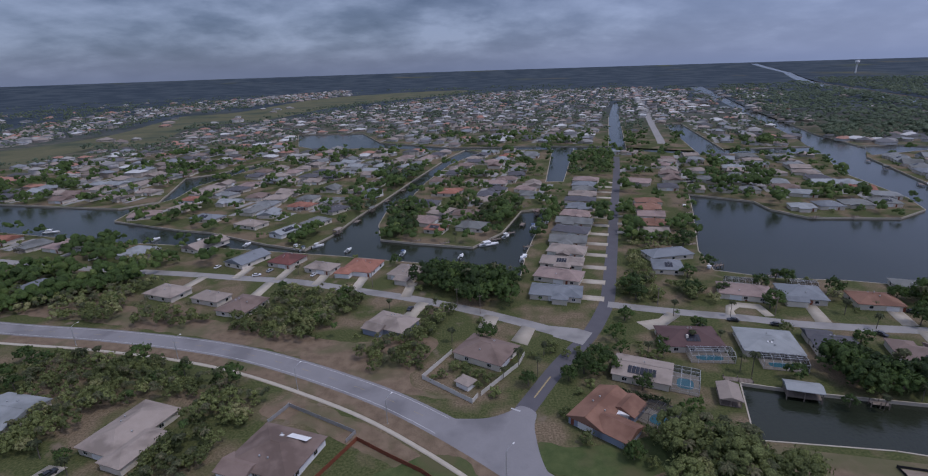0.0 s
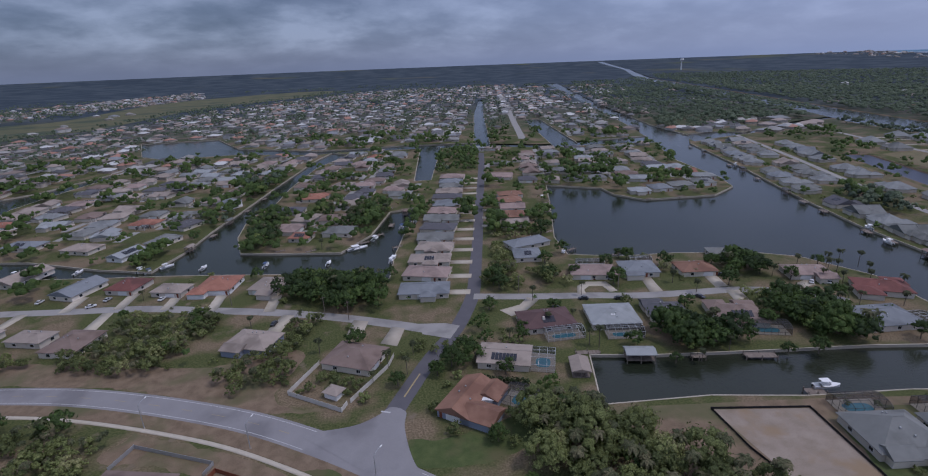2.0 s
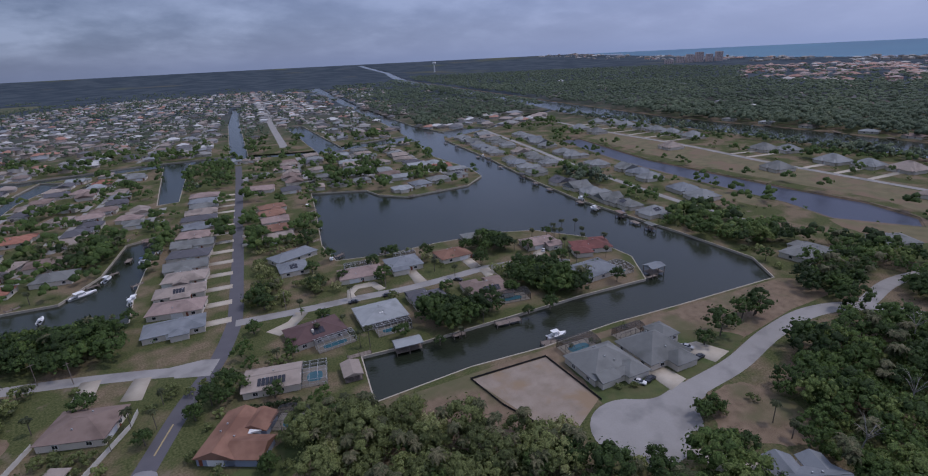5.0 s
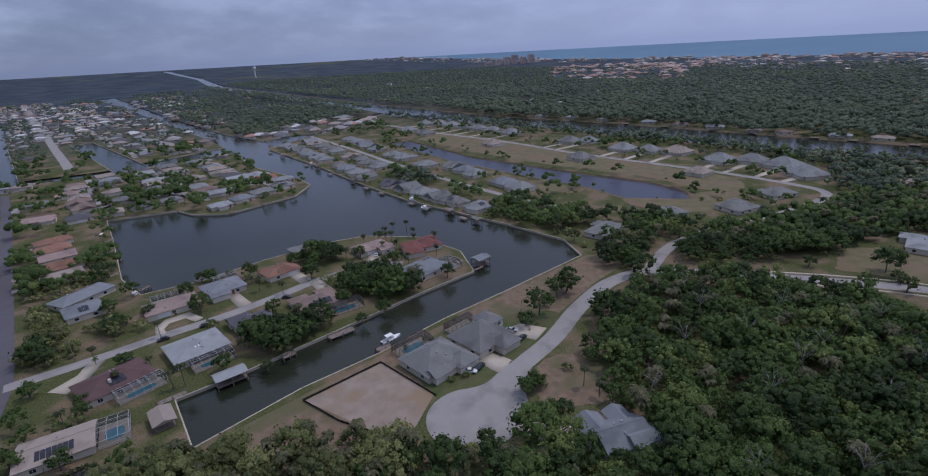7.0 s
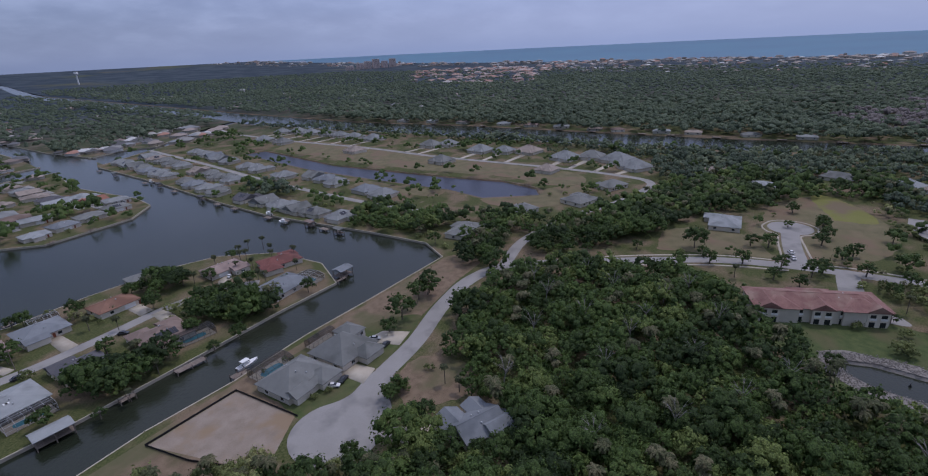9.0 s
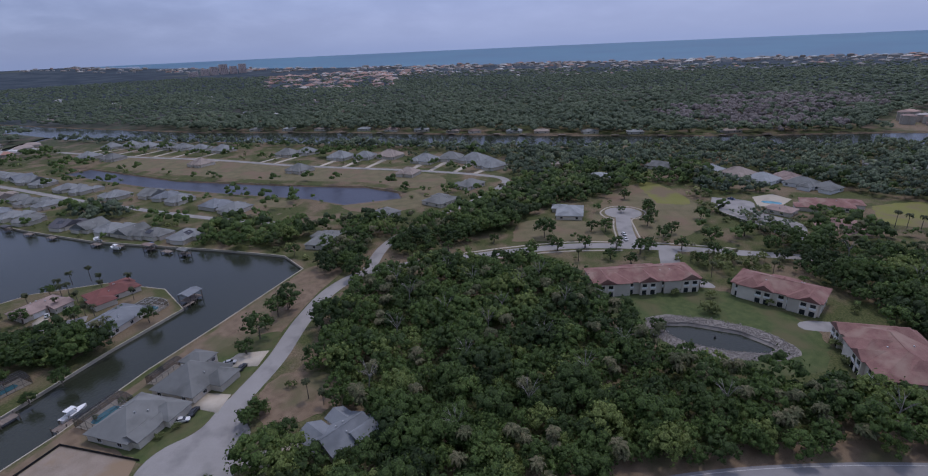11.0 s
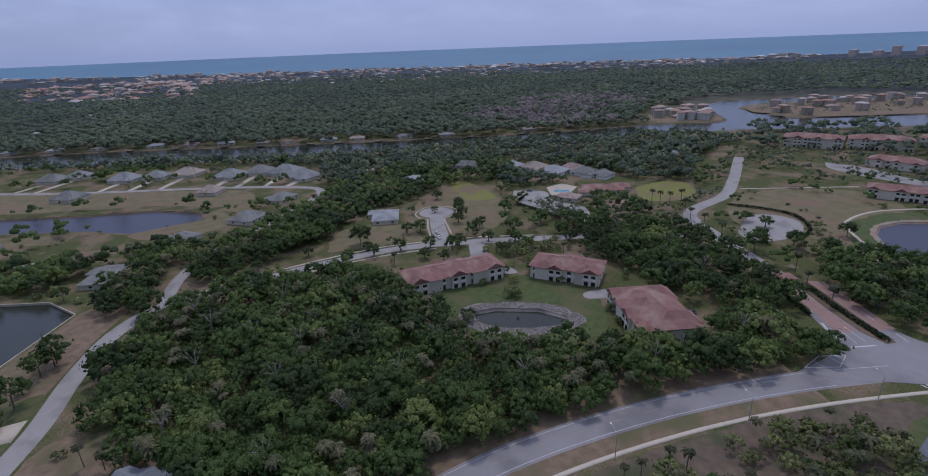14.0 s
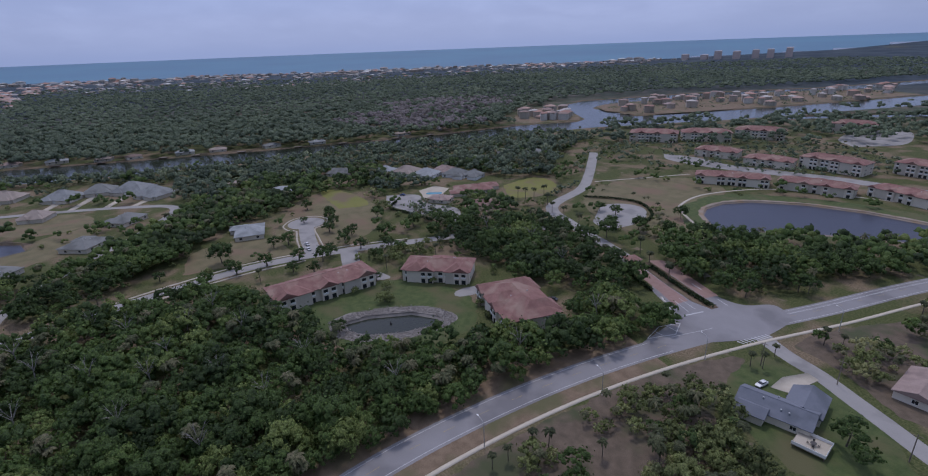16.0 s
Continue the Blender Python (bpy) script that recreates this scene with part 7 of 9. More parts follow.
WOODS.append(("thicket", [(400, -470), (300, -430), (250, -445), (190, -500), (190, -570), (260, -600), (340, -600), (420, -560)], 8.5))
WOODS.append(("thicket", [(345, -335), (425, -420), (430, -490), (400, -480), (330, -425), (300, -420), (305, -400), (340, -400), (370, -392), (338, -352)], 9.0))
WOODS.append(("thicket", [(284, -268), (300, -300), (318, -318), (314, -300), (300, -272)], 7.5))
WOODS.append(("thicket", [(440, -520), (400, -600), (370, -620), (380, -580), (420, -500)], 6.5))
WOODS.append(("thicket", [(415, -365), (360, -330), (345, -310), (370, -300), (430, -320), (470, -400)], 6.0))


WOODS.append(("wood", [(-100, 572), (-78, 600), (-50, 560), (-40, 520), (-58, 470), (-74, 500)], 6.5))
WOODS.append(("wood", [(-8, 352), (14, 350), (34, 372), (30, 396), (10, 392), (-6, 376)], 5.6))
WOODS.append(("thicket", [(-110, 378), (-84, 372), (-66, 388), (-72, 404), (-100, 402)], 5.6))
WOODS.append(("thicket", [(96, 490), (116, 486), (124, 520), (104, 526)], 6.0))


def plant_woods():
    rng = np.random.default_rng(31)
    for kind, poly, sp in WOODS:
        q = pack(rng, poly, sp * 0.86 if kind == "thicket" else sp)
        spots, kinds = [], []
        ps, pk = [], []
        for x, y in q:
            s = rng.uniform(0.5, 1.2) * (0.52 if kind == "thicket" else 0.98 if kind == "grove" and y > 0 else 0.76 if kind == "grove" else 0.92)
            tint = rng.choice((-0.2, 0.0, 0.2, 0.46), p=(0.26, 0.3, 0.28, 0.16)) + rng.uniform(-0.08, 0.08) - 0.02 + 0.5 * noise.noise((x * 0.04, y * 0.04, 5.0))
            grove = 0.6 * max(0.0, noise.noise((x * 0.03, y * 0.03, 12.0)) + 0.02) + 0.03
            if kind != "wood" and rng.random() < 0.28 or rng.random() < grove:
                ps.append((x, y, 0, rng.uniform(0, 6.28), rng.uniform(0.5, 0.9) if kind == "thicket" else rng.uniform(1.05, 1.3), rng.uniform(0.1, 0.55)))
                for _ in range(2 if kind == "wood" and math.hypot(x - 24, y + 25) < 230 else 0):
                    ps.append((x + rng.uniform(-2.5, 2.5), y + rng.uniform(-2.5, 2.5), 0, rng.uniform(0, 6.28), rng.uniform(0.95, 1.28), rng.uniform(0.1, 0.55)))
                    pk.append(PALMS[rng.integers(4)])
                pk.append((THIN_PALMS if math.hypot(x - 24, y + 25) > 220 else PALMS)[rng.integers(4)])
            else:
                spots.append((x, y, -0.6, rng.uniform(0, 6.28), s, tint + (0.16 if kind == "thicket" else 0.0)))
                d = math.hypot(x - 24, y + 25)
                kinds.append(FARS[rng.integers(6)] if d > 310 else (MIDS if d > 142 or kind == "thicket" else OAKS)[rng.integers(6)][0])
        join_trees(spots, kinds, "woodland", "dense dark green subtropical wood of oaks and pines" if kind == "wood" else "scrubby thicket of oaks and palmettos", HAZY_LEAF if math.hypot(*poly[0]) > 380 else LEAF if kind == "wood" else SCRUB)
        join_trees(ps, pk, "palm_thicket", "palms standing among the trees", PALM, "palms")


plant_woods()


def bare_trees():
    """Leafless grey trees that stand above the wood's crowns."""
    rng = np.random.default_rng(77)
    bm = bmesh.new()
    for x, y in ((196, -28), (210, -34), (204, -12), (226, -40), (232, -20), (190, 6), (176, -20), (168, -60), (182, -74), (152, -40), (160, 10), (218, 6), (236, 14), (150, -96), (146, -140), (212, -58), (240, -50), (186, -48), (246, -8), (140, -20), (196, -200), (230, -206), (256, -196), (150, -180)):
        a = Vector((x, y, 2.0))
        b = Vector((x + rng.uniform(-1, 1), y + rng.uniform(-1, 1), rng.uniform(7.5, 9.5)))
        add_tube(bm, a, b, 0.22, 0.15, 5)
        for k in range(6):
            az, up = k * 1.05 + rng.uniform(-0.3, 0.3), rng.uniform(2.0, 4.2)
            e = b + Vector((math.cos(az) * 2.6, math.sin(az) * 2.6, up))
            add_tube(bm, b - Vector((0, 0, rng.uniform(0.2, 2.0))), e, 0.11, 0.05, 4)
            for j in (-0.5, 0.5):
                add_tube(bm, b.lerp(e, 0.6), e + Vector((math.cos(az + j) * 1.4, math.sin(az + j) * 1.4, rng.uniform(0, 1.2))), 0.055, 0.02, 3)
    tagged(part("bare_trees", bm, SNAG), "pale leafless trees rising among green crowns", "trees", kind="stuff")


bare_trees()


def plant_garden_trees():
    """Single trees, palms and bushes between the houses."""
    rng = np.random.default_rng(41)
    protos = [tree_proto("oak_tree", MIDS[i][0], LEAF, 7 + 0.6 * i, 0.32, lab) for i, lab in ((1, "broad live oak with a dark green crown"), (3, "spreading oak with an uneven crown"), (4, "tall oak with a loose dark crown"))]
    palms = [tree_proto("palm_tree", PALMS[i], PALM, (6.0 + 0.9 * i) / 0.55, 0.17, lab, 0) for i, lab in ((0, "cabbage palm with a round fan-leaved head"), (1, "queen palm with drooping feathery fronds"))]
    x, y = rng.uniform(-330, 640, 21000), rng.uniform(-430, 560, 21000)
    n = np.array([noise.noise(Vector((a * 0.018, b * 0.018, 3.3))) for a, b in zip(x, y)])
    ok = ~busy(x, y) & (np.hypot(x - 10, y + 20) > 95)
    # open lots stay open
    for poly in OPEN_GROUND:
        ok &= ~inside(poly, x, y)
    m = np.array([(3, 0), (-3, 0), (0, 3), (0, -3)])
    for a, b in m:
        ok &= ~busy(x + a, y + b)
    estate = inside([(296, 150), (380, 330), (460, 560), (680, 560), (640, 330), (590, 150), (540, -40), (470, -50), (380, 100)], x, y)
    keep = ok & (rng.random(21000) < np.where(estate, 0.11, np.where((y > 250) & (x < 300), 0.07, 0.14)) + np.where((y > 250) & (x < 300), 0.32, 0.5) * np.clip(n + 0.15, 0, 1))
    idx = np.where(keep)[0]
    singles = 0
    bs, bk, ts, tk = [], [], [], []
    for i in idx:
        r = math.hypot(x[i] - 20, y[i])
        k = rng.random()
        if k < (0.2 if estate[i] else 0.34):
            bs.append((x[i], y[i], 0, rng.uniform(0, 6.28), rng.uniform(0.6, 1.3), rng.uniform(-0.1, 0.35)))
            bk.append(BUSHES[rng.integers(4)])
        elif singles < 240 and r < 300:
            src = palms[rng.integers(2)] if k < 0.6 else protos[rng.integers(3)]
            s = rng.uniform(0.75, 1.1) if k < 0.6 else rng.uniform(0.5, 0.85)
            t = copy_thing(src, pose(x[i], y[i], 0, 0, 0, rng.uniform(0, 360)))
            t.scale = (s, s, s)
            singles += 1
        else:
            ts.append((x[i], y[i], -0.3, rng.uniform(0, 6.28), rng.uniform(0.45, 0.85) * (1.4 if estate[i] else 1.0), rng.uniform(-0.15, 0.25)))
            tk.append(THIN_PALMS[rng.integers(4)] if k < 0.45 else FARS[rng.integers(6)] if r > 280 else MIDS[rng.integers(6)][0])
    for t, (px, py) in zip(protos + palms, ((214, 62), (222, 60), (196, 62), (-6, 176), (18, 158))):
        t.matrix_basis = pose(px, py, 0)
    join_trees(ts, tk, "garden_trees", "mixed trees and palms between the farther houses", LEAF, "trees")
    join_trees(bs, bk, "garden_bushes", "low rounded garden shrubs", SCRUB, "bushes")


OPEN_GROUND = [
    [(78, 117), (264, 69), (272, 58), (262, 46), (196, 55), (140, 66), (110, 60), (84, 90)],
    [(222, -68), (234, -70), (236, -125), (222, -142), (198, -152), (174, -142), (170, -120), (178, -96)],
    [(300, -98), (415, -120), (415, -150), (350, -166), (296, -135)], [(297, -40), (330, -48), (334, -82), (298, -94)],
    [(356, -269), (342, -311), (306, -284), (301, -253), (324, -247)], [(300, -318), (272, -398), (230, -338), (186, -284), (250, -272)],
    [(232, -330), (236, -366), (192, -412), (122, -430), (100, -412), (150, -344), (190, -292)],
    [(545, 400), (606, 394), (562, 270), (520, 160), (486, 50), (462, -4), (418, -6), (414, 40), (440, 80), (452, 130), (462, 175), (486, 255)], [(-44, 178), (-12, 180), (-2, 136), (-70, 168), (-210, 210), (-200, 228), (-80, 188)],
    [(112, -80), (116, -180), (106, -206), (98, -180), (100, -90)], [(-60, 146), (16, 88), (10, 76), (-66, 132)], [(18, 108), (60, 108), (60, 120), (24, 122)],
    [(-40, 94), (-8, 116), (4, 100), (-16, 80)], [(60, -205), (96, -180), (104, -208)], [(110, -225), (40, -200), (40, -208), (106, -230)],
]
plant_garden_trees()


def plant_far():
    """Beyond the near streets: trees of the suburb, then the unbroken woods to the sea, coarser as they lie farther off."""
    rng = np.random.default_rng(51)
    # loose trees among the houses to the north and west
    n = 30000
    r = 300 + 2000 * rng.random(n) ** 1.15
    a = rng.uniform(-0.95, 0.75, n)
    x, y = r * np.sin(a), r * np.cos(a)
    ok = ~busy(x, y)
    nn = np.array([noise.noise(Vector((p * 0.008, q * 0.008, 1.7))) for p, q in zip(x, y)])
    n2 = np.array([noise.noise(Vector((p * 0.025, q * 0.025, 4.2))) for p, q in zip(x, y)])
    ok &= rng.random(n) < 0.09 + 1.2 * np.clip(nn * 0.6 + n2 - 0.02, 0, 1)
    ok &= ~inside([(400, 620), (900, 600), (900, -300), (400, -300)], x, y) & ~inside(MARSH_WEST, x, y)
    spots = [(p, q, -0.5, rng.uniform(0, 6.28), rng.uniform(0.55, 1.05) * (1 + d / 3500), rng.uniform(-0.1, 0.35)) for p, q, d in zip(x[ok], y[ok], r[ok])]
    spots = [s for s in spots if np.hypot(LINES["far"][:, 0] - s[0], LINES["far"][:, 1] - s[1]).min() > 17]
    for near in (True, False):
        some = [s for s in spots if (s[0] ** 2 + s[1] ** 2 < 800 ** 2) == near]
        join_trees(some, [FARS[rng.integers(6)] if near else DOTS[rng.integers(4)] for _ in some], "suburb_trees", "dark green trees between the far houses", LEAF if near else HAZY_LEAF, "trees")
    # the wooded flats to the north-west, and the islands' gardens
    m = 3000
    r, a = 900 + 1900 * rng.random(m), rng.uniform(-1.0, 0.3, m)
    x, y = r * np.sin(a), r * np.cos(a)
    g = np.array([noise.noise(Vector((p * 0.004, q * 0.004, 21.0))) for p, q in zip(x, y)])
    ok = ~busy(x, y) & ~inside(SUBURB, x, y) & ~inside(MARSH_WEST, x, y) & (g > -0.12)
    spots = [(p, q, float(lift(p, q)) - 0.5, rng.uniform(0, 6.28), rng.uniform(0.9, 1.7), rng.uniform(-0.1, 0.2)) for p, q in zip(x[ok], y[ok])]
    px, py = rng.uniform(440, 710, 700), rng.uniform(-1160, -480, 700)
    ok = ~in_water(px, py) & inside([(405, -1153), (480, -862), (556, -640), (690, -640), (690, -720), (640, -960), (535, -1180)], px, py)
    spots += [(p, q, -0.3, rng.uniform(0, 6.28), rng.uniform(0.35, 0.7), rng.uniform(0, 0.2)) for p, q in zip(px[ok], py[ok])]
    join_trees(spots, [DOTS[rng.integers(4)] for _ in spots], "scattered_woodland", "loose dark trees on the distant flats", HAZY_LEAF)
    # woods across the waterway, up to the coast
    P = []
    for rr in np.concatenate([np.arange(420, 900, 11.0), np.arange(900, 1800, 16.0), np.arange(1800, 3000, 26.0)]):
        step = 10.5 if rr < 900 else 15.5 if rr < 1800 else 25.0
        for aa in np.arange(radians(12), radians(175), step / rr):
            P.append((rr + rng.uniform(-0.45, 0.45) * step, aa + rng.uniform(-0.45, 0.45) * step / rr, step))
    P = np.array(P)
    x, y = P[:, 0] * np.sin(P[:, 1]), P[:, 0] * np.cos(P[:, 1])
    wood = inside([(895, 722), (775, 401), (738, 200), (708, 100), (678, 0), (645, -128), (616, -262), (606, -341), (600, -462), (650, -474), (700, -520), (750, -590), (790, -680), (800, -730), (730, -980), (620, -1210), (560, -1500), (480, -1750), (330, -2400), (1150, -2400), (1450, -1900), (1750, -1200), (2050, -500), (2350, 400), (2600, 1400), (2900, 2600), (1960, 3000), (1460, 2120), (1190, 1450)], x, y)
    wood |= inside([(470, 640), (640, 650), (780, 670), (1110, 1480), (1380, 2123), (1040, 2150), (640, 1130)], x, y) & (rng.random(len(x)) < 0.3 + 0.4 * (np.sin(x * 0.021) * np.cos(y * 0.017) > -0.1))
    bank = inside([(784, 672), (835, 790), (1110, 1480), (1380, 2123), (1320, 2123), (1040, 1480), (770, 810), (730, 700)], x, y)
    wood |= bank
    wood |= inside([(430, -440), (520, -530), (430, -720), (300, -1100), (100, -1400), (-300, -1000), (150, -760)], x, y) & (rng.random(len(x)) < 0.35)
    town = inside(TOWN_AREA, x, y)
    belt = inside(SHORE_BELT, x, y)
    glade = np.array([(int(p // 12), int(q // 12)) in GLADES for p, q in zip(x, y)])
    ok = wood & ~busy(x, y) & ~glade & (rng.random(len(x)) < np.where(town, 0.25, np.where(belt, 0.6, 0.96)))
    x, y, st, rr, bank = x[ok], y[ok], P[ok, 2], P[ok, 0], bank[ok]
    dead = np.array([noise.noise(Vector((p * 0.004, q * 0.004, 9.1))) for p, q in zip(x, y)])
    dead = inside([(612, -340), (660, -290), (780, -235), (930, -300), (960, -480), (890, -640), (720, -540), (650, -490), (612, -440)], x, y) & (dead > -0.22) & (rng.random(len(x)) < 0.68)
    z = lift(x, y)
    S, K, D, DK = [], [], [], []
    for p, q, s, d, dd, zz in zip(x, y, st, rr, dead, z + np.where(bank, 4.0, 0.0)):
        it = (p, q, zz - 0.5 + 2.5 * noise.noise((p * 0.03, q * 0.03, 15.0)), rng.uniform(0, 6.28), min(2.3, s / 7.8) * rng.choice((0.7, 0.9, 1.1, 1.4)) * rng.uniform(0.9, 1.1), rng.uniform(-0.02, 0.16) + 0.42 * noise.noise((p * 0.006, q * 0.006, 8.0)) + 0.2 * noise.noise((p * 0.02, q * 0.02, 3.0)))
        k = FARS[rng.integers(6)] if d < 1000 else DOTS[rng.integers(4)]
        (D if dd else S).append(it)
        (DK if dd else K).append(k)
    join_trees(S, K, "distant_woodland", "unbroken dark green woodland stretching to the coast", HAZY_LEAF)
    join_trees(D, DK, "bare_woodland", "patch of greyish bare trees in the wood", BARE)


plant_far()


# ---- street furniture, vehicles, boats, docks and fences ----
def lamp_proto():
    lp = tagged(new("street_lamp"), "tall grey street lamp with a curved arm on a concrete pole", "street lamp", "lamps along the main road")
    bm = bmesh.new()
    add_tube(bm, (0, 0, 0), (0, 0, 8.6), 0.14, 0.08, 8)
    part("pole", bm, METAL, lp)
    bm = bmesh.new()
    for a, b in (((0, 0, 8.4), (1.0, 0, 9.0)), ((1.0, 0, 9.0), (2.6, 0, 9.25))):
        add_tube(bm, a, b, 0.06, 0.05, 6)
    part("arm", bm, METAL, lp)
    bm = bmesh.new()
    add_box(bm, (2.95, 0, 9.22), (0.8, 0.32, 0.18), 0, 0.05)
    part("lamp_head", bm, WHITE, lp)
    bm = bmesh.new()
    add_box(bm, (0, 0, 0.1), (0.5, 0.5, 0.25), 0, 0.04)
    part("base", bm, CONCRETE, lp)
    return lp


LAMP = lamp_proto()
LAMP.matrix_basis = pose(-158, 183, 0, 0, 0, 70)
for _x, _y, _a in ((-208, 194, 72), (-110, 170, 66), (-58, 148, 62), (-25, 129, 58), (9, 106, 45), (117.2, -108, 2), (117, -151, -4), (112.5, -194, -12), (98, -250, -20)):
    copy_thing(LAMP, pose(_x, _y, 0, 0, 0, _a))


def utility_pole(x, y, h=9.0, a=0):
    up = tagged(new("utility_pole"), "weathered wooden utility pole with a crossarm", "utility pole", "utility poles")
    up.matrix_basis = pose(x, y, 0, 0, 0, a)
    bm = bmesh.new()
    add_tube(bm, (0, 0, -0.3), (0, 0, h), 0.17, 0.11, 8)
    part("pole", bm, WOOD, up)
    bm = bmesh.new()
    add_box(bm, (0, 0, h - 0.7), (2.2, 0.12, 0.14))
    part("crossarm", bm, WOOD, up)


for _x, _y in ((100.5, -206.5), (82, -216.5), (56, -198), (-4, 208), (-46, 232), (84, 202), (128, 189), (6, 200)):
    utility_pole(_x, _y, 9, 20)


def car_mesh(kind):
    """Body with sloped hood and tail, glass cabin and four wheels, for a car that points along +x."""
    L, Wd = (4.6, 1.8) if kind == "car" else (5.3, 1.95)
    body, cab = bmesh.new(), bmesh.new()

    def loft(bm, secs):
        rings = [[bm.verts.new((x, s * w, z)) for s, z in ((-1, z0), (1, z0), (1, z1), (-1, z1))] for x, w, z0, z1 in secs]
        for a, b in zip(rings, rings[1:]):
            for k in range(4):
                bm.faces.new((a[k], a[(k + 1) % 4], b[(k + 1) % 4], b[k]))
        bm.faces.new(rings[0][::-1])
        bm.faces.new(rings[-1])
        bmesh.ops.recalc_face_normals(bm, faces=bm.faces)
        bmesh.ops.bevel(bm, geom=list(bm.edges), offset=0.06, segments=1, affect="EDGES")

    loft(body, [(-L / 2, Wd * 0.44, 0.35, 0.85), (-L / 2 + 0.5, Wd / 2, 0.25, 0.98), (L * 0.15, Wd / 2, 0.25, 0.95), (L / 2 - 0.3, Wd / 2, 0.28, 0.8), (L / 2, Wd * 0.42, 0.38, 0.66)])
    if kind == "car":
        loft(cab, [(-L * 0.38, Wd * 0.4, 0.9, 1.0), (-L * 0.22, Wd * 0.38, 0.9, 1.42), (L * 0.08, Wd * 0.38, 0.9, 1.42), (L * 0.24, Wd * 0.42, 0.88, 0.98)])
    else:
        loft(cab, [(-L * 0.46, Wd * 0.43, 0.9, 1.3), (-L * 0.42, Wd * 0.41, 0.9, 1.75), (L * 0.1, Wd * 0.41, 0.9, 1.75), (L * 0.25, Wd * 0.43, 0.88, 1.0)])
    roof = bmesh.new()
    top = 1.43 if kind == "car" else 1.76
    x0, x1 = (-L * 0.22, L * 0.08) if kind == "car" else (-L * 0.42, L * 0.1)
    add_box(roof, ((x0 + x1) / 2, 0, top), (x1 - x0, Wd * 0.74, 0.06), 0, 0.02)
    return body, cab, roof, L, Wd


CAR_PAINT = {n: glass_mat("car_paint_" + n, c, 0.3) for n, c in (("white", (0.6, 0.6, 0.6)), ("dark", (0.025, 0.028, 0.035)), ("silver", (0.35, 0.36, 0.38)), ("blue", (0.04, 0.07, 0.16)), ("gold", (0.4, 0.24, 0.05)), ("red", (0.2, 0.03, 0.03)))}
WHEEL = None


def car(x, y, a, paint, kind="car"):
    global WHEEL
    body, cab, roof, L, Wd = car_mesh(kind)
    c = tagged(new("car"), "%s %s parked on a driveway" % (paint if paint != "dark" else "dark blue-black", "car" if kind == "car" else "minivan"), "car", "parked cars")
    c.matrix_basis = pose(x, y, 0.13, 0, 0, a)
    part("body", body, CAR_PAINT[paint], c)
    part("cabin_glass", cab, GLASS, c)
    part("roof", roof, CAR_PAINT[paint], c)
    if WHEEL is None:
        bm = bmesh.new()
        add_tube(bm, (0, -0.1, 0), (0, 0.1, 0), 0.33, 0.33, 12)
        WHEEL = bpy.data.meshes.new("wheel")
        bm.to_mesh(WHEEL)
        bm.free()
        WHEEL.materials.append(RUBBER)
    for sx in (-1, 1):
        for sy in (-1, 1):
            share("wheel", WHEEL, c, pose(sx * L * 0.31, sy * (Wd / 2 - 0.06), 0.22))


for _x, _y, _a, _p, _k in ((153, 64.5, 0, "dark", "car"), (149, 66, -70, "white", "car"), (176.5, 60, -8, "dark", "car"), (179.5, 66, -70, "silver", "car"), (124, 181, -20, "dark", "car"), (109, 186, 160, "dark", "car"),
                           (93, 181, 20, "dark", "minivan"), (158, 171, -60, "dark", "car"), (184, 188, -40, "dark", "car"), (216, 168, 40, "white", "car"), (223, 166, 60, "white", "minivan"), (94, -196.5, 88, "white", "car"),
                           (84.5, -198.5, 50, "dark", "minivan"), (304, -104, 8, "white", "car"), (296, -103, 8, "white", "car"), (367, -190, 40, "blue", "car"), (175, -178, 30, "dark", "car"), (-115, 112, 66, "dark", "car"),
                           (-138, 266, 75, "white", "car"), (-221, 286, 60, "white", "minivan"), (-111, 252, 20, "white", "car"), (-25, 206, 70, "dark", "car"), (-106, 258, 70, "silver", "car"), (-80, 250, 70, "white", "car"), (130, 203, -50, "silver", "car")):
    car(_x, _y, _a, _p, _k)


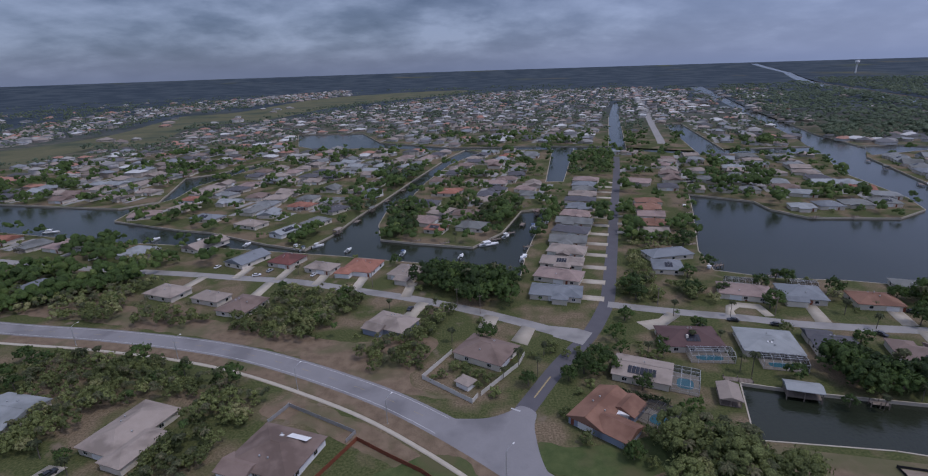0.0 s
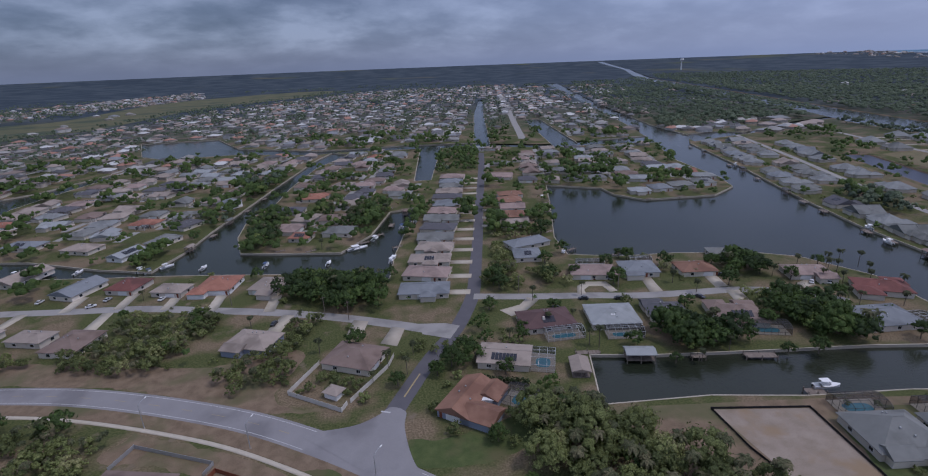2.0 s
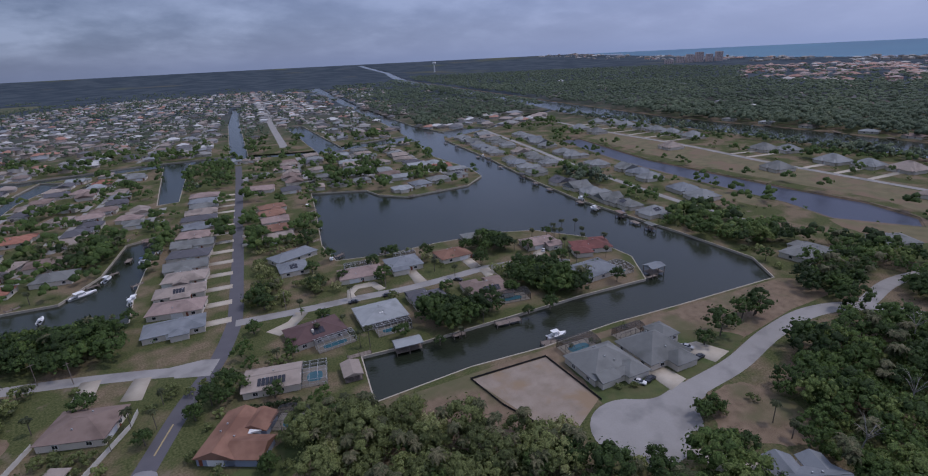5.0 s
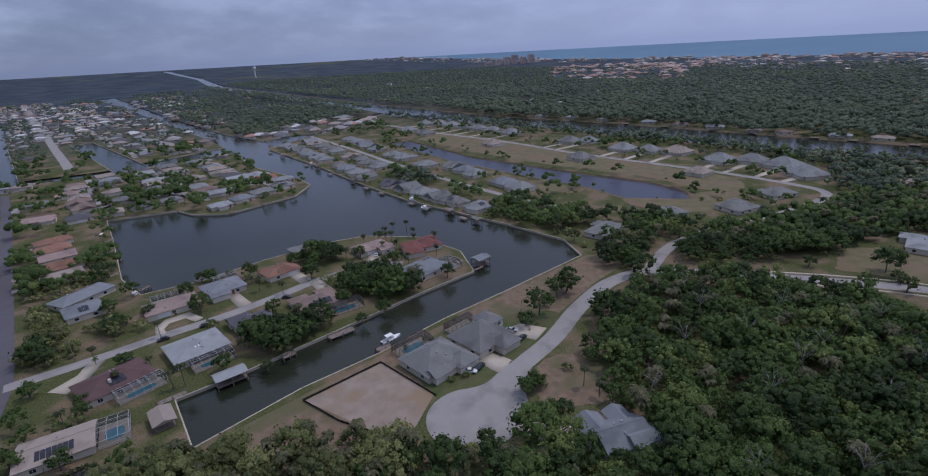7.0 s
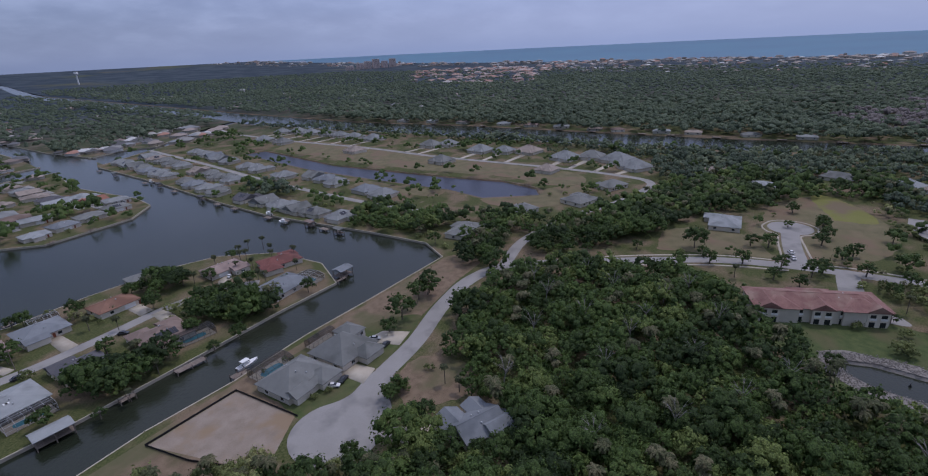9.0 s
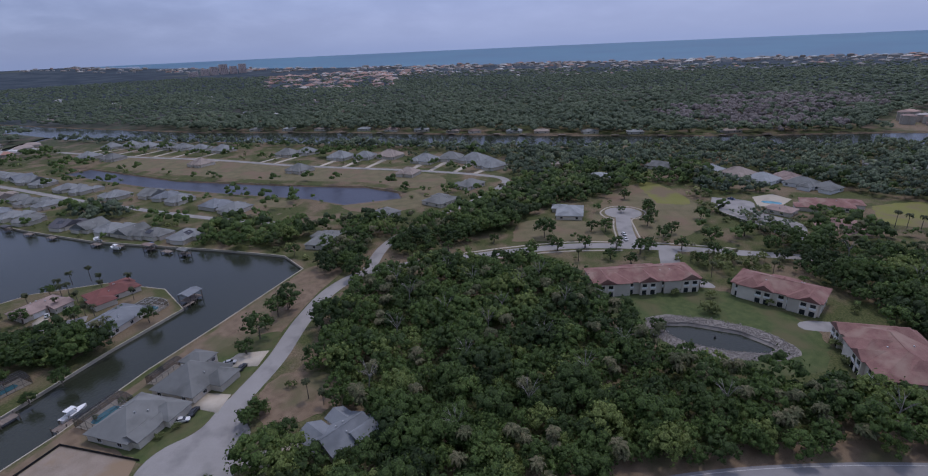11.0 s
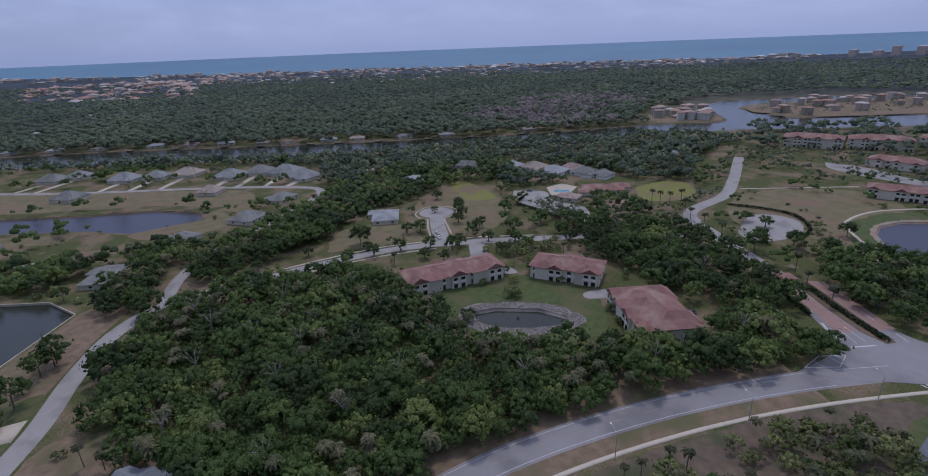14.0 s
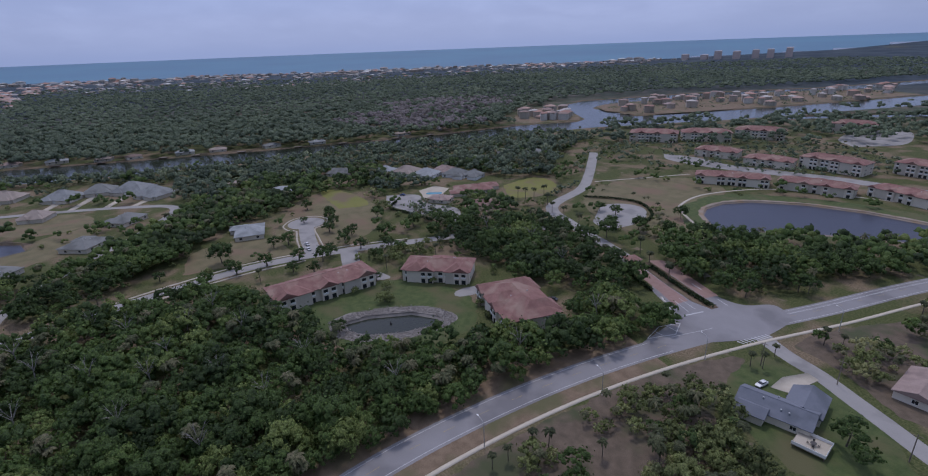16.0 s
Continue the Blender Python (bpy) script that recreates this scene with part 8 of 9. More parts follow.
def boat(x, y, a, L=7.0, paint="white", z=-1.0, top=True):
    """A motor boat: pointed hull, cockpit, windscreen and a hardtop."""
    b = tagged(new("boat"), "white motor boat with a %s top" % ("blue" if paint == "blue" else "white"), "boat", "boats")
    b.matrix_basis = pose(x, y, z, 0, 0, a)
    bm = bmesh.new()
    secs = [(-0.5, 0.32, 1.0), (-0.2, 0.36, 1.0), (0.15, 0.34, 1.05), (0.36, 0.2, 1.15), (0.5, 0.02, 1.3)]
    rings = []
    for f, w, h in secs:
        w *= L * 0.45
        rings.append([bm.verts.new((f * L, s * w * k, zz)) for s, k, zz in ((-1, 1, h), (-1, 0.6, 0.0), (1, 0.6, 0.0), (1, 1, h))])
    for p, q in zip(rings, rings[1:]):
        for k in range(3):
            bm.faces.new((p[k], p[k + 1], q[k + 1], q[k]))
    bm.faces.new(rings[0])
    for p, q in zip(rings[1:], rings[2:]):
        bm.faces.new((p[3], q[3], q[0], p[0]))
    bmesh.ops.recalc_face_normals(bm, faces=bm.faces)
    part("hull", bm, WHITE, b)
    bm = bmesh.new()
    add_box(bm, (-0.06 * L, 0, 1.35), (L * 0.25, L * 0.2, 0.9), 0, 0.12)
    part("cabin", bm, WHITE, b)
    bm = bmesh.new()
    add_box(bm, (0.08 * L, 0, 1.6), (0.1, L * 0.19, 0.5), 0, 0.02)
    part("windscreen", bm, GLASS, b)
    if top:
        bm = bmesh.new()
        add_box(bm, (-0.1 * L, 0, 2.7), (L * 0.36, L * 0.26, 0.1), 0, 0.03)
        for sx in (-0.24, 0.05):
            for sy in (-0.11, 0.11):
                add_tube(bm, (sx * L, sy * L, 1.0), (sx * L, sy * L, 2.68), 0.04, 0.04, 5)
        part("hardtop", bm, CAR_PAINT["blue"] if paint == "blue" else WHITE, b)
    bm = bmesh.new()
    add_box(bm, (-0.54 * L, 0, 0.7), (0.5, 0.5, 1.1), 0, 0.08)
    part("outboard_motor", bm, RUBBER, b)


for _x, _y, _a, _L, _p, _z in ((152, 103.5, -14, 8.5, "white", 0.2), (15, 293, 20, 13, "white", -1.3), (27, 308, 60, 9, "white", -1.3), (46, 321, 70, 9, "blue", 0.4), (57, 331, 70, 8, "white", 0.4), (-91, 300, 40, 8, "white", -1.2),
                               (-98, 295, 40, 7, "blue", -1.2), (163, 362, 70, 8, "white", -1.2), (148, 307, 70, 8, "white", -1.2), (-295, 350, 10, 11, "white", -1.3), (34, 268, 70, 9, "white", -1.2), (126, 243, 50, 7, "white", -1.2),
                               (312, 218, 65, 8, "white", 0.0), (300, 175, 75, 8, "blue", 0.0), (298, 196, 70, 8, "white", 0.0), (379, 402, 65, 8, "white", 0.0)):
    boat(_x, _y, _a, _L, _p, _z)
for _k in range(9):
    boat(-240 + 34 * _k, 327 - 8.5 * _k + 6, 75, 7.5, "white" if _k % 3 else "blue", -1.2, _k % 2 == 0)

PILE = box_mesh("pile", WOOD, (0.28, 0.28, 1.0))


def dock(x, y, a, w, d, roof=None, h=3.0, boards=True):
    """A timber dock on piles; with a roof it is a boathouse."""
    dk = tagged(new("boathouse" if roof else "dock"), "timber boathouse with a %s hip roof over the water" % ROOF_WORD[roof].split(" ")[0] if roof else "weathered timber dock on piles along the seawall", "boathouse" if roof else "dock", "docks")
    dk.matrix_basis = pose(x, y, 0, 0, 0, a)
    n = max(2, round(w / 0.6))
    if boards and n <= 24:
        me = box_mesh("plank", WOOD, (w / n - 0.04, d, 0.08))
        for k in range(n):
            share("plank", me, dk, pose(-w / 2 + (k + 0.5) * w / n, 0, 0.12))
    else:
        bm = bmesh.new()
        add_box(bm, (0, 0, 0.16), (w, d, 0.1), 0, 0.02)
        part("deck", bm, WOOD, dk)
    for i in (-1, 0, 1):
        for j in (-1, 1):
            p = share("post", PILE, dk)
            p.matrix_basis = Matrix.LocRotScale((i * (w / 2 - 0.15), j * (d / 2 - 0.15), -2.0), None, (1, 1, (2.0 + h) if roof else 3.0))
    if roof:
        bm = bmesh.new()
        hip_roof(bm, w, d, h, min(w, d) * 0.16, 0.4, True)
        part("roof", bm, ROOFS[roof], dk)


dock(106, 137, -18, 10, 5.5, "white", 2.8)
dock(82, 136, -18, 6, 9, "tan", 2.6)
dock(90, 145.5, -15, 9, 2.4)
dock(232, 111, -14, 8, 6, "bluegrey", 3.4)
dock(226, 108.5, -14, 6, 1.6)
dock(147, 125, -18, 11, 3.2)
dock(147, 103, -14, 6, 3.0)
dock(126, 131, -18, 5, 2.2)
for _x, _y, _r in ((302, 197, None), (297, 174, "brown"), (306, 214, None), (288, 147, "grey"), (320, 255, None), (338, 303, "dark"), (355, 349, None), (376, 406, None), (398, 470, "grey"), (328, 278, None), (368, 380, "dark"), (412, 510, None), (292, 160, None)):
    dock(_x, _y, 68, 7, 3.5, _r, 2.8, False)
for _x, _y in ((138, 300), (133, 280), (150, 322), (160, 345), (132, 246), (152, 231), (235, 325), (260, 322), (30, 312), (38, 285), (-30, 302), (-12, 296), (20, 300)):
    dock(_x, _y, 20, 6, 2.0, None, 2.8, False)


for _x, _y, _a, _r in ((-76, 350, 72, None), (-70, 378, 74, "grey"), (-62, 408, 74, None), (-53, 444, 74, None), (-84, 324, 70, "tan"), (45, 374, 70, None), (53, 354, 70, "brown"), (40, 330, 70, None)):
    dock(_x, _y, _a, 6.5, 3.0, _r, 2.8, False)
for _x, _y, _a in ((607, -330, 84), (612, -285, 80), (622, -222, 76), (634, -172, 76), (647, -112, 74), (660, -66, 74), (669, -34, 74), (684, 24, 74), (697, 66, 74), (714, 124, 74), (729, 178, 74), (748, 260, 78)):
    dock(_x, _y, _a, 9, 5, None, 2.8, False)


# ---- fences ----
def fence(label, pts, h, m, step=2.4, rails=False, category="fence"):
    """Panels between posts along a line."""
    fn = tagged(new("fence"), label, category)
    fn.matrix_basis = pose(*pts[0], 0)
    post = box_mesh("post", m, (0.14, 0.14, h + 0.12), 0.02)
    cache = {}
    for (a, b), (c, d) in zip(pts, pts[1:]):
        L = math.hypot(c - a, d - b)
        n = max(1, round(L / step))
        w = L / n
        if round(w, 2) not in cache:
            cache[round(w, 2)] = box_mesh("panel", m, (w - 0.12, 0.06, h - 0.06), 0.01)
        rz = math.degrees(math.atan2(d - b, c - a))
        for k in range(n):
            t = (k + 0.5) / n
            share("panel", cache[round(w, 2)], fn, pose(a + (c - a) * t - pts[0][0], b + (d - b) * t - pts[0][1], 0.05, 0, 0, rz))
            share("post", post, fn, pose(a + (c - a) * k / n - pts[0][0], b + (d - b) * k / n - pts[0][1], 0, 0, 0, rz))
    return fn


VINYL = mat("off_white_vinyl", (0.5, 0.48, 0.44), (0.6, 0.58, 0.54), 0.6, 0.5, 4.0, 0.05)
fence("tall off-white vinyl privacy fence round a garden", [(-6, 168), (-16, 152), (1, 137.5), (3, 141)], 1.8, VINYL)
fence("tall off-white vinyl privacy fence beside the house", [(4, 141.5), (18, 158), (21, 165)], 1.8, VINYL)
fence("red-brown timber fence round a green garden", [(-33, 122), (-23, 115), (-13, 108.5), (-6, 102)], 1.5, REDWOOD)
fence("red-brown timber fence round a green garden", [(-33, 122), (-42, 106)], 1.5, REDWOOD)
fence("grey wire-mesh garden fence", [(-62, 131), (-58, 139), (-34, 125), (-36, 121)], 1.4, METAL)
fence("low black silt fence round the sandy lot", [(133, 69), (138.7, 97.2), (110.3, 105.3), (109, 88), (110.5, 73), (117, 66)], 0.8, SILT, 3.0)
# a small shed inside the white fence
house("small tool shed with a tan roof inside the fence", -1, 147, -40, 5, 4, "tan", WHITE, 2.2, vents=0, windows=False, category="shed")
# raised deck of the blue-grey house
dk = tagged(new("raised_deck"), "grey timber deck with rails and garden furniture", "deck")
dk.matrix_basis = pose(71.5, -182.5, 0, 0, 0, 12)
bm = bmesh.new()
add_box(bm, (0, 0, 1.0), (8, 7, 0.16), 0, 0.02)
part("platform", bm, CONCRETE, dk)
for _c, _s in (((0, 3.4, 1.55), (8, 0.1, 0.9)), ((0, -3.4, 1.55), (8, 0.1, 0.9)), ((-3.9, 0, 1.55), (0.1, 7, 0.9))):
    bm = bmesh.new()
    add_box(bm, _c, _s, 0, 0.02)
    part("railing", bm, WHITE, dk)
for _i in (-1, 1):
    for _j in (-1, 1):
        bm = bmesh.new()
        add_box(bm, (_i * 3.7, _j * 3.2, 0.46), (0.2, 0.2, 0.94))
        part("post", bm, WOOD, dk)


bm = bmesh.new()
add_tube(bm, (0, 0, 0.68), (0, 0, 0.74), 0.8, 0.8, 14)
add_tube(bm, (0, 0, 0.02), (0, 0, 0.7), 0.06, 0.06, 6)
add_tube(bm, (0, 0, 0), (0, 0, 0.04), 0.35, 0.3, 10)
tagged(part("garden_table", bm, BRONZE, at=pose(71.2, -182.4, 1.08)), "round dark garden table on the deck", "table")


def garden_chair(x, y, a):
    gc = tagged(new("garden_chair"), "dark metal garden chair on the deck", "chair", "chairs on the deck")
    gc.matrix_basis = pose(x, y, 1.08, 0, 0, a)
    for name, c, t in (("seat", (0, 0, 0.43), (0.5, 0.5, 0.06)), ("backrest", (0, 0.24, 0.72), (0.5, 0.05, 0.5))):
        bm = bmesh.new()
        add_box(bm, c, t, 0, 0.015)
        part(name, bm, BRONZE, gc)
    for i in (-1, 1):
        for j in (-1, 1):
            bm = bmesh.new()
            add_tube(bm, (i * 0.22, j * 0.22, 0), (i * 0.22, j * 0.22, 0.42), 0.02, 0.02, 5)
            part("leg", bm, BRONZE, gc)


for _k in range(4):
    garden_chair(71.2 + 1.25 * math.cos(_k * 1.57 + 0.4), -182.4 + 1.25 * math.sin(_k * 1.57 + 0.4), math.degrees(_k * 1.57 + 0.4) - 90)


# ---- ponds, paths and hedges ----
def riprap(poly, name, label, w0, w1, n, seed, size):
    """A bank of loose stones round a pond."""
    rng = np.random.default_rng(seed)
    p = np.array(poly, float)
    c = p.mean(0)
    q = smooth_line([tuple(v) for v in poly] + [tuple(poly[0])], 1.0)
    i = rng.integers(0, len(q), n)
    d = q[i] - c
    d /= np.linalg.norm(d, axis=1)[:, None]
    pos = q[i] + d * rng.uniform(w0, w1, n)[:, None] + rng.uniform(-0.9, 0.9, (n, 2))
    base = np.array([(1, 0, 0), (-1, 0, 0), (0, 1, 0), (0, -1, 0), (0, 0, 0.7), (0, 0, -0.4)])
    f = np.array([(0, 2, 4), (2, 1, 4), (1, 3, 4), (3, 0, 4), (2, 0, 5), (1, 2, 5), (3, 1, 5), (0, 3, 5)])
    V = np.concatenate([base * rng.uniform(0.6, 1.3, (6, 1)) * rng.uniform(size * 0.6, size * 1.4) @ np.array(Euler((0, 0, rng.uniform(0, 6))).to_matrix()) + (x, y, 0.05) for x, y in pos])
    F = np.concatenate([f + 6 * k for k in range(n)])
    return tagged(new(name, mesh_np(name, V, F, [STONE])), label, "stones", kind="stuff")


def bank(poly, w, material, label):
    """A bare rim round a pond."""
    p = np.array(poly, float)
    c = p.mean(0)
    d = p - c
    out = p + d / np.linalg.norm(d, axis=1)[:, None] * w
    return flat_patch("pond_bank", [tuple(v) for v in out], 0.022, material, label, "bank", True)


bank(WATERS["round_pond"], 6.0, STONE, "pale stony bank round the small pond")
riprap(WATERS["round_pond"], "riprap", "loose pale stones on the pond's bank", -0.6, 5.6, 3200, 3, 0.27)
bank(WATERS["park_lake"], 2.2, SAND, "narrow sandy rim round the lake")
bank(WATERS["long_pond"], 1.6, DIRT, "bare rim round the long pond")


def path(pts, w, label, m=None, z=0.1):
    V, F = strip(smooth_line(pts, 2.0), -w / 2, w / 2, z, 0.1)
    return tagged(new("footpath", mesh_np("footpath", V, F, [m or CONCRETE])), label, "path", kind="structure")


path([(172, -280), (178, -286), (199, -304), (221, -319), (234, -333), (240, -367), (224, -410), (193, -431), (142, -452)], 1.8, "narrow pale concrete path round the lake")
path([(312, -330), (300, -362), (284, -406)], 1.8, "narrow pale path across the dry field")
path([(281, -98), (281, -70), (276, -40), (268, -12)], 1.5, "pale sidewalk behind the kerb")
path([(293, -98), (294, -70), (288, -38), (279, -8)], 1.3, "pale sidewalk behind the kerb")
path([(291, -98), (316, -101), (332, -104), (336, -100), (346, -99), (356, -106), (358, -114), (354, -123), (344, -127), (334, -122), (330, -115), (314, -113), (292, -111)], 1.1, "white kerb round the court")
path([(291, -112), (288, -130), (280, -156)], 1.4, "pale sidewalk behind the kerb")
flat_patch("parking_lot", [(374, -180), (362, -200), (340, -196), (316, -208), (296, -200), (288, -192), (304, -186), (334, -176), (352, -172)], 0.05, PALE_ROAD, "pale clubhouse parking lot", "parking")
flat_patch("parking_lot", [(249, -272), (262, -290), (258, -304), (244, -308), (230, -296), (224, -276), (228, -262), (240, -262)], 0.05, PALE_ROAD, "pale ring drive", "parking")
flat_patch("driveway", [(248, -108), (262, -112), (284, -118), (284, -126), (262, -122), (250, -124), (236, -128), (238, -118)], 0.05, PALE_ROAD, "pale drive between the townhouses", "driveway")
flat_patch("driveway", [(178, -178), (200, -172), (206, -150), (200, -146), (194, -164), (174, -172)], 0.05, PALE_ROAD, "pale parking drive behind the townhouse", "driveway")
bm = bmesh.new()
add_tube(bm, (0, 0, -1.3), (0, 0, -0.4), 0.5, 0.3, 8)
add_tube(bm, (0, 0, -0.4), (0, 0, 0.3), 0.12, 0.06, 6)
tagged(part("pond_fountain", bm, RUBBER, at=pose(196, -112, 0)), "small dark fountain head standing in the pond", "fountain")


def hedge(pts, w, h, seed, label="dark clipped hedge"):
    rng = np.random.default_rng(seed)
    q = smooth_line(pts, 0.35)
    n = len(q) * 9
    i = rng.integers(0, len(q), n)
    C = np.column_stack([q[i] + rng.uniform(-w / 2, w / 2, (n, 2)), rng.uniform(0.1, 1, n) ** 0.6 * h])
    N = rng.normal(size=(n, 3))
    N[:, 2] = np.abs(N[:, 2]) + 0.4
    N /= np.linalg.norm(N, axis=1)[:, None]
    V, F = leaf_quads(rng, C, N, 0.42)
    return tagged(new("hedge", mesh_np("hedge", V, F, [HEDGE], np.repeat(rng.uniform(0, 0.6, n), 4))), label, "hedge")


hedge([(284, -294), (269, -307), (251, -313), (230, -301), (220, -282)], 1.6, 1.5, 1, "dark clipped hedge along the drive")
hedge([(135, -228.3), (146, -230.5), (158, -233.5), (176, -239)], 2.6, 1.2, 2, "dark planted median at the entrance")
hedge([(158, -219.5), (168, -222), (182, -226.5)], 1.6, 1.4, 3, "dark hedge beside the entrance")
hedge([(48, 140.5), (62, 134)], 1.8, 1.8, 4, "green hedge between two houses")
hedge([(354, -180), (340, -170), (318, -178), (300, -182)], 1.6, 1.6, 5, "dark hedge round the parking lot")


def pergola(x0, y0, x1, y1, h=2.6):
    """A dark timber walk: posts, two beams and a slatted top."""
    n = math.hypot(x1 - x0, y1 - y0)
    pg = tagged(new("pergola"), "dark timber pergola beside the entrance drive", "pergola")
    pg.matrix_basis = pose((x0 + x1) / 2, (y0 + y1) / 2, 0, 0, 0, math.degrees(math.atan2(y1 - y0, x1 - x0)))
    po, bmh, sl = box_mesh("post", BRONZE, (0.25, 0.25, h), 0.02), box_mesh("beam", BRONZE, (n, 0.18, 0.25), 0.02), box_mesh("slat", BRONZE, (0.5, 3.2, 0.12), 0.02)
    for k in range(7):
        for s_ in (-1, 1):
            share("post", po, pg, pose(-n / 2 + n * k / 6, s_ * 1.3, 0))
    for s_ in (-1, 1):
        share("beam", bmh, pg, pose(0, s_ * 1.3, h))
    for k in range(28):
        share("slat", sl, pg, pose(-n / 2 + n * (k + 0.5) / 28, 0, h + 0.25))
    return pg


pergola(171, -254, 150, -246)
path([(152, -218.5), (144, -213.5), (137, -207.5)], 1.0, "pale kerb beside the entrance lane")


# ---- single trees that stand out ----
STREET = [crown(600 + k, 3.1 + 0.3 * k, 4.9 + 0.3 * k, 14, 18, 0.32, flat=0.85, sides=6, polar=(18, 58, 100)) for k in range(3)]


SHRUBS = [crown(620 + k, 1.7 + 0.3 * k, 2.2 + 0.3 * k, 8, 10, 0.28, flat=0.8, sides=4, polar=(18, 58, 100)) for k in range(3)]


def lone(kind, spots, tint=0.0):
    rng = random.Random(len(spots))
    for x, y, s in spots:
        i = rng.randrange(6)
        if kind == "palm":
            t = tree_proto("palm_tree", PALMS[i % 4], PALM, (6.0 + 0.9 * (i % 4)) / 0.55, 0.17, "slender palm with a feathery head", 0)
        elif kind == "shrub":
            t = tree_proto("shrub", SHRUBS[i % 3], SCRUB, 1.2, 0.08, "dense rounded garden shrub")
        else:
            t = tree_proto("oak_tree", STREET[i % 3] if kind == "street" else OAKS[i][0], LEAF, (5.0 if kind == "street" else 7 + 0.6 * i), 0.3, "rounded street tree with a dark green crown" if kind == "street" else "broad oak with a loose dark crown")
        t.matrix_basis = pose(x, y, 0, 0, 0, rng.uniform(0, 360))
        s = s * 1.7 if kind == "street" else s
        t.scale = (s, s, s)


lone("street", [(220, 60, 0.6), (204, 63, 0.5), (186, 63, 0.62), (152, 43, 0.6), (282, -64, 0.72), (285, -79, 0.74), (310, -95, 0.8), (311, -87, 0.7), (283, -95, 0.7), (280, -111, 0.72), (280, -128, 0.74), (274, -142, 0.7), (263, -144, 0.7), (298, -168, 0.8), (296, -183, 0.72),
                (374, -121, 0.7), (349, -130, 0.75), (341, -128, 0.75), (318, -121, 0.72), (330, -127, 0.75), (300, -125, 0.75), (305, -131, 0.72), (269, -89, 0.6), (263, -98, 0.6), (233, -134, 0.6), (226, -140, 0.6), (236, -121, 0.55), (345, -112, 0.45), (277, -50, 0.7), (295, -30, 0.6),
                (243, -283, 0.75), (292, -62, 0.6), (200, -92, 0.55)])
lone("oak", [(302, -59, 1.0), (288, -146, 0.9), (329, -156, 0.8), (255, -281, 0.6), (217, -250, 0.9), (216, -274, 0.95), (226, -262, 0.8), (215, -309, 0.7), (192, -291, 0.9), (200, -280, 0.9)])
lone("shrub", [(-5, 157, 1.1), (-9, 153, 0.9), (0, 153, 1.2), (-3, 149, 0.9), (4, 152, 1.0), (7, 149, 1.1), (-1, 158, 0.8), (3, 146, 0.8), (-12, 151, 0.7), (150, 45, 1.5), (153, 42, 1.1), (166, 38, 0.9), (214, -116, 1.6), (212, -118, 1.4), (216, -118, 1.2), (33, 118, 1.1), (43, 112, 1.2), (48, 108, 1.1), (44, 115, 0.9), (29, 130, 0.9), (51, 119, 1.2), (54, 115, 1.0), (24, 163, 0.8), (32, 170, 1.0), (31, 166, 1.0), (36, 163, 1.1), (41, 165, 1.0), (236, -84, 1.0), (229, -108, 1.1), (226, -122, 1.2), (219, -143, 1.1), (220, -160, 1.2), (212, -172, 1.1), (188, -150, 1.2), (178, -147, 1.0), (190, -162, 1.0), (186, -176, 1.1), (150, 95, 0.6), (158, 92, 0.6), (146, 66, 0.7), (142, 69, 0.6), (166, 62, 0.7), (172, 62, 0.6), (176, 90, 0.7), (185, 82, 0.7)])
lone("palm", [(307, -253, 1.2), (305, -258, 1.2), (303, -264, 1.1), (303, -273, 1.2), (239, -249, 1.2), (256, -252, 1.2), (270, -254, 1.2), (285, -262, 1.2), (246, -130, 0.9), (250, -100, 0.8), (243, -88, 0.8), (221, -146, 0.8), (222, -156, 0.8)])
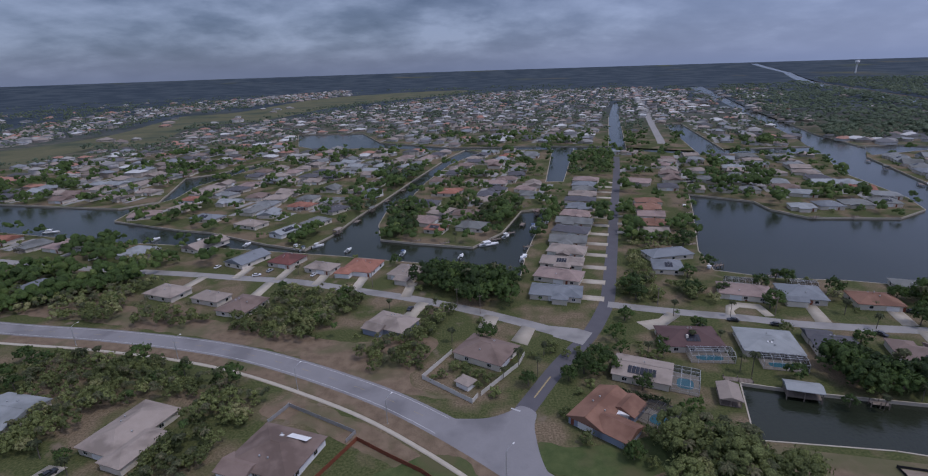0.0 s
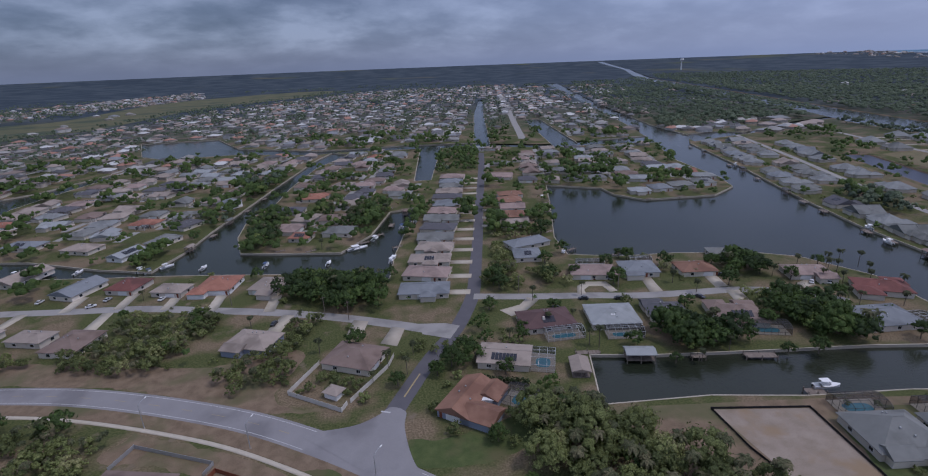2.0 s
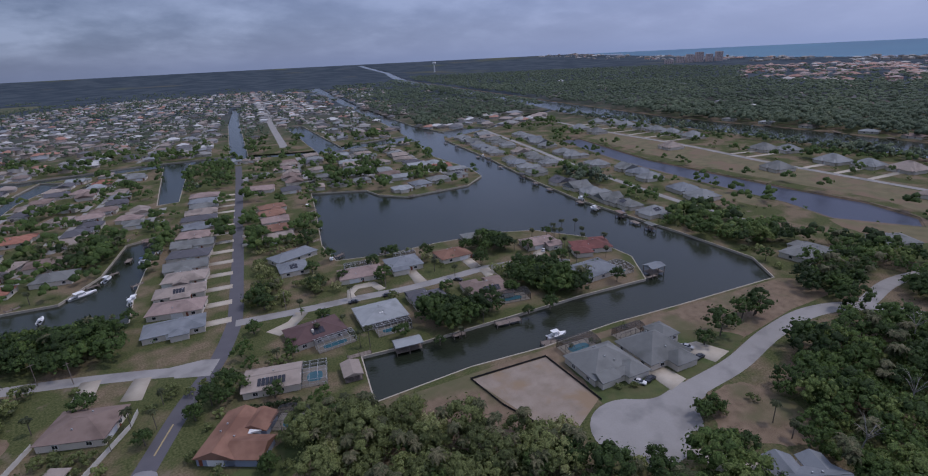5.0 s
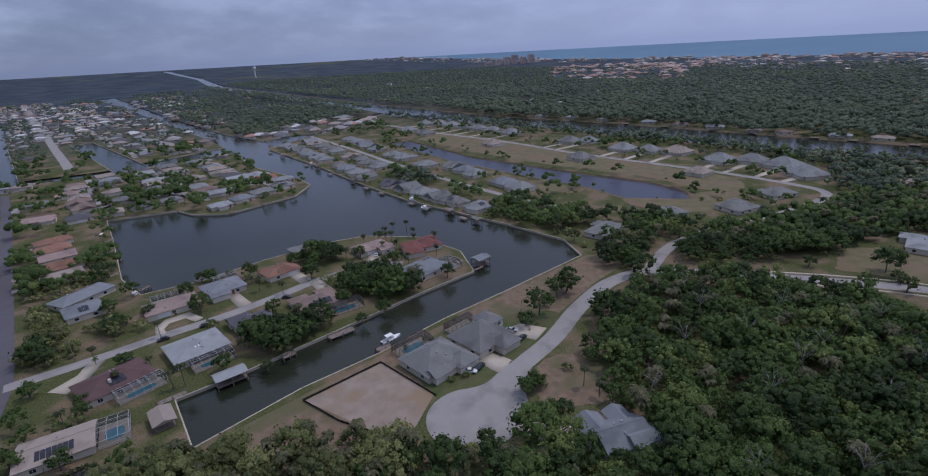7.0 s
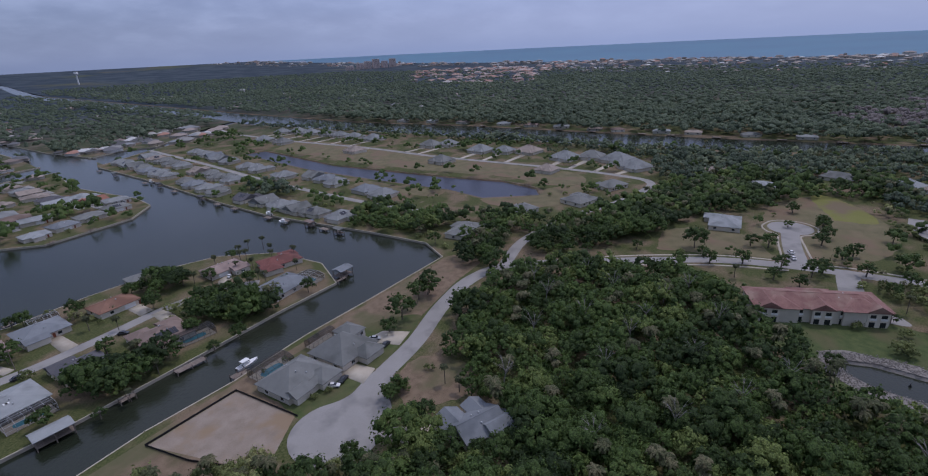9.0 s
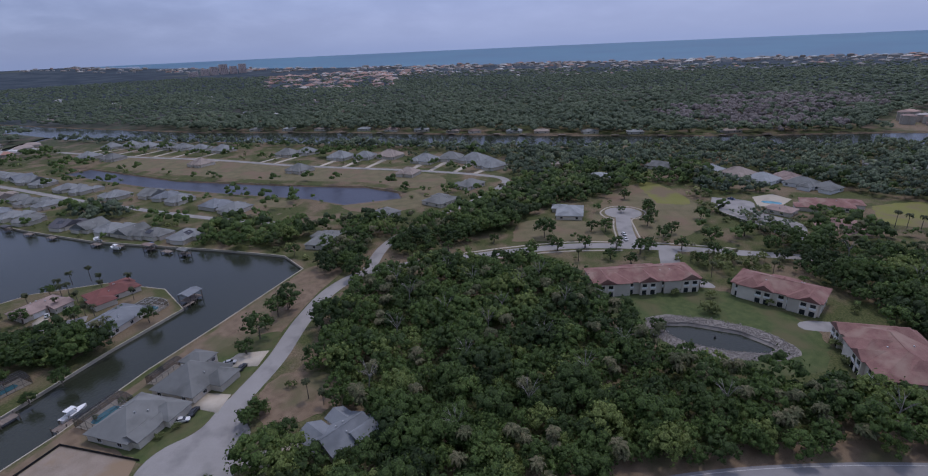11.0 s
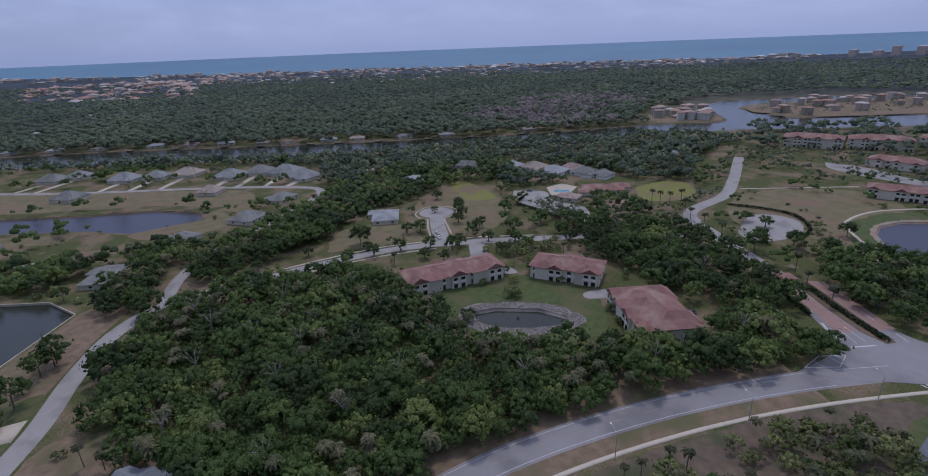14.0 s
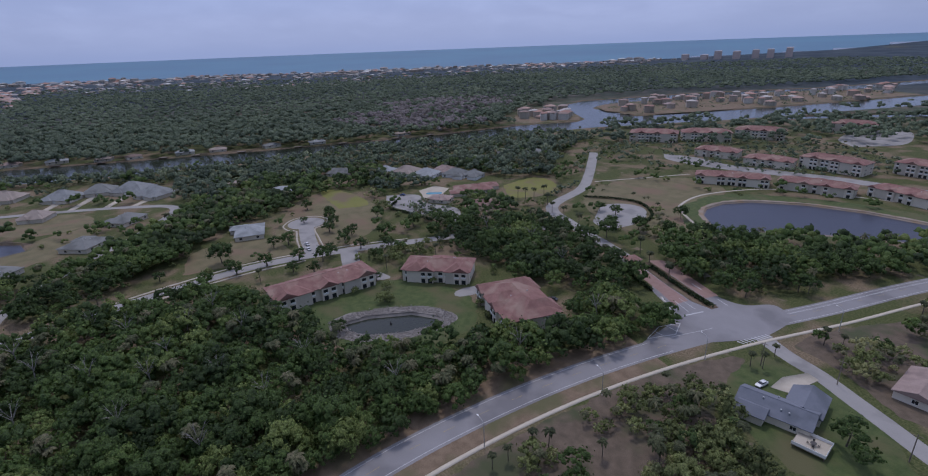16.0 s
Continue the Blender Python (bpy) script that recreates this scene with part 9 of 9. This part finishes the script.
lone("oak", [(116, 38, 0.9), (108, 48, 0.9), (122, 44, 0.55), (139, 33, 0.6), (143, 30, 0.5), (104, 58, 0.95), (96, 62, 0.8), (152, 221, 0.7), (44, 111, 0.55), (58, 111, 0.7), (40, 152, 0.8), (46, 156, 0.7), (34, 148, 0.6), (8, 176, 0.7), (20, 146, 0.5)])
lone("palm", [(161, -233.5, 1.4), (177, -239, 1.25), (186, -228, 1.1), (190, -247, 1.2), (172, -218, 1.2), (96, -236, 0.9), (92, -240, 0.8), (110, -111, 0.75), (110, -119, 0.85), (98, -133, 0.8), (102, -203, 0.9), (99, -205, 0.8), (101, -215, 0.8), (110, -106, 0.8), (108, -123, 0.9), (88, -143, 0.9), (24, 152, 0.8), (12, 150, 0.7), (28, 164, 0.8),
              (240, 160, 1.0), (228, 163, 1.0), (246, 150, 1.0), (216, 150, 0.9), (205, 145, 1.0), (212, 142, 0.9), (226, 186, 1.0), (240, 182, 1.0), (232, 170, 1.0), (160, 30, 0.9), (157, 24, 0.9), (96, 148, 1.0), (93, 150, 0.8), (70, 116, 1.0), (76, 110, 1.0)])
# shade trees in the gardens of the canal peninsula
lone("street", [(137, 216, 0.75), (165, 207, 0.8), (145, 164, 0.7), (103, 211, 0.8), (77, 209, 0.8), (126, 276, 0.7), (101, 291, 0.8), (210, 174, 0.7), (117, 212, 0.6), (73, 168, 0.5), (157, 123, 0.5), (116, 130, 0.45), (49, 153, 0.7), (57, 142, 0.6), (92, 180, 0.6), (66, 190, 0.6), (130, 196, 0.5), (216, 133, 0.5), (201, 127, 0.55), (150, 226, 0.6), (82, 222, 0.7), (110, 232, 0.7)])
lone("oak", [(179, 178, 0.75), (202, 184, 0.7), (186, 199, 0.85), (166, 142, 0.8), (167, 120, 0.75), (212, 152, 0.7), (178, 128, 0.7)])
lone("palm", [(248, 167, 1.0), (231, 138, 0.9), (249, 183, 1.0), (253, 176, 1.0), (125, 128, 0.8), (139, 131, 0.8), (110, 190, 0.8), (96, 170, 0.8), (84, 168, 0.8), (87, 192, 0.9), (160, 176, 0.9), (222, 168, 0.9), (234, 176, 1.0), (198, 158, 0.8)])
